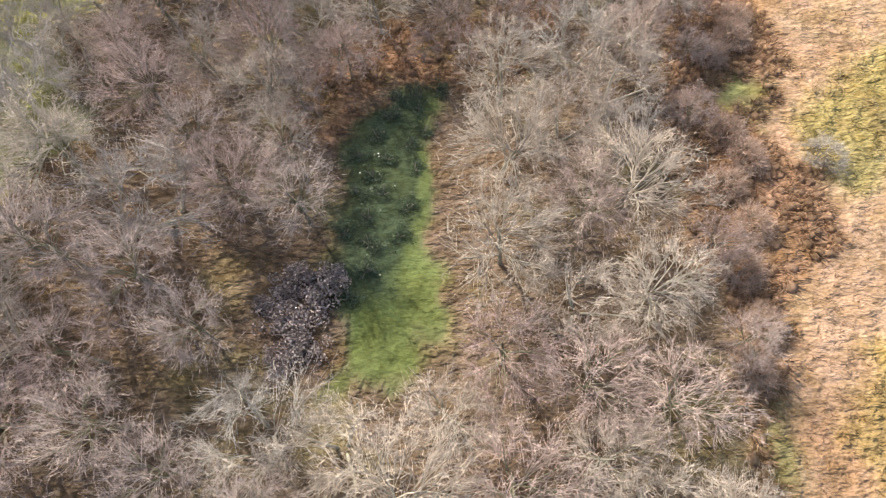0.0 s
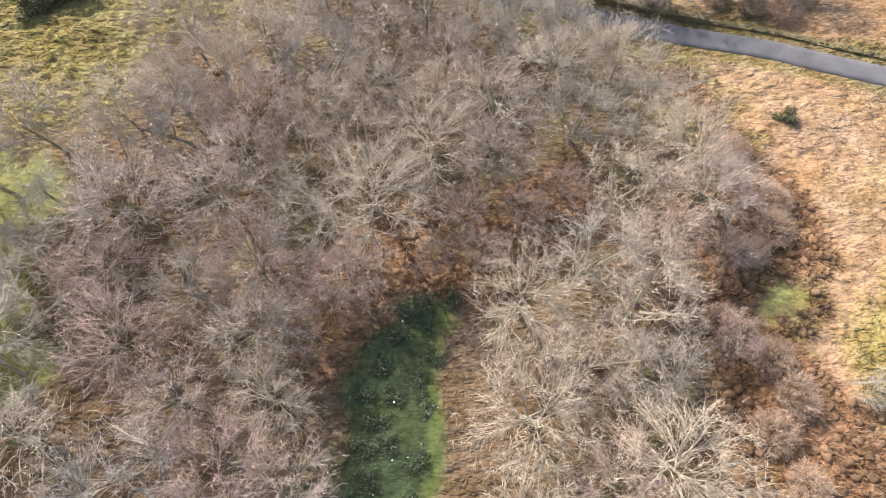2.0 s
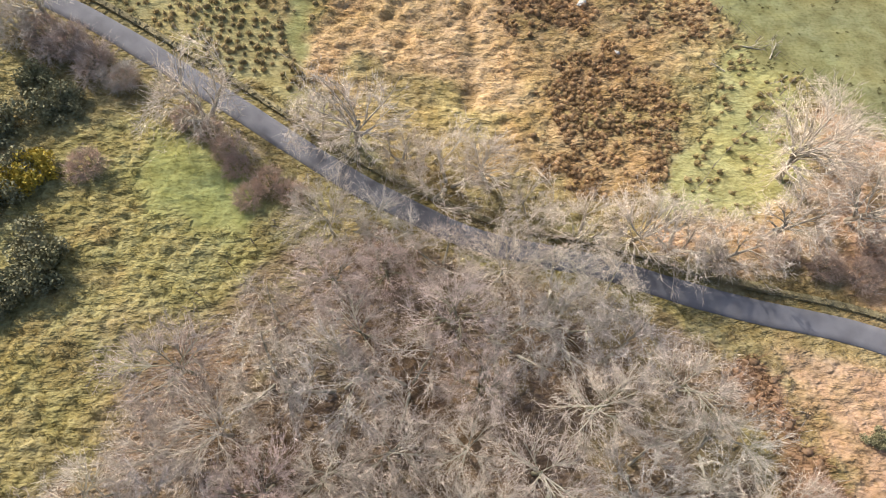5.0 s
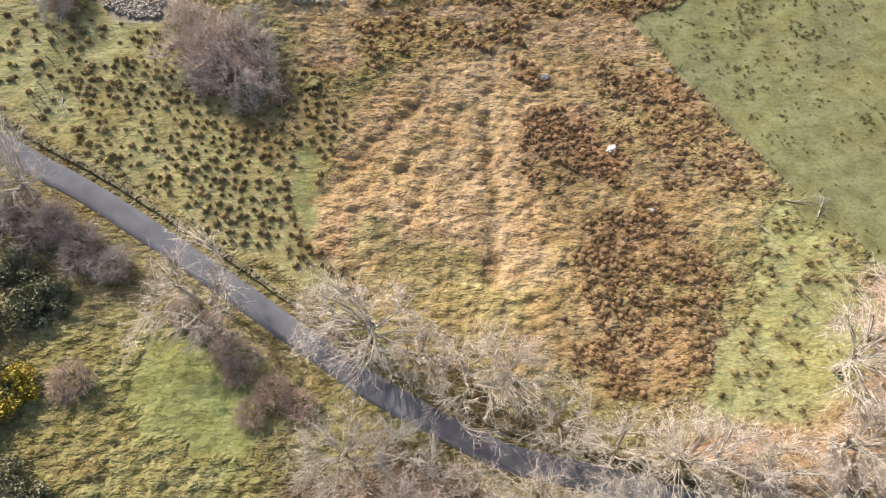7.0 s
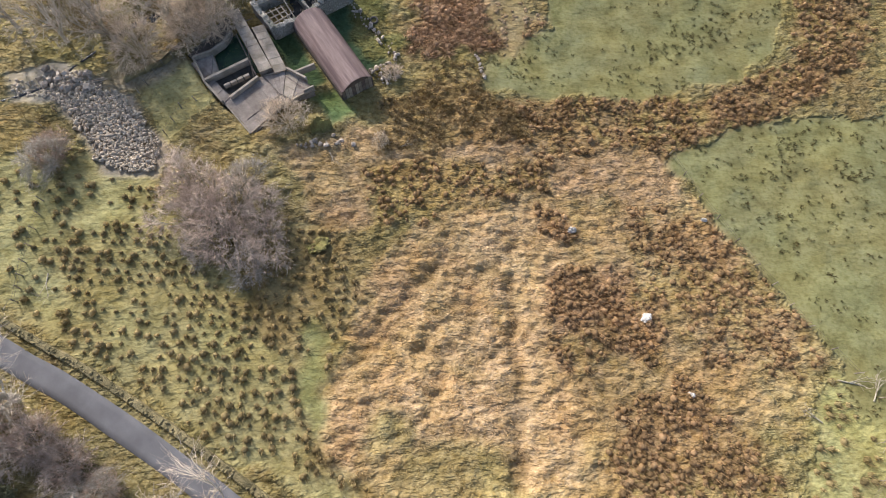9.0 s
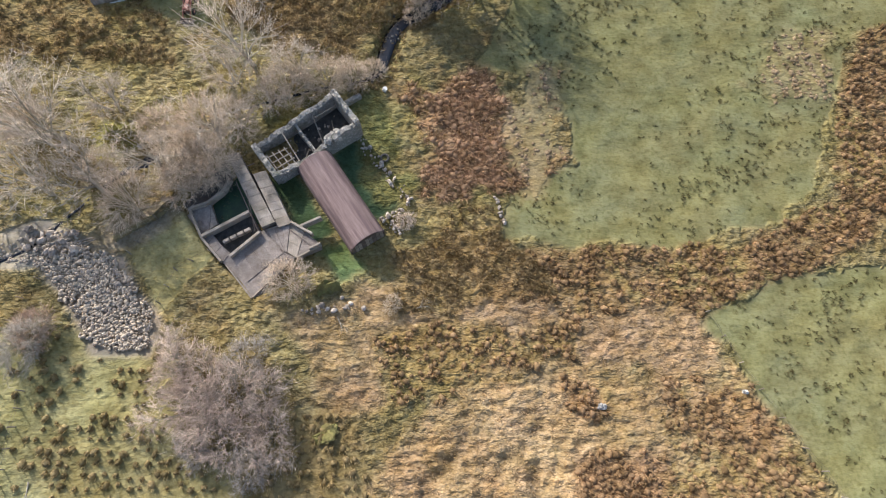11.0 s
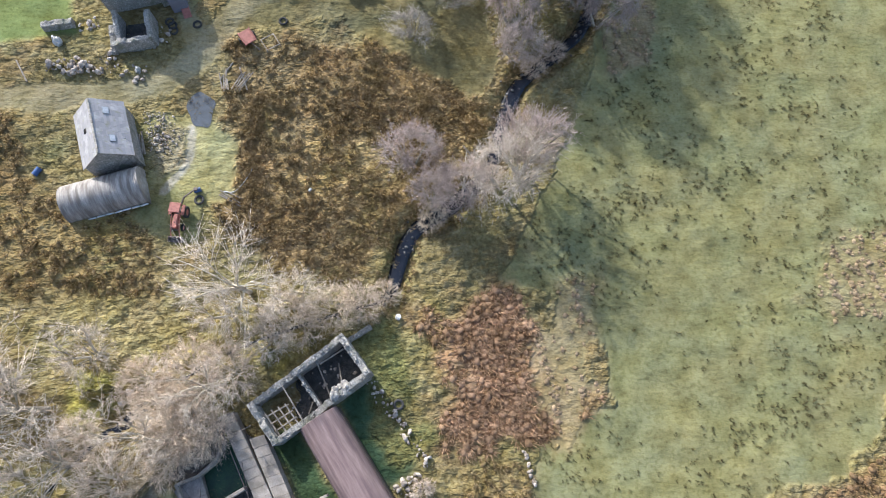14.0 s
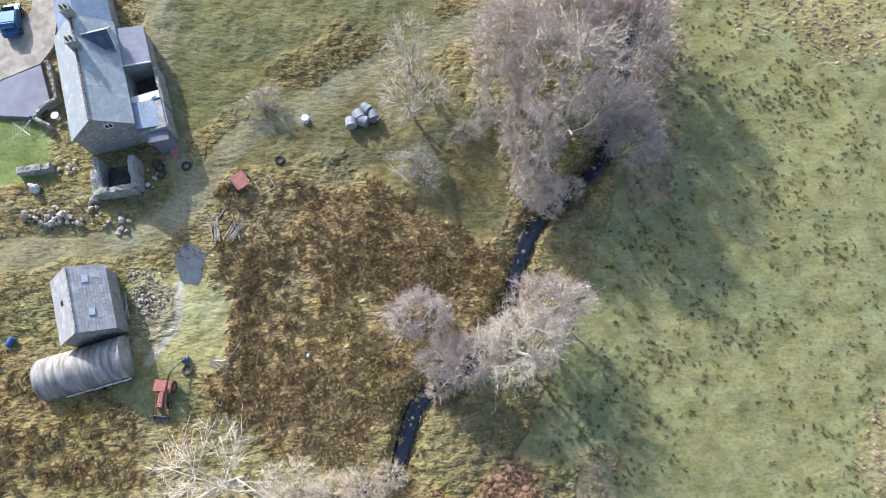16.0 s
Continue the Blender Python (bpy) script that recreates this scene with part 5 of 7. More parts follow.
beam(bm, (3.18, 10.0, 5.98), (3.18, 8.65, 4.6), 0.10, 0.12)
beam(bm, (3.18, 10.0, 5.98), (3.18, 11.35, 4.6), 0.10, 0.12)
part("barge_board", bm, WHITE, dorm)
# lean-tos and the little yard between them
bm = bmesh.new()
box(bm, (2.7, 4.5, 4.0), Matrix.Translation((4.25, 9.55, 1.0)), 0.02)
part("annex_wall", bm, WALLSTONE, house)
bm = bmesh.new()
roof_slope(bm, 5.75, 2.95, 2.85, 3.6, 7.2, 11.9, 0.6)
part("annex_roof", bm, GREYFELT, house)
bm = bmesh.new()
beam(bm, (2.85, 7.15, 3.5), (5.75, 7.15, 2.95), 0.12, 0.16)
part("fascia", bm, WHITE, house)
bm = bmesh.new()
box(bm, (2.9, 3.3, 3.8), Matrix.Translation((4.35, 0.95, 0.8)), 0.02)
part("annex_wall", bm, WALLSTONE, house)
bm = bmesh.new()
roof_slope(bm, 5.95, 2.5, 2.85, 3.2, -0.4, 2.75, 0.3)
part("annex_roof", bm, BLUESLATE, house, "blue-grey slate lean-to roof")
bm = bmesh.new()
roof_slope(bm, 5.6, 2.2, 3.6, 2.5, -1.9, -0.45, 0.4)
box(bm, (1.7, 1.3, 3.0), Matrix.Translation((4.7, -1.15, 0.7)), 0.02)
part("porch", bm, GREYFELT, house)
bm = bmesh.new()
box(bm, (2.9, 0.9, 0.10), Matrix.Translation((4.35, 3.25, 2.75)), 0.02)
box(bm, (0.5, 0.5, 0.12), Matrix.Translation((5.2, 3.2, 2.86)), 0.02)
part("flat_roof", bm, WHITE, house)
bm = bmesh.new()
rubble_wall(bm, (5.75, 2.8), (5.75, 7.2), 0.35, 2.0, 2.3, srng, 1.2, 0.15)
part("yard_wall", bm, WALLSTONE, house)
bm = bmesh.new()
box(bm, (2.6, 3.6, 0.1), Matrix.Translation((4.3, 5.4, 0.35)))
part("yard_floor", bm, RUBBLEFLOOR, house)
bm = bmesh.new()
box(bm, (0.8, 0.5, 0.5), Matrix.Translation((4.8, 4.6, 0.7)), 0.03)
box(bm, (0.4, 0.4, 0.7), Matrix.Translation((3.9, 4.3, 0.75)), 0.03)
part("crate", bm, CONCRETE, house)
bm = bmesh.new()
for k in range(5):
    beam(bm, (2.98, 0.1 + k * 2.5, 3.72), (2.98, 2.55 + k * 2.5, 3.72), 0.12, 0.1)
part("gutter", bm, WHITE, house)

# the broken outhouse at its south end
outhouse = thing("ruined_outhouse", "roofless stone outhouse with broken walls", "ruin", m=place(-45.6, 170.7, 9.0))
for a, b, lo, hi in (((-2.3, -1.5), (1.9, -1.5), 1.5, 1.7), ((1.9, -1.5), (1.9, 1.7), 1.6, 2.3), ((-1.6, -1.2), (-1.6, 1.9), 1.2, 2.4), ((-2.5, -2.0), (-2.5, 1.2), 0.6, 1.0)):
    bm = bmesh.new()
    rubble_wall(bm, a, b, 0.6, lo, hi, srng)
    part("wall", bm, WALLSTONE, outhouse)
bm = bmesh.new()
box(bm, (3.2, 2.8, 0.1), Matrix.Translation((0.2, 0.2, 0.15)))
part("floor", bm, RUBBLEFLOOR, outhouse)

# yard, garden walls, lawn edge
def garden_wall(name, label, pts, thick, tall, material=WALLSTONE):
    cx, cy = pts[0]
    top = thing(name, label, "wall", m=place(cx, cy))
    z0 = height(cx, cy)
    for a, b in zip(pts, pts[1:]):
        bm = bmesh.new()
        rubble_wall(bm, (a[0] - cx, a[1] - cy), (b[0] - cx, b[1] - cy), thick, tall + height(*a) - z0, tall + height(*b) - z0, srng, 1.0, 0.12)
        part("wall_length", bm, material, top)
    return top


garden_wall("garden_wall", "pale stone garden wall with a curved corner", [(-54.9, 184.0), (-53.9, 181.5), (-53.3, 179.6), (-54.4, 178.7), (-55.3, 177.4), (-53.4, 176.4)], 0.35, 0.9)
garden_wall("stone_wall", "short thick drystone wall at the lawn's edge", [(-55.9, 171.3), (-52.6, 171.9)], 0.7, 0.9)
yard = thing("farm_yard", "pale worn concrete yard beside the farmhouse", "pavement", m=place(-57, 183))
tagged(yard, kind="structure")
z0 = height(-57, 183)
for pts in ([(-5.5, -2.6), (1.2, 0.9), (2.2, 3), (1.8, 9), (-0.5, 12), (-7, 12)], [(-5.5, -2.75), (1.25, 0.75), (3.0, -3.5), (1.2, -5.6), (-5.5, -5.2)]):
    bm = bmesh.new()
    plate(bm, pts, 0.42, 0.9)
    part("slab", bm, CONCRETE if pts[0][1] > -2.7 else GREYFELT, yard)

# ---- the barn and its barrel-roofed shed ----
SKYFRAME = plain("skylight_frame", (0.42, 0.43, 0.44), (0.30, 0.31, 0.32), 4, 20, 0.6)
barn = thing("barn", "small stone barn with weathered slate roof and skylights", "barn", m=place(-46.1, 157.2, 19.0, 0.1))
bm = bmesh.new()
gable_block(bm, 4.8, -3.1, 3.1, 2.5, 4.5)
part("wall", bm, WALLSTONE, barn)
bm = bmesh.new()
roof_slope(bm, -2.6, 2.4, 0, 4.58, -3.25, 3.25)
roof_slope(bm, 2.6, 2.4, 0, 4.58, -3.25, 3.25)
broof = part("roof", bm, BARNSLATE, barn)
bm = bmesh.new()
for k in range(13):
    beam(bm, (0, -3.2 + k * 0.49, 4.63), (0, -2.74 + k * 0.49, 4.63), 0.22, 0.09, 0.02)
part("ridge_tile", bm, STONE, broof)
for x, y in ((1.15, 1.9), (1.25, -1.4), (-1.2, 0.2)):
    s = child("skylight", None, broof)
    z = 4.58 - abs(x) * 2.18 / 2.6
    s.matrix_basis = pose(x, y, z + 0.06, 0, math.degrees(math.atan2(2.18, 2.6)) * (1 if x > 0 else -1), 0)
    for nm, sz, mat, lift in (("frame", (0.62, 0.82, 0.08), SKYFRAME if x > 0 else DARKWOOD, 0.0), ("pane", (0.5, 0.7, 0.02), SKYGLASS if x > 0 else GLASS, 0.06)):
        bm = bmesh.new()
        box(bm, sz if x > 0 else (0.6 * sz[0], 0.6 * sz[1], sz[2]), Matrix.Translation((0, 0, lift)), 0.005)
        ob = part("skylight_" + nm, bm, mat, broof)
        ob.matrix_basis = s.matrix_basis.copy()
    bpy.data.objects.remove(s)


def barrel_roof(length, wide, low, high, wave, amp, sweep=math.pi, steps=18):
    """A curved sheet roof with ribs across its length, along x."""
    n = int(length / wave) * 4
    bm = bmesh.new()
    rows = []
    for i in range(n + 1):
        x = -length / 2 + length * i / n
        r = amp * math.sin(i * math.pi / 2)
        row = []
        for j in range(steps + 1):
            a = math.pi / 2 - sweep / 2 + sweep * j / steps
            row.append(bm.verts.new((x, math.cos(a) * (wide / 2 + r) / math.sin(sweep / 2), low + (high - low + r) * (math.sin(a) - math.cos(sweep / 2)) / (1 - math.cos(sweep / 2)))))
        rows.append(row)
    for a, b in zip(rows, rows[1:]):
        for j in range(steps):
            bm.faces.new((a[j], b[j], b[j + 1], a[j + 1]))
    bmesh.ops.recalc_face_normals(bm, faces=bm.faces)
    bmesh.ops.solidify(bm, geom=list(bm.faces), thickness=0.03)
    return bm


def arch_end(bm, x, wide, low, high, thick=0.12, sweep=math.pi, steps=18):
    """A closed end wall under a curved roof."""
    pts = [(-wide / 2, -0.8), (wide / 2, -0.8)]
    for j in range(steps + 1):
        a = math.pi / 2 - sweep / 2 + sweep * j / steps
        pts.append((math.cos(a) * wide / 2 / math.sin(sweep / 2), low + (high - low) * (math.sin(a) - math.cos(sweep / 2)) / (1 - math.cos(sweep / 2))))
    f = [bm.verts.new((x - thick / 2, y, z)) for y, z in pts]
    g = [bm.verts.new((x + thick / 2, y, z)) for y, z in pts]
    bm.faces.new(f)
    bm.faces.new(g[::-1])
    for i in range(len(pts)):
        bm.faces.new((f[i], g[i], g[(i + 1) % len(pts)], f[(i + 1) % len(pts)]))
    bmesh.ops.recalc_face_normals(bm, faces=bm.faces)


shed = thing("barrel_shed", "rusty-tinted corrugated barrel-roofed shed with dark streaks", "shed", m=place(-46.0, 151.5, 17.0))
part("roof", barrel_roof(8.0, 4.1, 0.15, 2.3, 0.16, 0.016), GALV, shed, flat=False)
for x in (-3.9, 3.9):
    bm = bmesh.new()
    arch_end(bm, x, 3.9, 0.15, 2.2)
    part("end_wall", bm, GALV, shed)
bm = bmesh.new()
for k in range(9):
    beam(bm, (-4.0 + k * 0.89, -2.16 + srng.uniform(-0.05, 0.05), 0.22), (-3.2 + k * 0.89, -2.16, 0.22), 0.16, 0.14, 0.03)
part("sill", bm, WHITE, shed, "whitewashed kerb along the wall")

# ---- the ruin and its byre ----
ruin = thing("ruined_cottage", "roofless stone cottage with fallen rafters inside", "ruin", m=pose(-23.75, 131.9, 3.1, 0, 0, 37.5))
for a, b, lo, hi in (((-5.1, 2.1), (5.1, 2.1), 1.9, 2.3), ((-5.1, -2.1), (-2.2, -2.1), 2.3, 1.6), ((-2.2, -2.1), (2.0, -2.1), 1.4, 1.7), ((2.0, -2.1), (5.1, -2.1), 2.2, 2.2), ((-5.1, -2.3), (-5.1, 2.3), 2.6, 2.4), ((5.1, -2.3), (5.1, 2.3), 2.6, 2.9)):
    bm = bmesh.new()
    rubble_wall(bm, a, b, 0.65, lo, hi, srng, 1.0, 0.6)
    part("wall", bm, WALLSTONE, ruin)
bm = bmesh.new()
box(bm, (9.8, 4.0, 0.1), Matrix.Translation((0, 0, 0.05)))
part("floor", bm, RUBBLEFLOOR, ruin)
bm = bmesh.new()
rubble_wall(bm, (-0.2, -1.9), (-0.2, 1.9), 0.3, 1.4, 1.9, srng, 0.3, 0.3)
part("partition_wall", bm, WALLSTONE, ruin)
for a, b in [((-4.6 + 0.65 * k, -1.9, 1.6), (-4.6 + 0.65 * k, 0.8 - 0.15 * k, 1.75)) for k in range(4)] + [((-4.7, -1.2 + 0.8 * k, 1.72), (-2.4, -1.3 + 0.7 * k, 1.7)) for k in range(3)] + [((-2.2, -1.9, 1.5), (-1.9, 1.7, 2.1)), ((1.0, -1.5, 0.6), (1.9, 1.7, 1.9)), ((2.4, -1.8, 1.4), (3.4, 0.6, 0.5)), ((-1.6, -1.6, 0.4), (-0.6, -1.0, 0.9)), ((2.0, 1.4, 1.6), (4.6, 1.2, 1.7))]:
    bm = bmesh.new()
    beam(bm, a, b, 0.13, 0.11)
    part("rafter", bm, TIMBER, ruin)
for k in range(46):
    s = srng.uniform(0.15, 0.45)
    ob = child("fallen_stone", STONES[srng.randint(9)], ruin)
    ob.matrix_basis = pose(srng.uniform(-4.4, 4.4), srng.uniform(-1.7, 1.7), 0.12, *srng.uniform(0, 360, 3)) @ Matrix.Diagonal((s, s, s * 0.7, 1))
bm = bmesh.new()
for k in range(14):
    x, y = srng.uniform(1.4, 3.0), srng.uniform(-2.5, -1.4)
    stone(bm, (x, y, 1.7 + srng.uniform(-0.1, 0.25)), srng.uniform(0.25, 0.5, 3), srng, 2)
part("tumbled_masonry", bm, STONE, ruin)
garden_wall("wall_stub", "short stub of drystone wall beside the ruin", [(-20.8, 136.7), (-18.5, 138.2)], 0.45, 0.7)

vault = thing("arched_shed", "long shed with a curved rust-brown sheet roof", "shed", m=pose(-19.9, 124.75, 2.75, 0, 0, -56.0))
part("roof", barrel_roof(10.9, 4.0, 1.5, 2.95, 0.30, 0.004, 2.3, 14), RUSTROOF, vault, flat=False)
for y in (-1.95, 1.95):
    bm = bmesh.new()
    box(bm, (10.7, 0.15, 2.4), Matrix.Translation((0, y, 0.35)), 0.01)
    part("side_wall", bm, DARKWOOD, vault)
for x in (-5.3, 5.3):
    bm = bmesh.new()
    arch_end(bm, x, 3.9, 1.45, 2.85, 0.1, 2.3, 14)
    part("end_wall", bm, DARKWOOD, vault)
for k in range(9):
    bm = bmesh.new()
    box(bm, (0.04, 0.36, 2.6), Matrix.Translation((5.38, -1.7 + 0.42 * k, 0.75)), 0.005)
    part("board", bm, TIMBER if k % 3 else DARKWOOD, vault)

byre = thing("byre_floor", "old concrete byre floor with low stall walls", "ruin", m=pose(-28.4, 121.8, 4.35, 0, 0, 0))
def local(pts):
    return [(x + 28.4, y - 121.8) for x, y in pts]


def strip(p, q, r, s, many, top, thick, mat, nm, jitter=0.02):
    """A run of slabs between the sides p-q and s-r, with open joints."""
    for k in range(many):
        u, v = (k + 0.012) / many, (k + 0.988 - srng.uniform(0, 0.012)) / many
        mix = lambda a, b, f: (a[0] + (b[0] - a[0]) * f, a[1] + (b[1] - a[1]) * f)
        bm = bmesh.new()
        plate(bm, local([mix(p, q, u), mix(s, r, u), mix(s, r, v), mix(p, q, v)]), top + srng.uniform(-jitter, jitter), thick)
        part(nm, bm, mat, byre)


bm = bmesh.new()
plate(bm, local([(-35.2, 123.5), (-33.5, 120.3), (-31.3, 117.9), (-27.7, 114.4), (-24.7, 118.1), (-23.8, 118.5), (-21.7, 119.8), (-24.7, 122.0), (-27.9, 121.2), (-30.4, 118.7), (-33.0, 120.9), (-33.2, 124.2)]), 0.34, 1.7)
part("slab", bm, DARKCONC, byre)
# floor bays, cast one beside the other
strip((-30.5, 118.6), (-27.3, 121.2), (-25.3, 118.9), (-28.6, 115.9), 4, 0.42, 1.6, DARKCONC, "floor_bay")
strip((-30.4, 117.4), (-28.7, 115.8), (-27.3, 114.5), (-28.0, 114.3), 1, 0.41, 1.6, DARKCONC, "floor_bay")
strip((-28.5, 115.8), (-25.25, 118.75), (-24.6, 118.0), (-27.3, 114.6), 3, 0.36, 1.6, DARKCONC, "floor_bay")
strip((-27.2, 121.3), (-24.8, 122.0), (-24.9, 118.9), (-25.3, 119.1), 3, 0.47, 1.6, DARKCONC, "floor_bay")
strip((-24.75, 122.0), (-24.85, 118.9), (-23.9, 118.4), (-23.3, 121.2), 5, 0.44, 1.6, CONCRETE, "floor_bay")
strip((-23.25, 121.2), (-23.85, 118.4), (-21.6, 119.6), (-21.7, 119.9), 4, 0.40, 1.6, DARKCONC, "floor_bay")
strip((-34.9, 123.4), (-30.7, 118.7), (-31.3, 117.9), (-35.5, 122.9), 5, 0.42, 1.6, DARKCONC, "floor_bay")
strip((-34.8, 123.5), (-33.3, 121.2), (-32.3, 122.0), (-33.2, 124.1), 3, 0.25, 1.2, CONCRETE, "floor_bay")
strip((-31.9, 129.4), (-27.5, 121.4), (-26.2, 122.0), (-30.7, 129.8), 10, 1.0, 2.0, CONCRETE, "walkway_slab")
strip((-29.0, 127.4), (-25.9, 121.5), (-24.6, 121.95), (-27.7, 127.8), 7, 0.75, 1.8, CONCRETE, "walkway_slab")
for pts, top, thick, mat, nm in (
        ([(-33.2, 124.3), (-31.0, 127.5), (-28.0, 122.3), (-32.2, 121.6)], -0.35, 0.3, SCUM, "pit_floor"),
        ([(-33.2, 121.0), (-29.0, 123.3), (-27.9, 121.4), (-30.5, 118.8)], -0.15, 0.3, RUBBLEFLOOR, "pit_floor"),
        ([(-30.2, 128.2), (-28.9, 127.5), (-26.1, 121.7), (-27.0, 121.9)], 0.1, 0.3, RUBBLEFLOOR, "gutter_floor"),
        ([(-36.9, 124.5), (-35.1, 123.6), (-32.2, 125.2), (-31.4, 127.0), (-32.2, 129.4)], 0.05, 0.8, APRONCONC, "apron")):
    bm = bmesh.new()
    plate(bm, local(pts), top, thick)
    part(nm, bm, mat, byre)
for a, b in (((-27.9, 114.3), (-24.5, 118.1)), ((-23.8, 118.4), (-21.5, 119.7)), ((-30.9, 117.6), (-28.0, 114.2)), ((-27.2, 121.3), (-24.7, 122.1))):
    (ax, ay), (bx, by) = local([a, b])
    bm = bmesh.new()
    beam(bm, (ax, ay, 0.42), (bx, by, 0.42), 0.16, 0.3, 0.02)
    part("kerb", bm, CONCRETE, byre)
for a, b in (((-25.6, 119.3), (-24.6, 118.1)), ((-24.9, 121.4), (-22.4, 119.6))):
    (ax, ay), (bx, by) = local([a, b])
    bm = bmesh.new()
    beam(bm, (ax, ay, 0.47), (bx, by, 0.47), 0.14, 0.06, 0.01)
    part("drain", bm, STEEL, byre)
for a, b, w in (((-33.6, 120.5), (-29.0, 123.2), 0.32), ((-30.5, 118.4), (-27.7, 121.0), 0.3), ((-35.1, 123.5), (-33.3, 124.2), 0.28), ((-33.3, 124.2), (-31.9, 125.5), 0.28), ((-31.9, 125.5), (-31.4, 126.9), 0.28), ((-24.7, 122.1), (-22.4, 120.8), 0.25), ((-23.7, 121.6), (-21.6, 122.6), 0.25), ((-35.2, 123.5), (-33.5, 120.3), 0.25), ((-33.5, 120.3), (-31.3, 117.9), 0.25), ((-22.6, 119.2), (-21.5, 119.8), 0.2)):
    (ax, ay), (bx, by) = local([a, b])
    bm = bmesh.new()
    beam(bm, (ax, ay, 0.45), (bx, by, 0.45), w, 1.0, 0.03)
    part("stall_wall", bm, CONCRETE, byre)
(ax, ay), (bx, by) = local([(-31.4, 120.0), (-28.7, 121.5)])
for k in range(4):
    bm = bmesh.new()
    beam(bm, (ax + (bx - ax) * k / 4, ay + (by - ay) * k / 4, 0.4), (ax + (bx - ax) * (k + 0.86) / 4, ay + (by - ay) * (k + 0.86) / 4, 0.4), 0.34, 0.5, 0.04)
    part("trough", bm, CONCRETE, byre)
for a, b in (((-29.9, 128.5), (-26.6, 121.6)), ((-30.6, 126.4), (-27.9, 121.1)), ((-31.5, 128.0), (-31.0, 125.6)), ((-29.4, 125.4), (-28.2, 121.0)), ((-30.2, 127.9), (-29.0, 128.6))):
    (ax, ay), (bx, by) = local([a, b])
    bm = bmesh.new()
    rod(bm, (ax, ay, 1.0), (bx, by, 0.75), 0.045, 0.045, 6)
    part("rail", bm, STEEL, byre)


# ---- stones, walls and banks ----
PALESTONE = plain("pale_boulder", (0.66, 0.62, 0.57), (0.48, 0.45, 0.40), 2.5, 14, bump=0.6, depth=0.03, vary=0.2)
erng = np.random.RandomState(31)
BROWNSTONES = []
for me in STONES:
    me = me.copy()
    me.materials.clear()
    me.materials.append(RUBBLE)
    BROWNSTONES.append(me)
spread = []
while len(spread) < 290:
    x, y = erng.uniform(-48, -36), erng.uniform(108.5, 119)
    if inside(np.array([x]), np.array([y]), [(-47.2, 117.2), (-44.2, 118.9), (-41.2, 117.2), (-36.6, 111.5), (-37.0, 109), (-41.4, 109.2), (-44.4, 113.0)])[0] > 0:
        spread.append((x, y))
heap("rubble_heap", "long heap of loose grey rubble stones", "stones", -41, 113, spread, (0.16, 0.38), erng, 0.35, BROWNSTONES)


def gravel(name, label, plot, many, sizes, rise, material=None):
    """Small loose stones strewn over a plot, one mesh."""
    base = bmesh.new()
    bmesh.ops.create_icosphere(base, subdivisions=1, radius=1.0)
    bv, bf = np.array([v.co for v in base.verts]), np.array([[v.index for v in f.verts] for f in base.faces])
    base.free()
    p = np.array(plot)
    at = erng.uniform(p.min(0), p.max(0), (many * 4, 2))
    at = at[inside(at[:, 0], at[:, 1], plot) + fbm(at[:, 0], at[:, 1], 1.5) > 0][:many]
    n = len(at)
    z = ground_z(at[:, 0], at[:, 1]) + erng.uniform(0, 1, n) * rise
    size = erng.uniform(*sizes, (n, 1, 1)) * erng.uniform(0.6, 1.2, (n, 1, 3)) / 2
    v = bv[None] * (1 + erng.uniform(-0.22, 0.22, (n, len(bv), 1))) * size
    a = erng.uniform(0, 6.28, (n, 1))
    v = np.stack([v[..., 0] * np.cos(a) - v[..., 1] * np.sin(a), v[..., 0] * np.sin(a) + v[..., 1] * np.cos(a), v[..., 2] + 0.3 * v[..., 0]], -1)
    v += np.column_stack([at, z])[:, None]
    f = (np.arange(n)[:, None, None] * len(bv) + bf[None]).reshape(-1, 3)
    tagged(new(name, mesh_of(name, v.reshape(-1, 3), f, material or LOOSE)), label, "stones", kind="stuff")


LOOSE = twig_material("loose_stones", (0.43, 0.355, 0.27), (0.37, 0.30, 0.235))
gravel("rubble", "small broken stones spread between larger ones", [(-48.2, 117.2), (-44.2, 119.2), (-40.8, 117.6), (-36.4, 111.5), (-36.8, 108.8), (-41.6, 109.0), (-44.6, 113.0)], 2600, (0.18, 0.45), 0.3)
gravel("stream_gravel", "pale stones in the shallow stream bed", [(-53, 119), (-48, 121), (-44, 119.6), (-46, 117.6), (-52, 116.8)], 260, (0.2, 0.5), 0.05)
heap("stream_boulders", "pale boulders lying in the stream bed", "stones", -48, 119, [(erng.uniform(-50, -45), 119.3 + erng.uniform(-1.3, 1.3)) for _ in range(40)], (0.3, 0.9), erng, 0.2)
heap("rubble_heap", "heap of pale stones beside the farm track", "stones", -51, 166.4, [(erng.normal(-51.2, 1.6), erng.normal(166.4, 0.5)) for _ in range(90)], (0.2, 0.7), erng, 0.4)
OUTFALL = [(-50.8, 172.0), (-48.4, 167.6), (-45.1, 166.2), (-43.2, 171.1)]
heap("fallen_stones", "loose stones fallen round the broken outhouse", "stones", -45.6, 169.6, [(ox + erng.normal(0, 0.7), oy + erng.normal(0, 0.6)) for ox, oy in OUTFALL for _ in range(14)], (0.2, 0.6), erng, 0.1)
heap("stone_ring", "ring of tumbled grey stones at the shed's end", "stones", -14, 122.9, [(-14 + erng.uniform(0.4, 1.9) * math.cos(a), 122.9 + 1.1 * erng.uniform(0.4, 1.4) * math.sin(a)) for a in erng.uniform(0, 6.28, 60)], (0.2, 0.6), erng, 0.4)
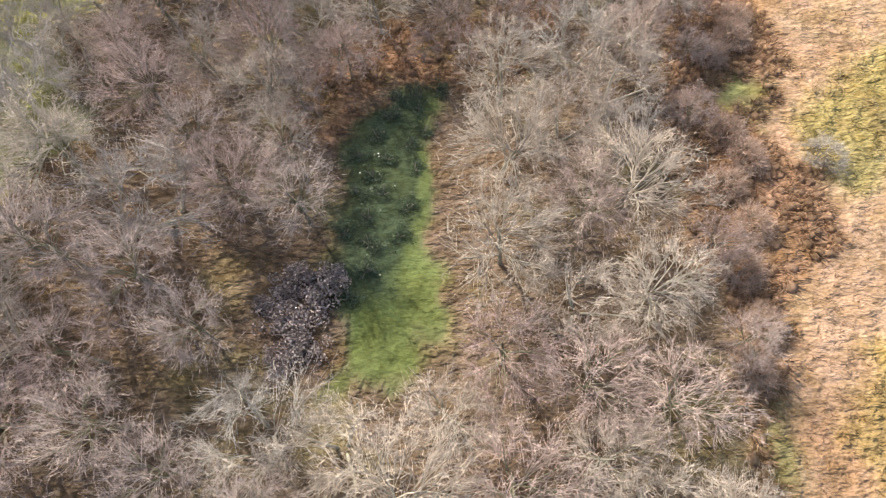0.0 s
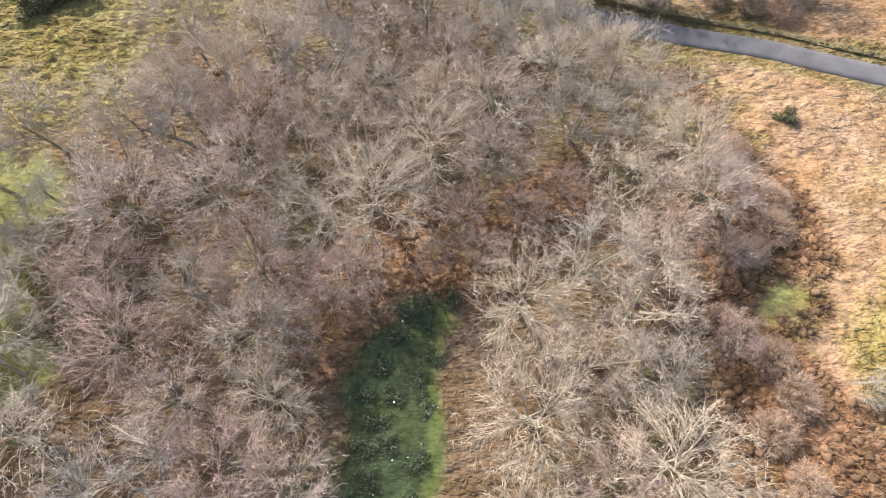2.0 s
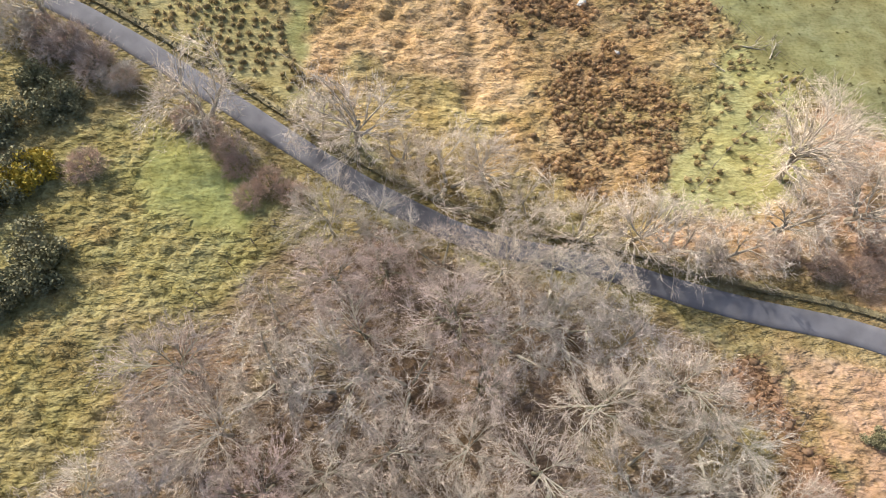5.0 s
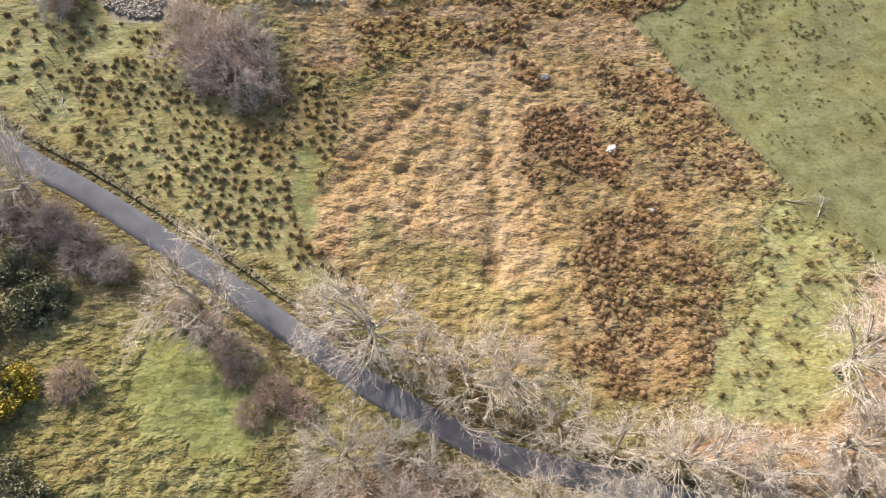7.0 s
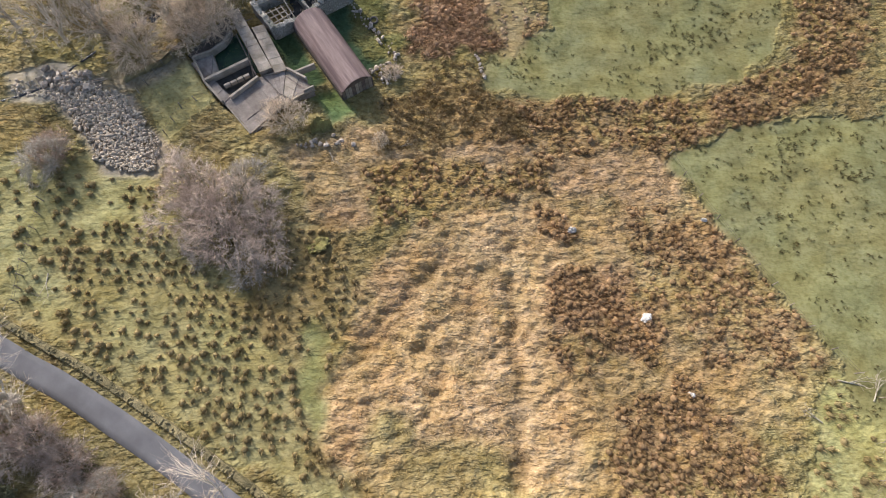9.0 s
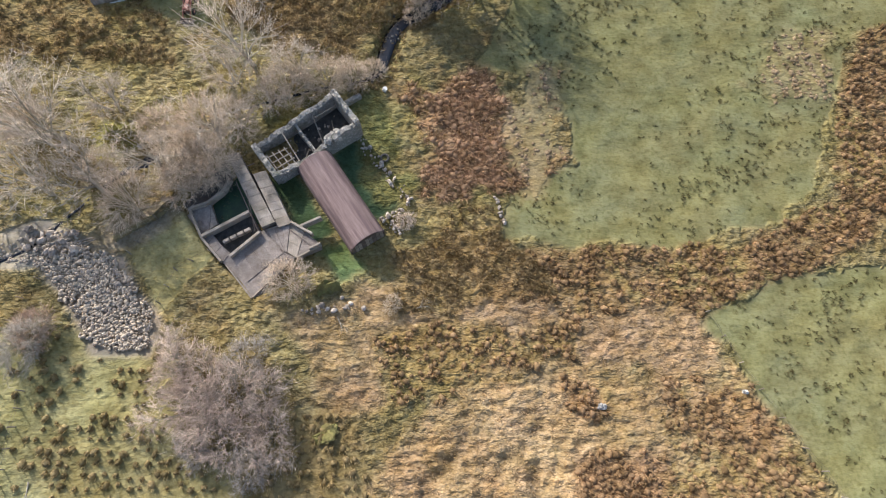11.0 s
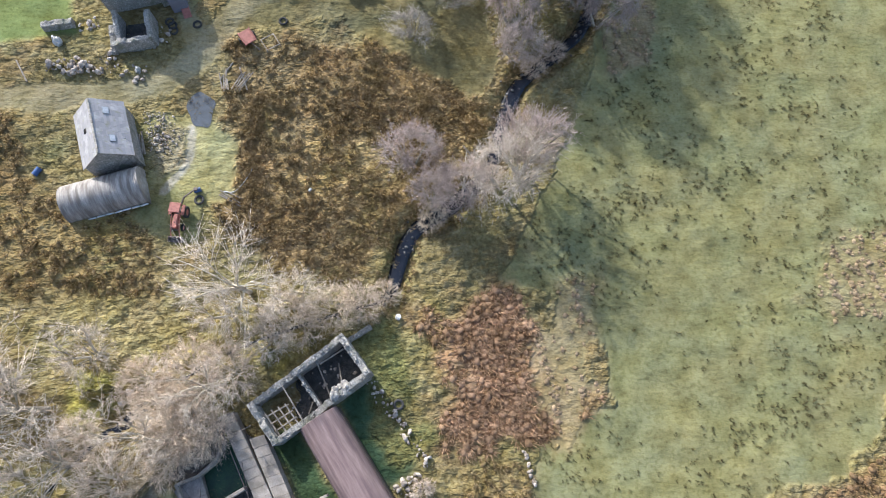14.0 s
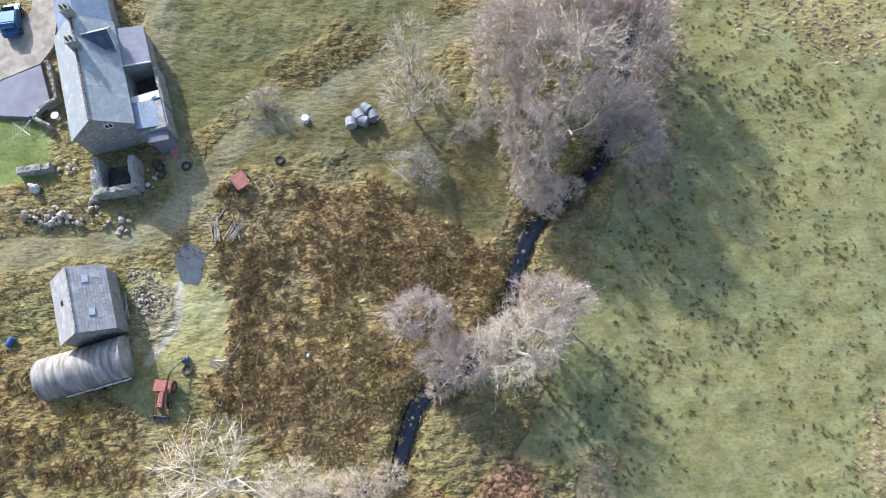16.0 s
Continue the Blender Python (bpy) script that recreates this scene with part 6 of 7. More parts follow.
heap("stones", "scattered stones on the bank by the bush", "stones", -20.3, 113.7, [(erng.normal(-20.6, 1.4), erng.normal(113.4, 0.4)) for _ in range(26)], (0.25, 0.6), erng, 0.2)
heap("tumbled_wall", "line of tumbled stones down the bank", "stones", -15.5, 129, [(-18.7 + 6 * t + erng.normal(0, 0.3), 133.2 - 8 * t + erng.normal(0, 0.3)) for t in erng.uniform(0, 1, 70)], (0.2, 0.55), erng, 0.2)
heap("tumbled_wall", "line of pale stones beside the pasture", "stones", -3, 125, [(-3.3 + 0.7 * t + erng.normal(0, 0.12), 126.4 - 3.2 * t) for t in erng.uniform(0, 1, 34)], (0.2, 0.5), erng, 0.1)
bed = [p for p in STREAM if p[1] > 139]
heap("stream_stones", "wet stones in the stream bed", "stones", -15, 146, [(p[0] + erng.normal(0, 0.6), p[1] + erng.normal(0, 0.6)) for p in bed for _ in range(5)], (0.15, 0.45), erng, 0.3, WET)


def boulder(x, y, size, label, material=STONE, squash=0.6):
    bm = bmesh.new()
    stone(bm, (0, 0, size * squash * 0.4), (size, size * 0.8, size * squash), erng, 3)
    for v in bm.verts:
        v.co += Vector(noise.noise_vector(v.co * 1.7 / size)) * size * 0.25
    me = bpy.data.meshes.new("boulder")
    bm.to_mesh(me)
    bm.free()
    me.materials.append(material)
    ob = new("boulder", me)
    ob.matrix_basis = place(x, y)
    tagged(ob, label, "rock")


for x, y, s in ((12.8, 94.4, 0.6), (6.3, 103.9, 0.5), (20.7, 105.4, 0.4), (16.0, 86.9, 0.4), (-54.2, 169.6, 0.8), (-45.1, 166.5, 0.5), (-44.4, 170.2, 0.4), (-15.9, 139.2, 0.35), (-27.3, 178.5, 0.5), (-25.6, 152.9, 0.3), (-40.6, 131.5, 0.5), (-41.2, 130.6, 0.4)):
    boulder(x, y, s, "pale grey boulder lying in the rough grass", PALESTONE, 0.5)
for x, y, s in ((-43.1, 131.5, 1.4), (-20.6, 115.2, 1.3), (-28.1, 135.0, 1.1), (-24.2, 136.9, 1.0), (-42.6, 130.2, 0.9), (-19.8, 101.4, 1.1)):
    boulder(x, y, s, "low rock mound covered in yellow-green moss", MOSS, 0.26)

# the bank wall along the upper side of the lane, and the fence lines
side = []
rp = np.array(ROAD)
rd = np.gradient(rp, axis=0)
rd /= np.linalg.norm(rd, axis=1)[:, None]
run = [(x - 2.15 * dy, y + 2.15 * dx) for (x, y), (dx, dy) in zip(rp, rd) if -64 < x < 44]
for a in range(0, len(run) - 1, 6):
    seg = run[a:a + 7]
    if len(seg) > 1:
        garden_wall("bank_wall", "low turf-covered bank wall beside the lane", seg, 0.6, 0.42 if seg[0][0] < 6 else 0.8 if seg[0][0] < 18 else 0.3, TURF)


def fence(label, pts, gap=2.4, tall=1.1, wires=2):
    """Leaning timber posts with wires between them."""
    cx, cy = pts[0]
    top = thing("fence", label, "fence", m=place(cx, cy))
    z0 = height(cx, cy)
    run = []
    for a, b in zip(pts, pts[1:]):
        n = max(1, int(math.hypot(b[0] - a[0], b[1] - a[1]) / gap))
        run += [(a[0] + (b[0] - a[0]) * i / n, a[1] + (b[1] - a[1]) * i / n) for i in range(n)]
    run.append(pts[-1])
    tops = []
    for x, y in run:
        bm = bmesh.new()
        p = Vector((x - cx, y - cy, height(x, y) - z0))
        q = p + Vector((erng.uniform(-0.12, 0.12), erng.uniform(-0.12, 0.12), tall))
        rod(bm, p - Vector((0, 0, 0.3)), q, 0.06, 0.05, 6)
        part("post", bm, TIMBER, top)
        tops.append((p, q))
    for k in range(wires):
        f = 0.9 - 0.35 * k
        for (p, q), (r, s) in zip(tops, tops[1:]):
            bm = bmesh.new()
            rod(bm, p.lerp(q, f), r.lerp(s, f), 0.012, 0.012, 3)
            part("wire", bm, STEEL, top)


fence("leaning post and wire fence along the pasture", [(18.2, 113.6), (20.8, 108.3), (25.2, 100.2), (29.1, 93.6), (33.9, 86.6), (36, 84)])
fence("old post and wire fence below the roadside trees", [(34.7, 82.9), (29.7, 77.6), (25.5, 73.6), (21.8, 69.5)])
fence("broken post fence across the rushy field", [(-46.1, 105), (-46.1, 102), (-46, 98.5), (-45.7, 94.7)], 1.2)
fence("post fence beside the heap of rubble", [(-48.5, 113.6), (-46.7, 117.5), (-45.0, 115.4), (-42.0, 110.2)], 1.6)
fence("post fence round the small grass plot", [(-40.0, 118.4), (-38.2, 122.3), (-36.5, 124.6)], 1.3)
fence("old post fence round the small grass plot", [(-32.6, 119.0), (-35.4, 116.8), (-36.4, 113.4), (-37.6, 110.4)], 1.4)
garden_wall("plot_wall", "broken drystone wall beside the stream path", [(-41.8, 119.9), (-39.6, 121.6), (-38.2, 122.6), (-36.5, 124.9)], 0.5, 0.45, TURF)
fence("old post and wire fence between field and wood", [(-25.2, 54.0), (-21.6, 59.9), (-18.4, 64.1)])


# ---- evergreen and gorse bushes ----
def bush_mesh(seed, wide, tall, count, leaf, material, stemmy=0.0):
    """A leafy bush: clumps of small leaves over a few stems."""
    r = np.random.RandomState(seed)
    heads = r.normal(0, 1, (26, 3))
    heads = unit(heads) * r.uniform(0.35, 0.95, (26, 1)) * np.array([wide, wide, tall])
    heads[:, 2] = np.abs(heads[:, 2]) * 0.9 + 0.1
    i = r.randint(0, 26, count)
    c = heads[i] + unit(r.normal(0, 1, (count, 3))) * (r.uniform(0, 1, (count, 1)) ** 0.4) * wide * 0.33
    c[:, 2] = np.maximum(c[:, 2], 0.03)
    d = unit(r.normal(0, 1, (count, 3)) + np.array([0, 0, 0.8]))
    e = unit(np.cross(d, r.normal(0, 1, (count, 3))))
    s = leaf * r.uniform(0.6, 1.4, (count, 1))
    v = np.stack([c - e * s * 0.5, c + d * s * 0.6, c + e * s * 0.5, c - d * s * 0.6], 1).reshape(-1, 3)
    return mesh_of("bush%d" % seed, v, np.arange(count * 4).reshape(-1, 4), material)


FLOWER = twig_material("gorse_flower", (0.42, 0.30, 0.03), (0.30, 0.24, 0.05))
SHINY = twig_material("glossy_leaves", (0.30, 0.24, 0.215), (0.36, 0.29, 0.26))
SHINY.node_tree.nodes["Principled BSDF"].inputs["Roughness"].default_value = 0.22
SHINY.node_tree.nodes["Principled BSDF"].inputs["Specular IOR Level"].default_value = 0.7
GORSES = [bush_mesh(1, 1.4, 1.4, 3600, 0.12, GORSE), bush_mesh(2, 1.4, 1.2, 3600, 0.12, FLOWER)]
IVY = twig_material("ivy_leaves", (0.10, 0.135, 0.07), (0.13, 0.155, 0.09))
IVY.node_tree.nodes["Principled BSDF"].inputs["Roughness"].default_value = 0.2
IVY.node_tree.nodes["Principled BSDF"].inputs["Specular IOR Level"].default_value = 0.8
HOLLY = [bush_mesh(3, 1.7, 0.7, 2600, 0.11, SHINY), bush_mesh(4, 1.9, 0.4, 1500, 0.12, IVY)]


def bush(me, name, label, x, y, s, k, group):
    top = thing(name, label, "bush", group, place(x, y, 71 * k) @ Matrix.Diagonal((s, s, s, 1)))
    child("foliage", me, top)
    bm = bmesh.new()
    for j in range(5):
        rod(bm, (0, 0, -0.2), (erng.uniform(-0.8, 0.8), erng.uniform(-0.8, 0.8), 0.9), 0.06, 0.02, 5)
    part("stem", bm, BARK, top)


for k, (x, y, s, f) in enumerate([(-41.9, 78.3, 1.1, 0), (-39.8, 75.6, 1.3, 0), (-39.5, 67.8, 1.2, 1), (-36.0, 58.6, 1.2, 0), (-37.5, 56.6, 1.0, 0), (-40.3, 68.3, 1.1, 0), (-43.3, 72.8, 1.4, 0), (-36.8, 60.8, 1.3, 0), (-36.7, 57.8, 1.1, 0), (-38.3, 54.9, 0.9, 0), (-38.7, 75.7, 0.9, 0), (-42, 64.5, 1.4, 0), (-41.0, 66.8, 0.9, 1), (30.3, 45.6, 0.75, 0)]):
    bush(GORSES[f], "gorse_bush", "dense gorse bush in yellow flower" if f else "dense dark olive gorse bush on the rough slope", x, y, s * (1.3 if x < 0 else 1.0), k, "gorse bushes")
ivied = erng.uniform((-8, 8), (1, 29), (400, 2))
ivied = [tuple(p) for p in ivied[inside(ivied[:, 0], ivied[:, 1], IVYSHADE) > 0.3]]
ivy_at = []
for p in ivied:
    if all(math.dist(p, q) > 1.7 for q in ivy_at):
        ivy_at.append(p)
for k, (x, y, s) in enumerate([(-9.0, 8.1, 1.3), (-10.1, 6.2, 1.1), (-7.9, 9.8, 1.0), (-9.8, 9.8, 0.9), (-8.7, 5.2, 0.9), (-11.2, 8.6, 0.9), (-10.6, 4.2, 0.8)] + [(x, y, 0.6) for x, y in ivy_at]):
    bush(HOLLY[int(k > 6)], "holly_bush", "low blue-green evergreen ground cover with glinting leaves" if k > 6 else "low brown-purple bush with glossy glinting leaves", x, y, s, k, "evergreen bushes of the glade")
for k, (x, y, s) in enumerate([(25.4, 33.7, 1.1), (26.3, 36.3, 1.0), (22.4, 23.1, 1.0), (23.4, 20.4, 1.0), (21.2, 18, 1.0), (22.3, 14.5, 1.0), (20.5, 11, 1.1), (21.0, 7.0, 0.9), (19.6, 4.0, 1.0), (23.0, 31.6, 1.0), (24.4, 41.5, 0.9), (19.5, 25.6, 1.0), (-35.2, 68.9, 1.0), (-21.0, 66.5, 0.8), (-23.8, 71.6, 0.8), (-25.5, 73.6, 0.8), (-28.0, 74.9, 0.8), (-22.5, 69.8, 0.8), (-19.5, 68.2, 0.9), (-17.2, 67.2, 0.8), (31, 60.5, 0.9), (34, 59.6, 1.0), (27.5, 62, 0.9), (36, 62, 1.0), (-37.5, 81.0, 1.1), (-40.2, 82.8, 1.2), (-43, 84, 1.2), (-34.5, 79.2, 0.9), (-46.5, 110.4, 1.2), (-36.2, 130.8, 1.0)]):
    tree(BRIAR, "bramble_thicket", "low thicket of bare red-brown briars", "bush", x, y, s * (1.15 if y < 40 else 1.25), 71 * k, "bramble thickets")


# ---- the tractor and the things lying about the farm ----
def wheel(parent, x, y, r, wide):
    w = child("wheel", None, parent)
    w.matrix_basis = pose(x, y, r)
    bm = bmesh.new()
    ring = 24
    prof = [(r * 0.62, -wide / 2), (r * 0.93, -wide / 2), (r, -wide * 0.32), (r, wide * 0.32), (r * 0.93, wide / 2), (r * 0.62, wide / 2)]
    rows = [[bm.verts.new((o, math.cos(a) * q, math.sin(a) * q)) for q, o in prof] for a in [2 * math.pi * i / ring for i in range(ring)]]
    for i in range(ring):
        for j in range(6):
            bm.faces.new((rows[i][j], rows[(i + 1) % ring][j], rows[(i + 1) % ring][(j + 1) % 6], rows[i][(j + 1) % 6]))
    for i in range(ring):
        a = 2 * math.pi * i / ring
        box(bm, (wide * 0.95, 0.05, 0.05), Matrix.Translation((0, math.cos(a) * r, math.sin(a) * r)) @ Matrix.Rotation(a, 4, "X"))
    bmesh.ops.recalc_face_normals(bm, faces=bm.faces)
    part("tyre", bm, RUBBER, w)
    bm = bmesh.new()
    rod(bm, (-wide * 0.3, 0, 0), (wide * 0.3, 0, 0), r * 0.63, None, 18)
    part("rim", bm, RED, w)


tractor = thing("tractor", "old faded red farm tractor with front loader", "tractor", m=place(-38.5, 148.9, -4.0) @ Matrix.Diagonal((0.86, 0.86, 0.86, 1)))
bm = bmesh.new()
box(bm, (0.62, 1.75, 0.62), Matrix.Translation((0, -0.35, 1.1)), 0.08)
part("bonnet", bm, RED, tractor)
bm = bmesh.new()
box(bm, (0.45, 2.9, 0.45), Matrix.Translation((0, 0.1, 0.72)), 0.04)
part("chassis", bm, STEEL, tractor)
bm = bmesh.new()
box(bm, (1.35, 1.25, 0.10), Matrix.Translation((0, 1.05, 2.15)), 0.06)
part("cab_roof", bm, RED, tractor)
for x in (-0.6, 0.6):
    for y in (0.5, 1.6):
        bm = bmesh.new()
        beam(bm, (x, y, 1.0), (x * 0.95, y, 2.12), 0.06, 0.06)
        part("cab_post", bm, RED, tractor)
    bm = bmesh.new()
    box(bm, (0.42, 1.3, 0.08), Matrix.Translation((x * 1.2, 1.05, 1.42)), 0.03)
    part("mudguard", bm, RED, tractor)
    wheel(tractor, x * 1.32, 1.05, 0.68, 0.36)
    wheel(tractor, x * 1.1, -0.85, 0.4, 0.24)
    bm = bmesh.new()
    beam(bm, (x * 0.85, 0.25, 1.45), (x * 0.85, -1.3, 1.0), 0.10, 0.14)
    beam(bm, (x * 0.85, -1.3, 1.0), (x * 0.85, -2.05, 0.45), 0.10, 0.14)
    part("loader_arm", bm, RED, tractor)
bm = bmesh.new()
box(bm, (1.7, 0.10, 0.5), Matrix.Translation((0, -2.1, 0.35)), 0.02)
box(bm, (1.7, 0.55, 0.07), Matrix.Translation((0, -2.38, 0.12)), 0.02)
for x in (-0.82, 0.82):
    box(bm, (0.06, 0.5, 0.42), Matrix.Translation((x, -2.35, 0.3)), 0.01)
part("bucket", bm, STEEL, tractor)
bm = bmesh.new()
box(bm, (0.5, 0.45, 0.12), Matrix.Translation((0, 1.1, 1.2)), 0.04)
part("seat", bm, RUBBER, tractor)
bm = bmesh.new()
rod(bm, (0.22, -0.7, 1.4), (0.22, -0.7, 2.1), 0.04, 0.04, 8)
part("exhaust", bm, STEEL, tractor)
bm = bmesh.new()
beam(bm, (0.1, 1.7, 0.9), (0.5, 2.7, 1.4), 0.16, 0.2)
beam(bm, (0.5, 2.7, 1.4), (1.1, 4.0, 0.5), 0.13, 0.16)
box(bm, (0.5, 0.4, 0.35), Matrix.Translation((1.2, 4.2, 0.3)), 0.04)
part("rear_digger", bm, STEEL, tractor)


def simple(name, label, category, x, y, turn, pieces, group=""):
    """A small thing from named parts: (name, material, function that shapes it)."""
    top = thing(name, label, category, group, place(x, y, turn))
    for nm, mat, shape in pieces:
        bm = bmesh.new()
        shape(bm)
        part(nm, bm, mat, top)
    return top


def tyre_shape(bm, z=0.1, r=0.42):
    ring, tube = 20, 8
    rows = [[bm.verts.new(((r + 0.13 * math.cos(b)) * math.cos(a), (r + 0.13 * math.cos(b)) * math.sin(a), z + 0.11 * math.sin(b))) for b in [2 * math.pi * j / tube for j in range(tube)]] for a in [2 * math.pi * i / ring for i in range(ring)]]
    for i in range(ring):
        for j in range(tube):
            bm.faces.new((rows[i][j], rows[(i + 1) % ring][j], rows[(i + 1) % ring][(j + 1) % tube], rows[i][(j + 1) % tube]))


for x, y in ((-36.9, 151.4), (-42.0, 172.3), (-41.8, 171.6), (-39.3, 172.6), (-42.4, 172.8), (-29.8, 173.7), (-15.6, 130.6)):
    simple("old_tyre", "old black tyre lying on the grass", "tyre", x, y, 0, [("tyre", RUBBER, tyre_shape)], "old tyres")
for k, (x, y, r) in enumerate(((-22.3, 178.2, 10), (-21.55, 179.15, 30), (-20.8, 180.0, 50), (-19.95, 179.2, 20), (-21.0, 178.5, 70))):
    simple("wrapped_bale", "round silage bale in grey plastic wrap", "bale", x, y, r, [("bale", BALEWRAP, lambda b: (bmesh.ops.create_cone(b, cap_ends=True, segments=20, radius1=0.62, radius2=0.62, depth=1.15, matrix=pose(0, 0, 0.6, 90)), bmesh.ops.bevel(b, geom=[e for e in b.edges if len(e.link_faces) == 2 and e.calc_face_angle(0) > 1], offset=0.12, segments=2, affect="EDGES")))], "wrapped bales")


def trailer_body(bm):
    box(bm, (1.5, 1.7, 0.12), Matrix.Translation((0, 0, 0.75)) @ Matrix.Rotation(0.12, 4, "X"), 0.03)
    for x in (-0.72, 0.72):
        box(bm, (0.06, 1.7, 0.4), Matrix.Translation((x, 0, 0.9)), 0.02)


simple("farm_implement", "faded red farm implement on steel wheels", "machine", -33.45, 170.9, 35, [("body", RED, trailer_body), ("drawbar", STEEL, lambda b: beam(b, (0, -0.8, 0.6), (0.4, -2.0, 0.3), 0.1, 0.1)), ("axle", STEEL, lambda b: rod(b, (-0.9, 0.2, 0.4), (0.9, 0.2, 0.4), 0.06)), ("wheel", RUBBER, lambda b: rod(b, (-0.98, 0.2, 0.4), (-0.82, 0.2, 0.4), 0.4, None, 16)), ("wheel", RUBBER, lambda b: rod(b, (0.82, 0.2, 0.4), (0.98, 0.2, 0.4), 0.4, None, 16))])


def pen(bm):
    for a, b in (((-0.8, -0.8), (0.8, -0.8)), ((0.8, -0.8), (0.8, 0.8)), ((0.8, 0.8), (-0.8, 0.8)), ((-0.8, 0.8), (-0.8, -0.8))):
        beam(bm, (*a, 0.35), (*b, 0.35), 0.09, 0.09)
        beam(bm, (*a, -0.1), (*a, 0.4), 0.09, 0.09)


simple("timber_pen", "small square timber frame in the rushes", "frame", -31.0, 170.7, 32, [("frame", TIMBER, pen)])
simple("scrap_sheet", "red rusty sheet leaning by the lean-to", "scrap", -40.6, 174.0, 20, [("sheet", RED, lambda b: box(b, (0.9, 1.3, 0.06), Matrix.Translation((0, 0, 0.3)) @ Matrix.Rotation(0.4, 4, "X"), 0.01))])
simple("plastic_drum", "blue plastic drum lying in the grass", "drum", -53.4, 153.9, 60, [("drum", BLUEPLASTIC, lambda b: rod(b, (-0.45, 0, 0.3), (0.45, 0, 0.3), 0.3, None, 16))])
simple("plastic_drum", "blue plastic drum among machine parts", "drum", -37.1, 152.4, 20, [("drum", BLUEPLASTIC, lambda b: rod(b, (-0.35, 0, 0.25), (0.35, 0, 0.25), 0.25, None, 16))])
simple("feed_tub", "round white tub standing on the grass", "tub", -27.3, 178.6, 0, [("tub", WHITE, lambda b: rod(b, (0, 0, -0.05), (0, 0, 0.45), 0.3, 0.36, 18)), ("rim", WHITE, lambda b: rod(b, (0, 0, 0.43), (0, 0, 0.48), 0.39, 0.39, 18))])
simple("feed_tub", "small white tub beside the ruin", "tub", -15.8, 139.3, 0, [("tub", WHITE, lambda b: rod(b, (0, 0, -0.05), (0, 0, 0.32), 0.22, 0.27, 16))])
for x, y, n, turn in ((-43.9, 157.4, 9, 105), (-33.5, 152.0, 4, -30), (-33.9, 165.8, 5, 60), (-44.9, 119.8, 3, 20), (-36.0, 165.6, 4, 100)):
    simple("timber_pile", "loose pile of old grey timbers", "timber", x, y, turn, [("plank", TIMBER, lambda b, k=k: beam(b, (-1.3 + 0.2 * math.sin(k * 9), 0.22 * (k - 3), 0.12 + 0.05 * (k % 3)), (1.2 + 0.3 * math.cos(k * 7), 0.2 * (k - 3) + 0.25 * math.sin(k * 5), 0.14 + 0.06 * (k % 2)), 0.14, 0.06)) for k in range(n)])


def car_body(bm):
    prof = [(-2.05, 0.35), (-2.05, 0.85), (-1.2, 0.95), (-0.55, 1.45), (0.9, 1.48), (1.75, 1.0), (2.05, 0.9), (2.05, 0.35)]
    f = [bm.verts.new((-0.85, y, z)) for y, z in prof]
    g = [bm.verts.new((0.85, y, z)) for y, z in prof]
    bm.faces.new(f)
    bm.faces.new(g[::-1])
    for i in range(8):
        bm.faces.new((f[i], g[i], g[(i + 1) % 8], f[(i + 1) % 8]))
    bmesh.ops.recalc_face_normals(bm, faces=bm.faces)
    bmesh.ops.bevel(bm, geom=list(bm.edges), offset=0.09, segments=2, affect="EDGES")


car = simple("car", "blue hatchback parked on the farm yard", "car", -59.5, 188.9, 190, [("body", BLUEPAINT, car_body), ("windscreen", GLASS, lambda b: box(b, (1.35, 0.75, 0.03), pose(0, -0.88, 1.22, -37.0))), ("rear_window", GLASS, lambda b: box(b, (1.3, 0.8, 0.03), pose(0, 1.35, 1.27, 29.5)))])
car.matrix_basis = pose(-59.5, 188.9, height(-57, 183) + 0.42, 0, 0, 190)
for x in (-0.82, 0.82):
    for y in (-1.3, 1.3):
        wheel(car, x, y, 0.32, 0.2)

# fallen boughs, a puddle and a bare mound of stones
LOG = tree_kind(13, 3.2, 1.4, 1, 5, 4, 3, 60, PALEBARK, PALETWIG, 0.07, 0.3, 0.1, 0.012)
for k, (x, y, s) in enumerate([(-43.8, 97.2, 1.0), (30.8, 88.2, 1.1), (33.4, 86.6, 1.0), (27.5, 84.5, 0.8), (34.2, 83.6, 1.0), (-19.5, 112.3, 0.7), (-12.0, 113.5, 0.7), (-22.5, 98.2, 0.6)]):
    top = thing("fallen_bough", "fallen pale bare bough lying on the grass", "branch", "fallen boughs", place(x, y, 77 * k, 0.15) @ Matrix.Rotation(radians(84), 4, "X") @ Matrix.Diagonal((s, s, s, 1)))
    for nm, me in zip(("stem", "branching"), LOG):
        child(nm, me, top)
puddle = bmesh.new()
bmesh.ops.create_circle(puddle, cap_ends=True, segments=28, radius=1.0)
for v in puddle.verts:
    a = math.atan2(v.co.y, v.co.x)
    v.co.x *= 1.45 + 0.2 * math.sin(3 * a) + 0.08 * math.sin(7 * a)
    v.co.y *= 2.35 + 0.3 * math.cos(2 * a + 1) + 0.15 * math.sin(5 * a)
me = bpy.data.meshes.new("puddle")
puddle.to_mesh(me)
puddle.free()
pm = plain("muddy_water", (0.10, 0.11, 0.125), (0.075, 0.08, 0.085), 1.2, 9, 0.15, bump=0.05, vary=0.0)
me.materials.append(pm)
ob = new("puddle", me)
ob.matrix_basis = pose(-37.9, 162.0, float(land_z(-37.9, 162.0)) - 0.09, 0, 0, 8)
tagged(ob, "grey-blue muddy puddle on the farm track", "puddle", kind="structure")
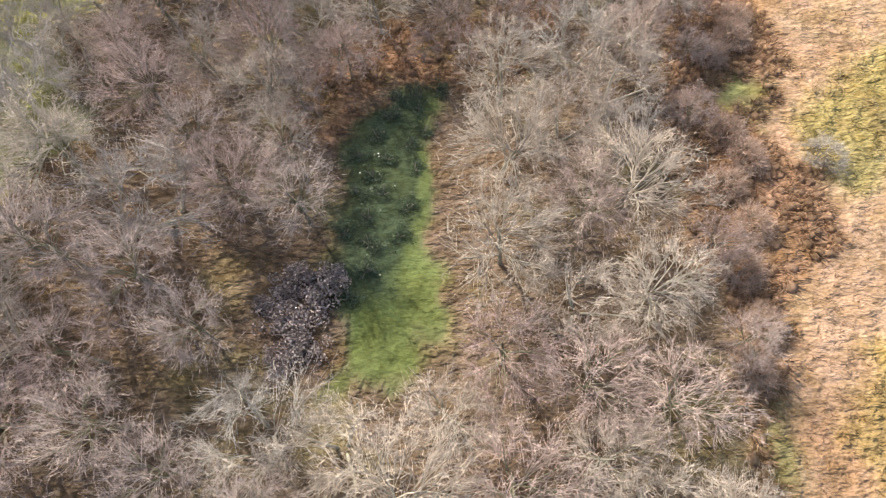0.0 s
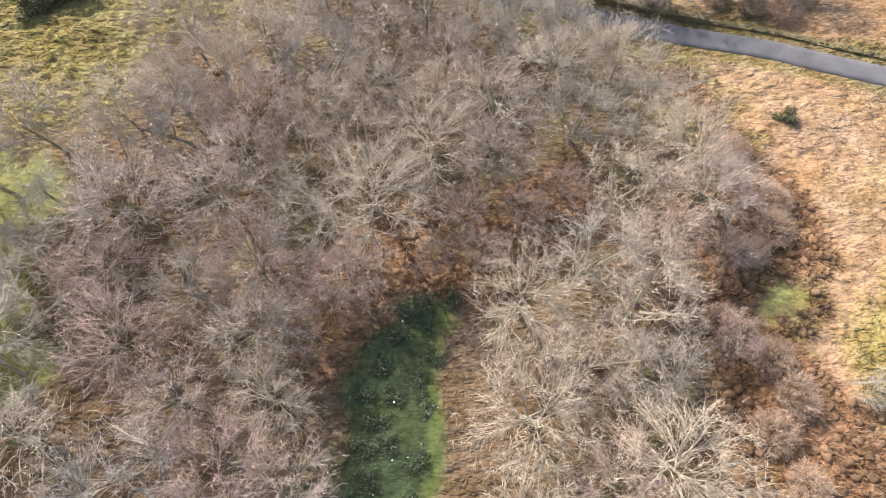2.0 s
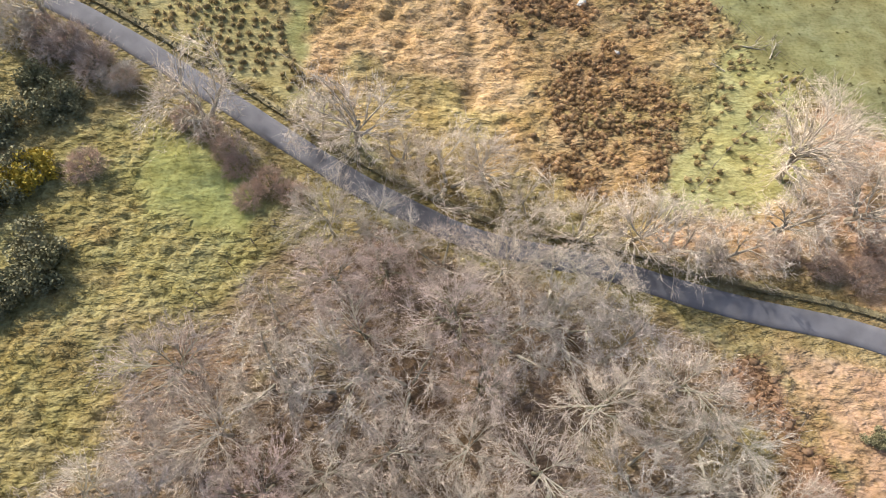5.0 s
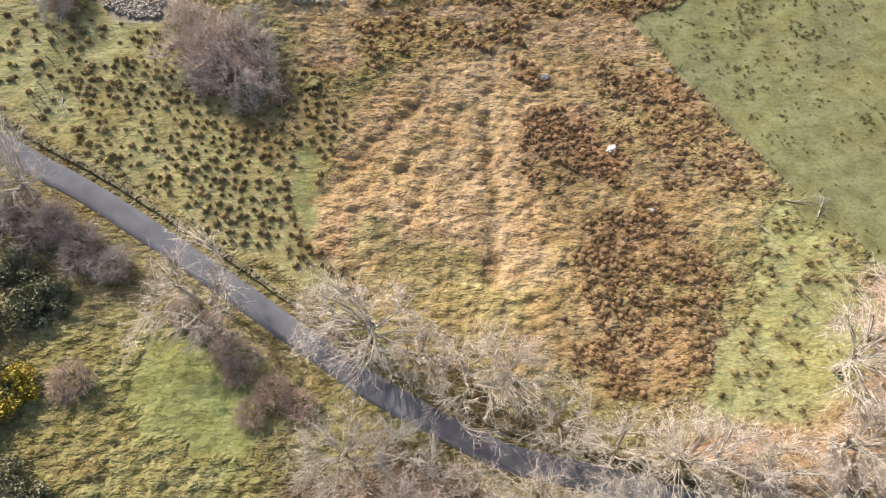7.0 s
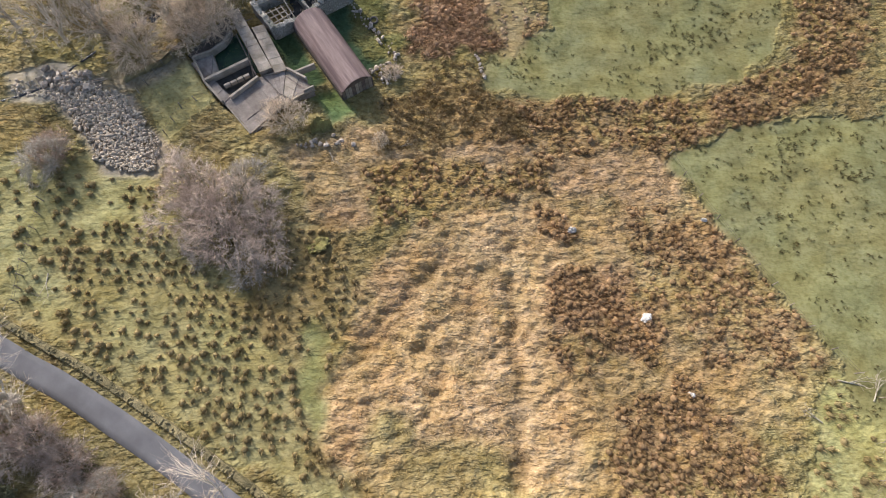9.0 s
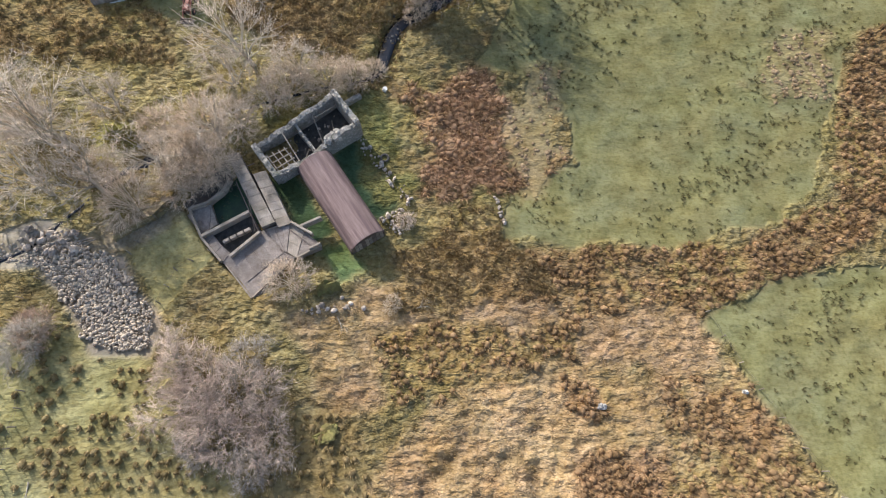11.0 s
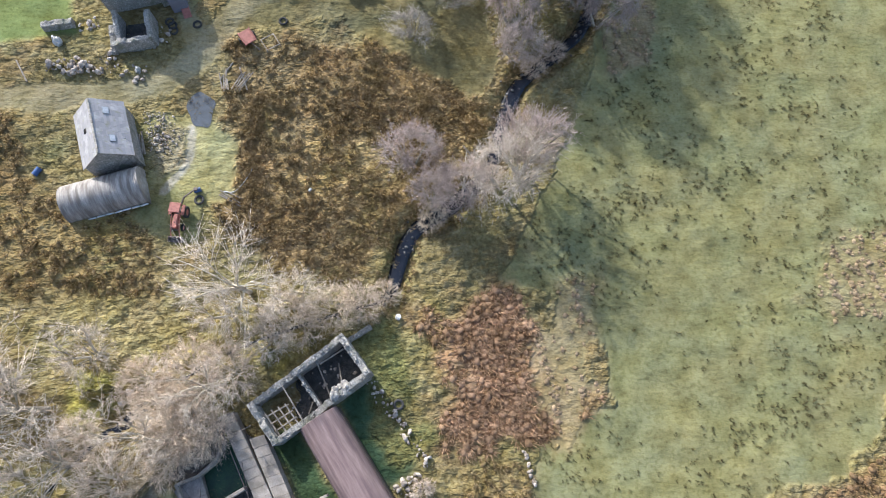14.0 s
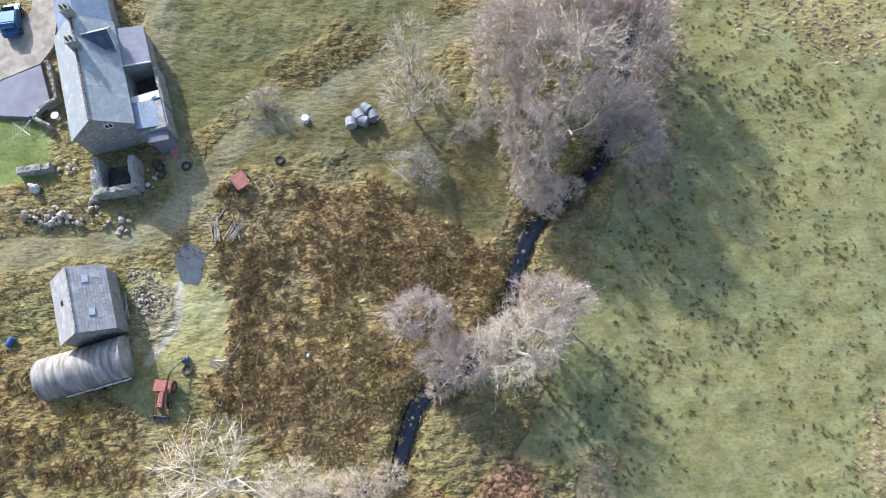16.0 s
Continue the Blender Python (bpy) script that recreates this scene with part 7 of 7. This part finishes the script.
heap("stone_scatter", "low mound of pale stones in the grass by the barn", "stones", -41, 158.5, [(erng.normal(-41.2, 0.9), erng.normal(158.4, 1.4)) for _ in range(80)], (0.15, 0.4), erng, 0.1)
gravel("stone_spill", "pale broken stones spilled over a grassy mound", [(-43.8, 161.4), (-41.9, 161.4), (-40.2, 158.6), (-40.6, 156.4), (-42.6, 157.2), (-43.4, 159.4)], 220, (0.1, 0.28), 0.05, twig_material("pale_spill", (0.38, 0.33, 0.24), (0.32, 0.275, 0.20)))


def run_of(pts, r):
    """A pipe or pole bent along points on the ground, about its first point."""
    x0, y0 = pts[0]
    z0 = height(x0, y0)
    def shape(bm):
        at = [Vector((x - x0, y - y0, height(x, y) - z0 + r + 0.05)) for x, y in pts]
        for a, b in zip(at, at[1:]):
            rod(bm, a, b, r, r * 0.9, 6)
    return shape


def dryer_arms(bm):
    for a in range(4):
        q = radians(45 + 90 * a)
        rod(bm, (0, 0, 1.75), (1.3 * math.cos(q), 1.3 * math.sin(q), 1.95), 0.03, 0.025, 6)


def dryer_lines(bm):
    for r in (0.6, 0.9, 1.2):
        at = [Vector((r * math.cos(radians(45 + 90 * a)), r * math.sin(radians(45 + 90 * a)), 1.75 + 0.2 * r / 1.3)) for a in range(5)]
        for a, b in zip(at, at[1:]):
            rod(bm, a, b, 0.01, 0.01, 3)


simple("clothes_dryer", "white rotary clothes dryer standing on the lawn", "dryer", -55.4, 175.4, 10, [("post", WHITE, lambda b: rod(b, (0, 0, -0.1), (0, 0, 1.9), 0.035, 0.03, 8)), ("arms", WHITE, dryer_arms), ("line", WHITE, dryer_lines)])
simple("garden_table", "round white garden table on the patio", "table", -53.2, 177.7, 0, [("tabletop", WHITE, lambda b: rod(b, (0, 0, 0.70), (0, 0, 0.74), 0.42, None, 20)), ("leg", WHITE, lambda b: rod(b, (0, 0, 0.05), (0, 0, 0.70), 0.05, None, 10)), ("foot", WHITE, lambda b: rod(b, (0, 0, 0.0), (0, 0, 0.06), 0.26, 0.2, 14))])
simple("planter", "red plastic planter in the corner of the garden wall", "planter", -54.4, 178.1, 20, [("tub", RED, lambda b: rod(b, (0, 0, 0.0), (0, 0, 0.4), 0.3, 0.4, 14)), ("soil", RUBBLEFLOOR, lambda b: rod(b, (0, 0, 0.36), (0, 0, 0.41), 0.36, None, 14))])
simple("water_pipe", "bent length of pale plastic water pipe on the grass", "pipe", -31.7, 155.3, 0, [("pipe", WHITE, run_of(curve_points([(-31.7, 155.3), (-32.0, 154.4), (-32.6, 153.3), (-33.4, 152.4), (-34.5, 152.4)], 0.3), 0.05))])
for pts in ([(-58.1, 167.1), (-56.5, 164.5)], [(-35.0, 168.0), (-36.1, 165.8)], [(-34.2, 167.4), (-33.1, 164.6)]):
    simple("pole", "weathered wooden pole lying on the ground", "pole", pts[0][0], pts[0][1], 0, [("shaft", TIMBER, run_of(pts, 0.09))], "poles lying about the farm")
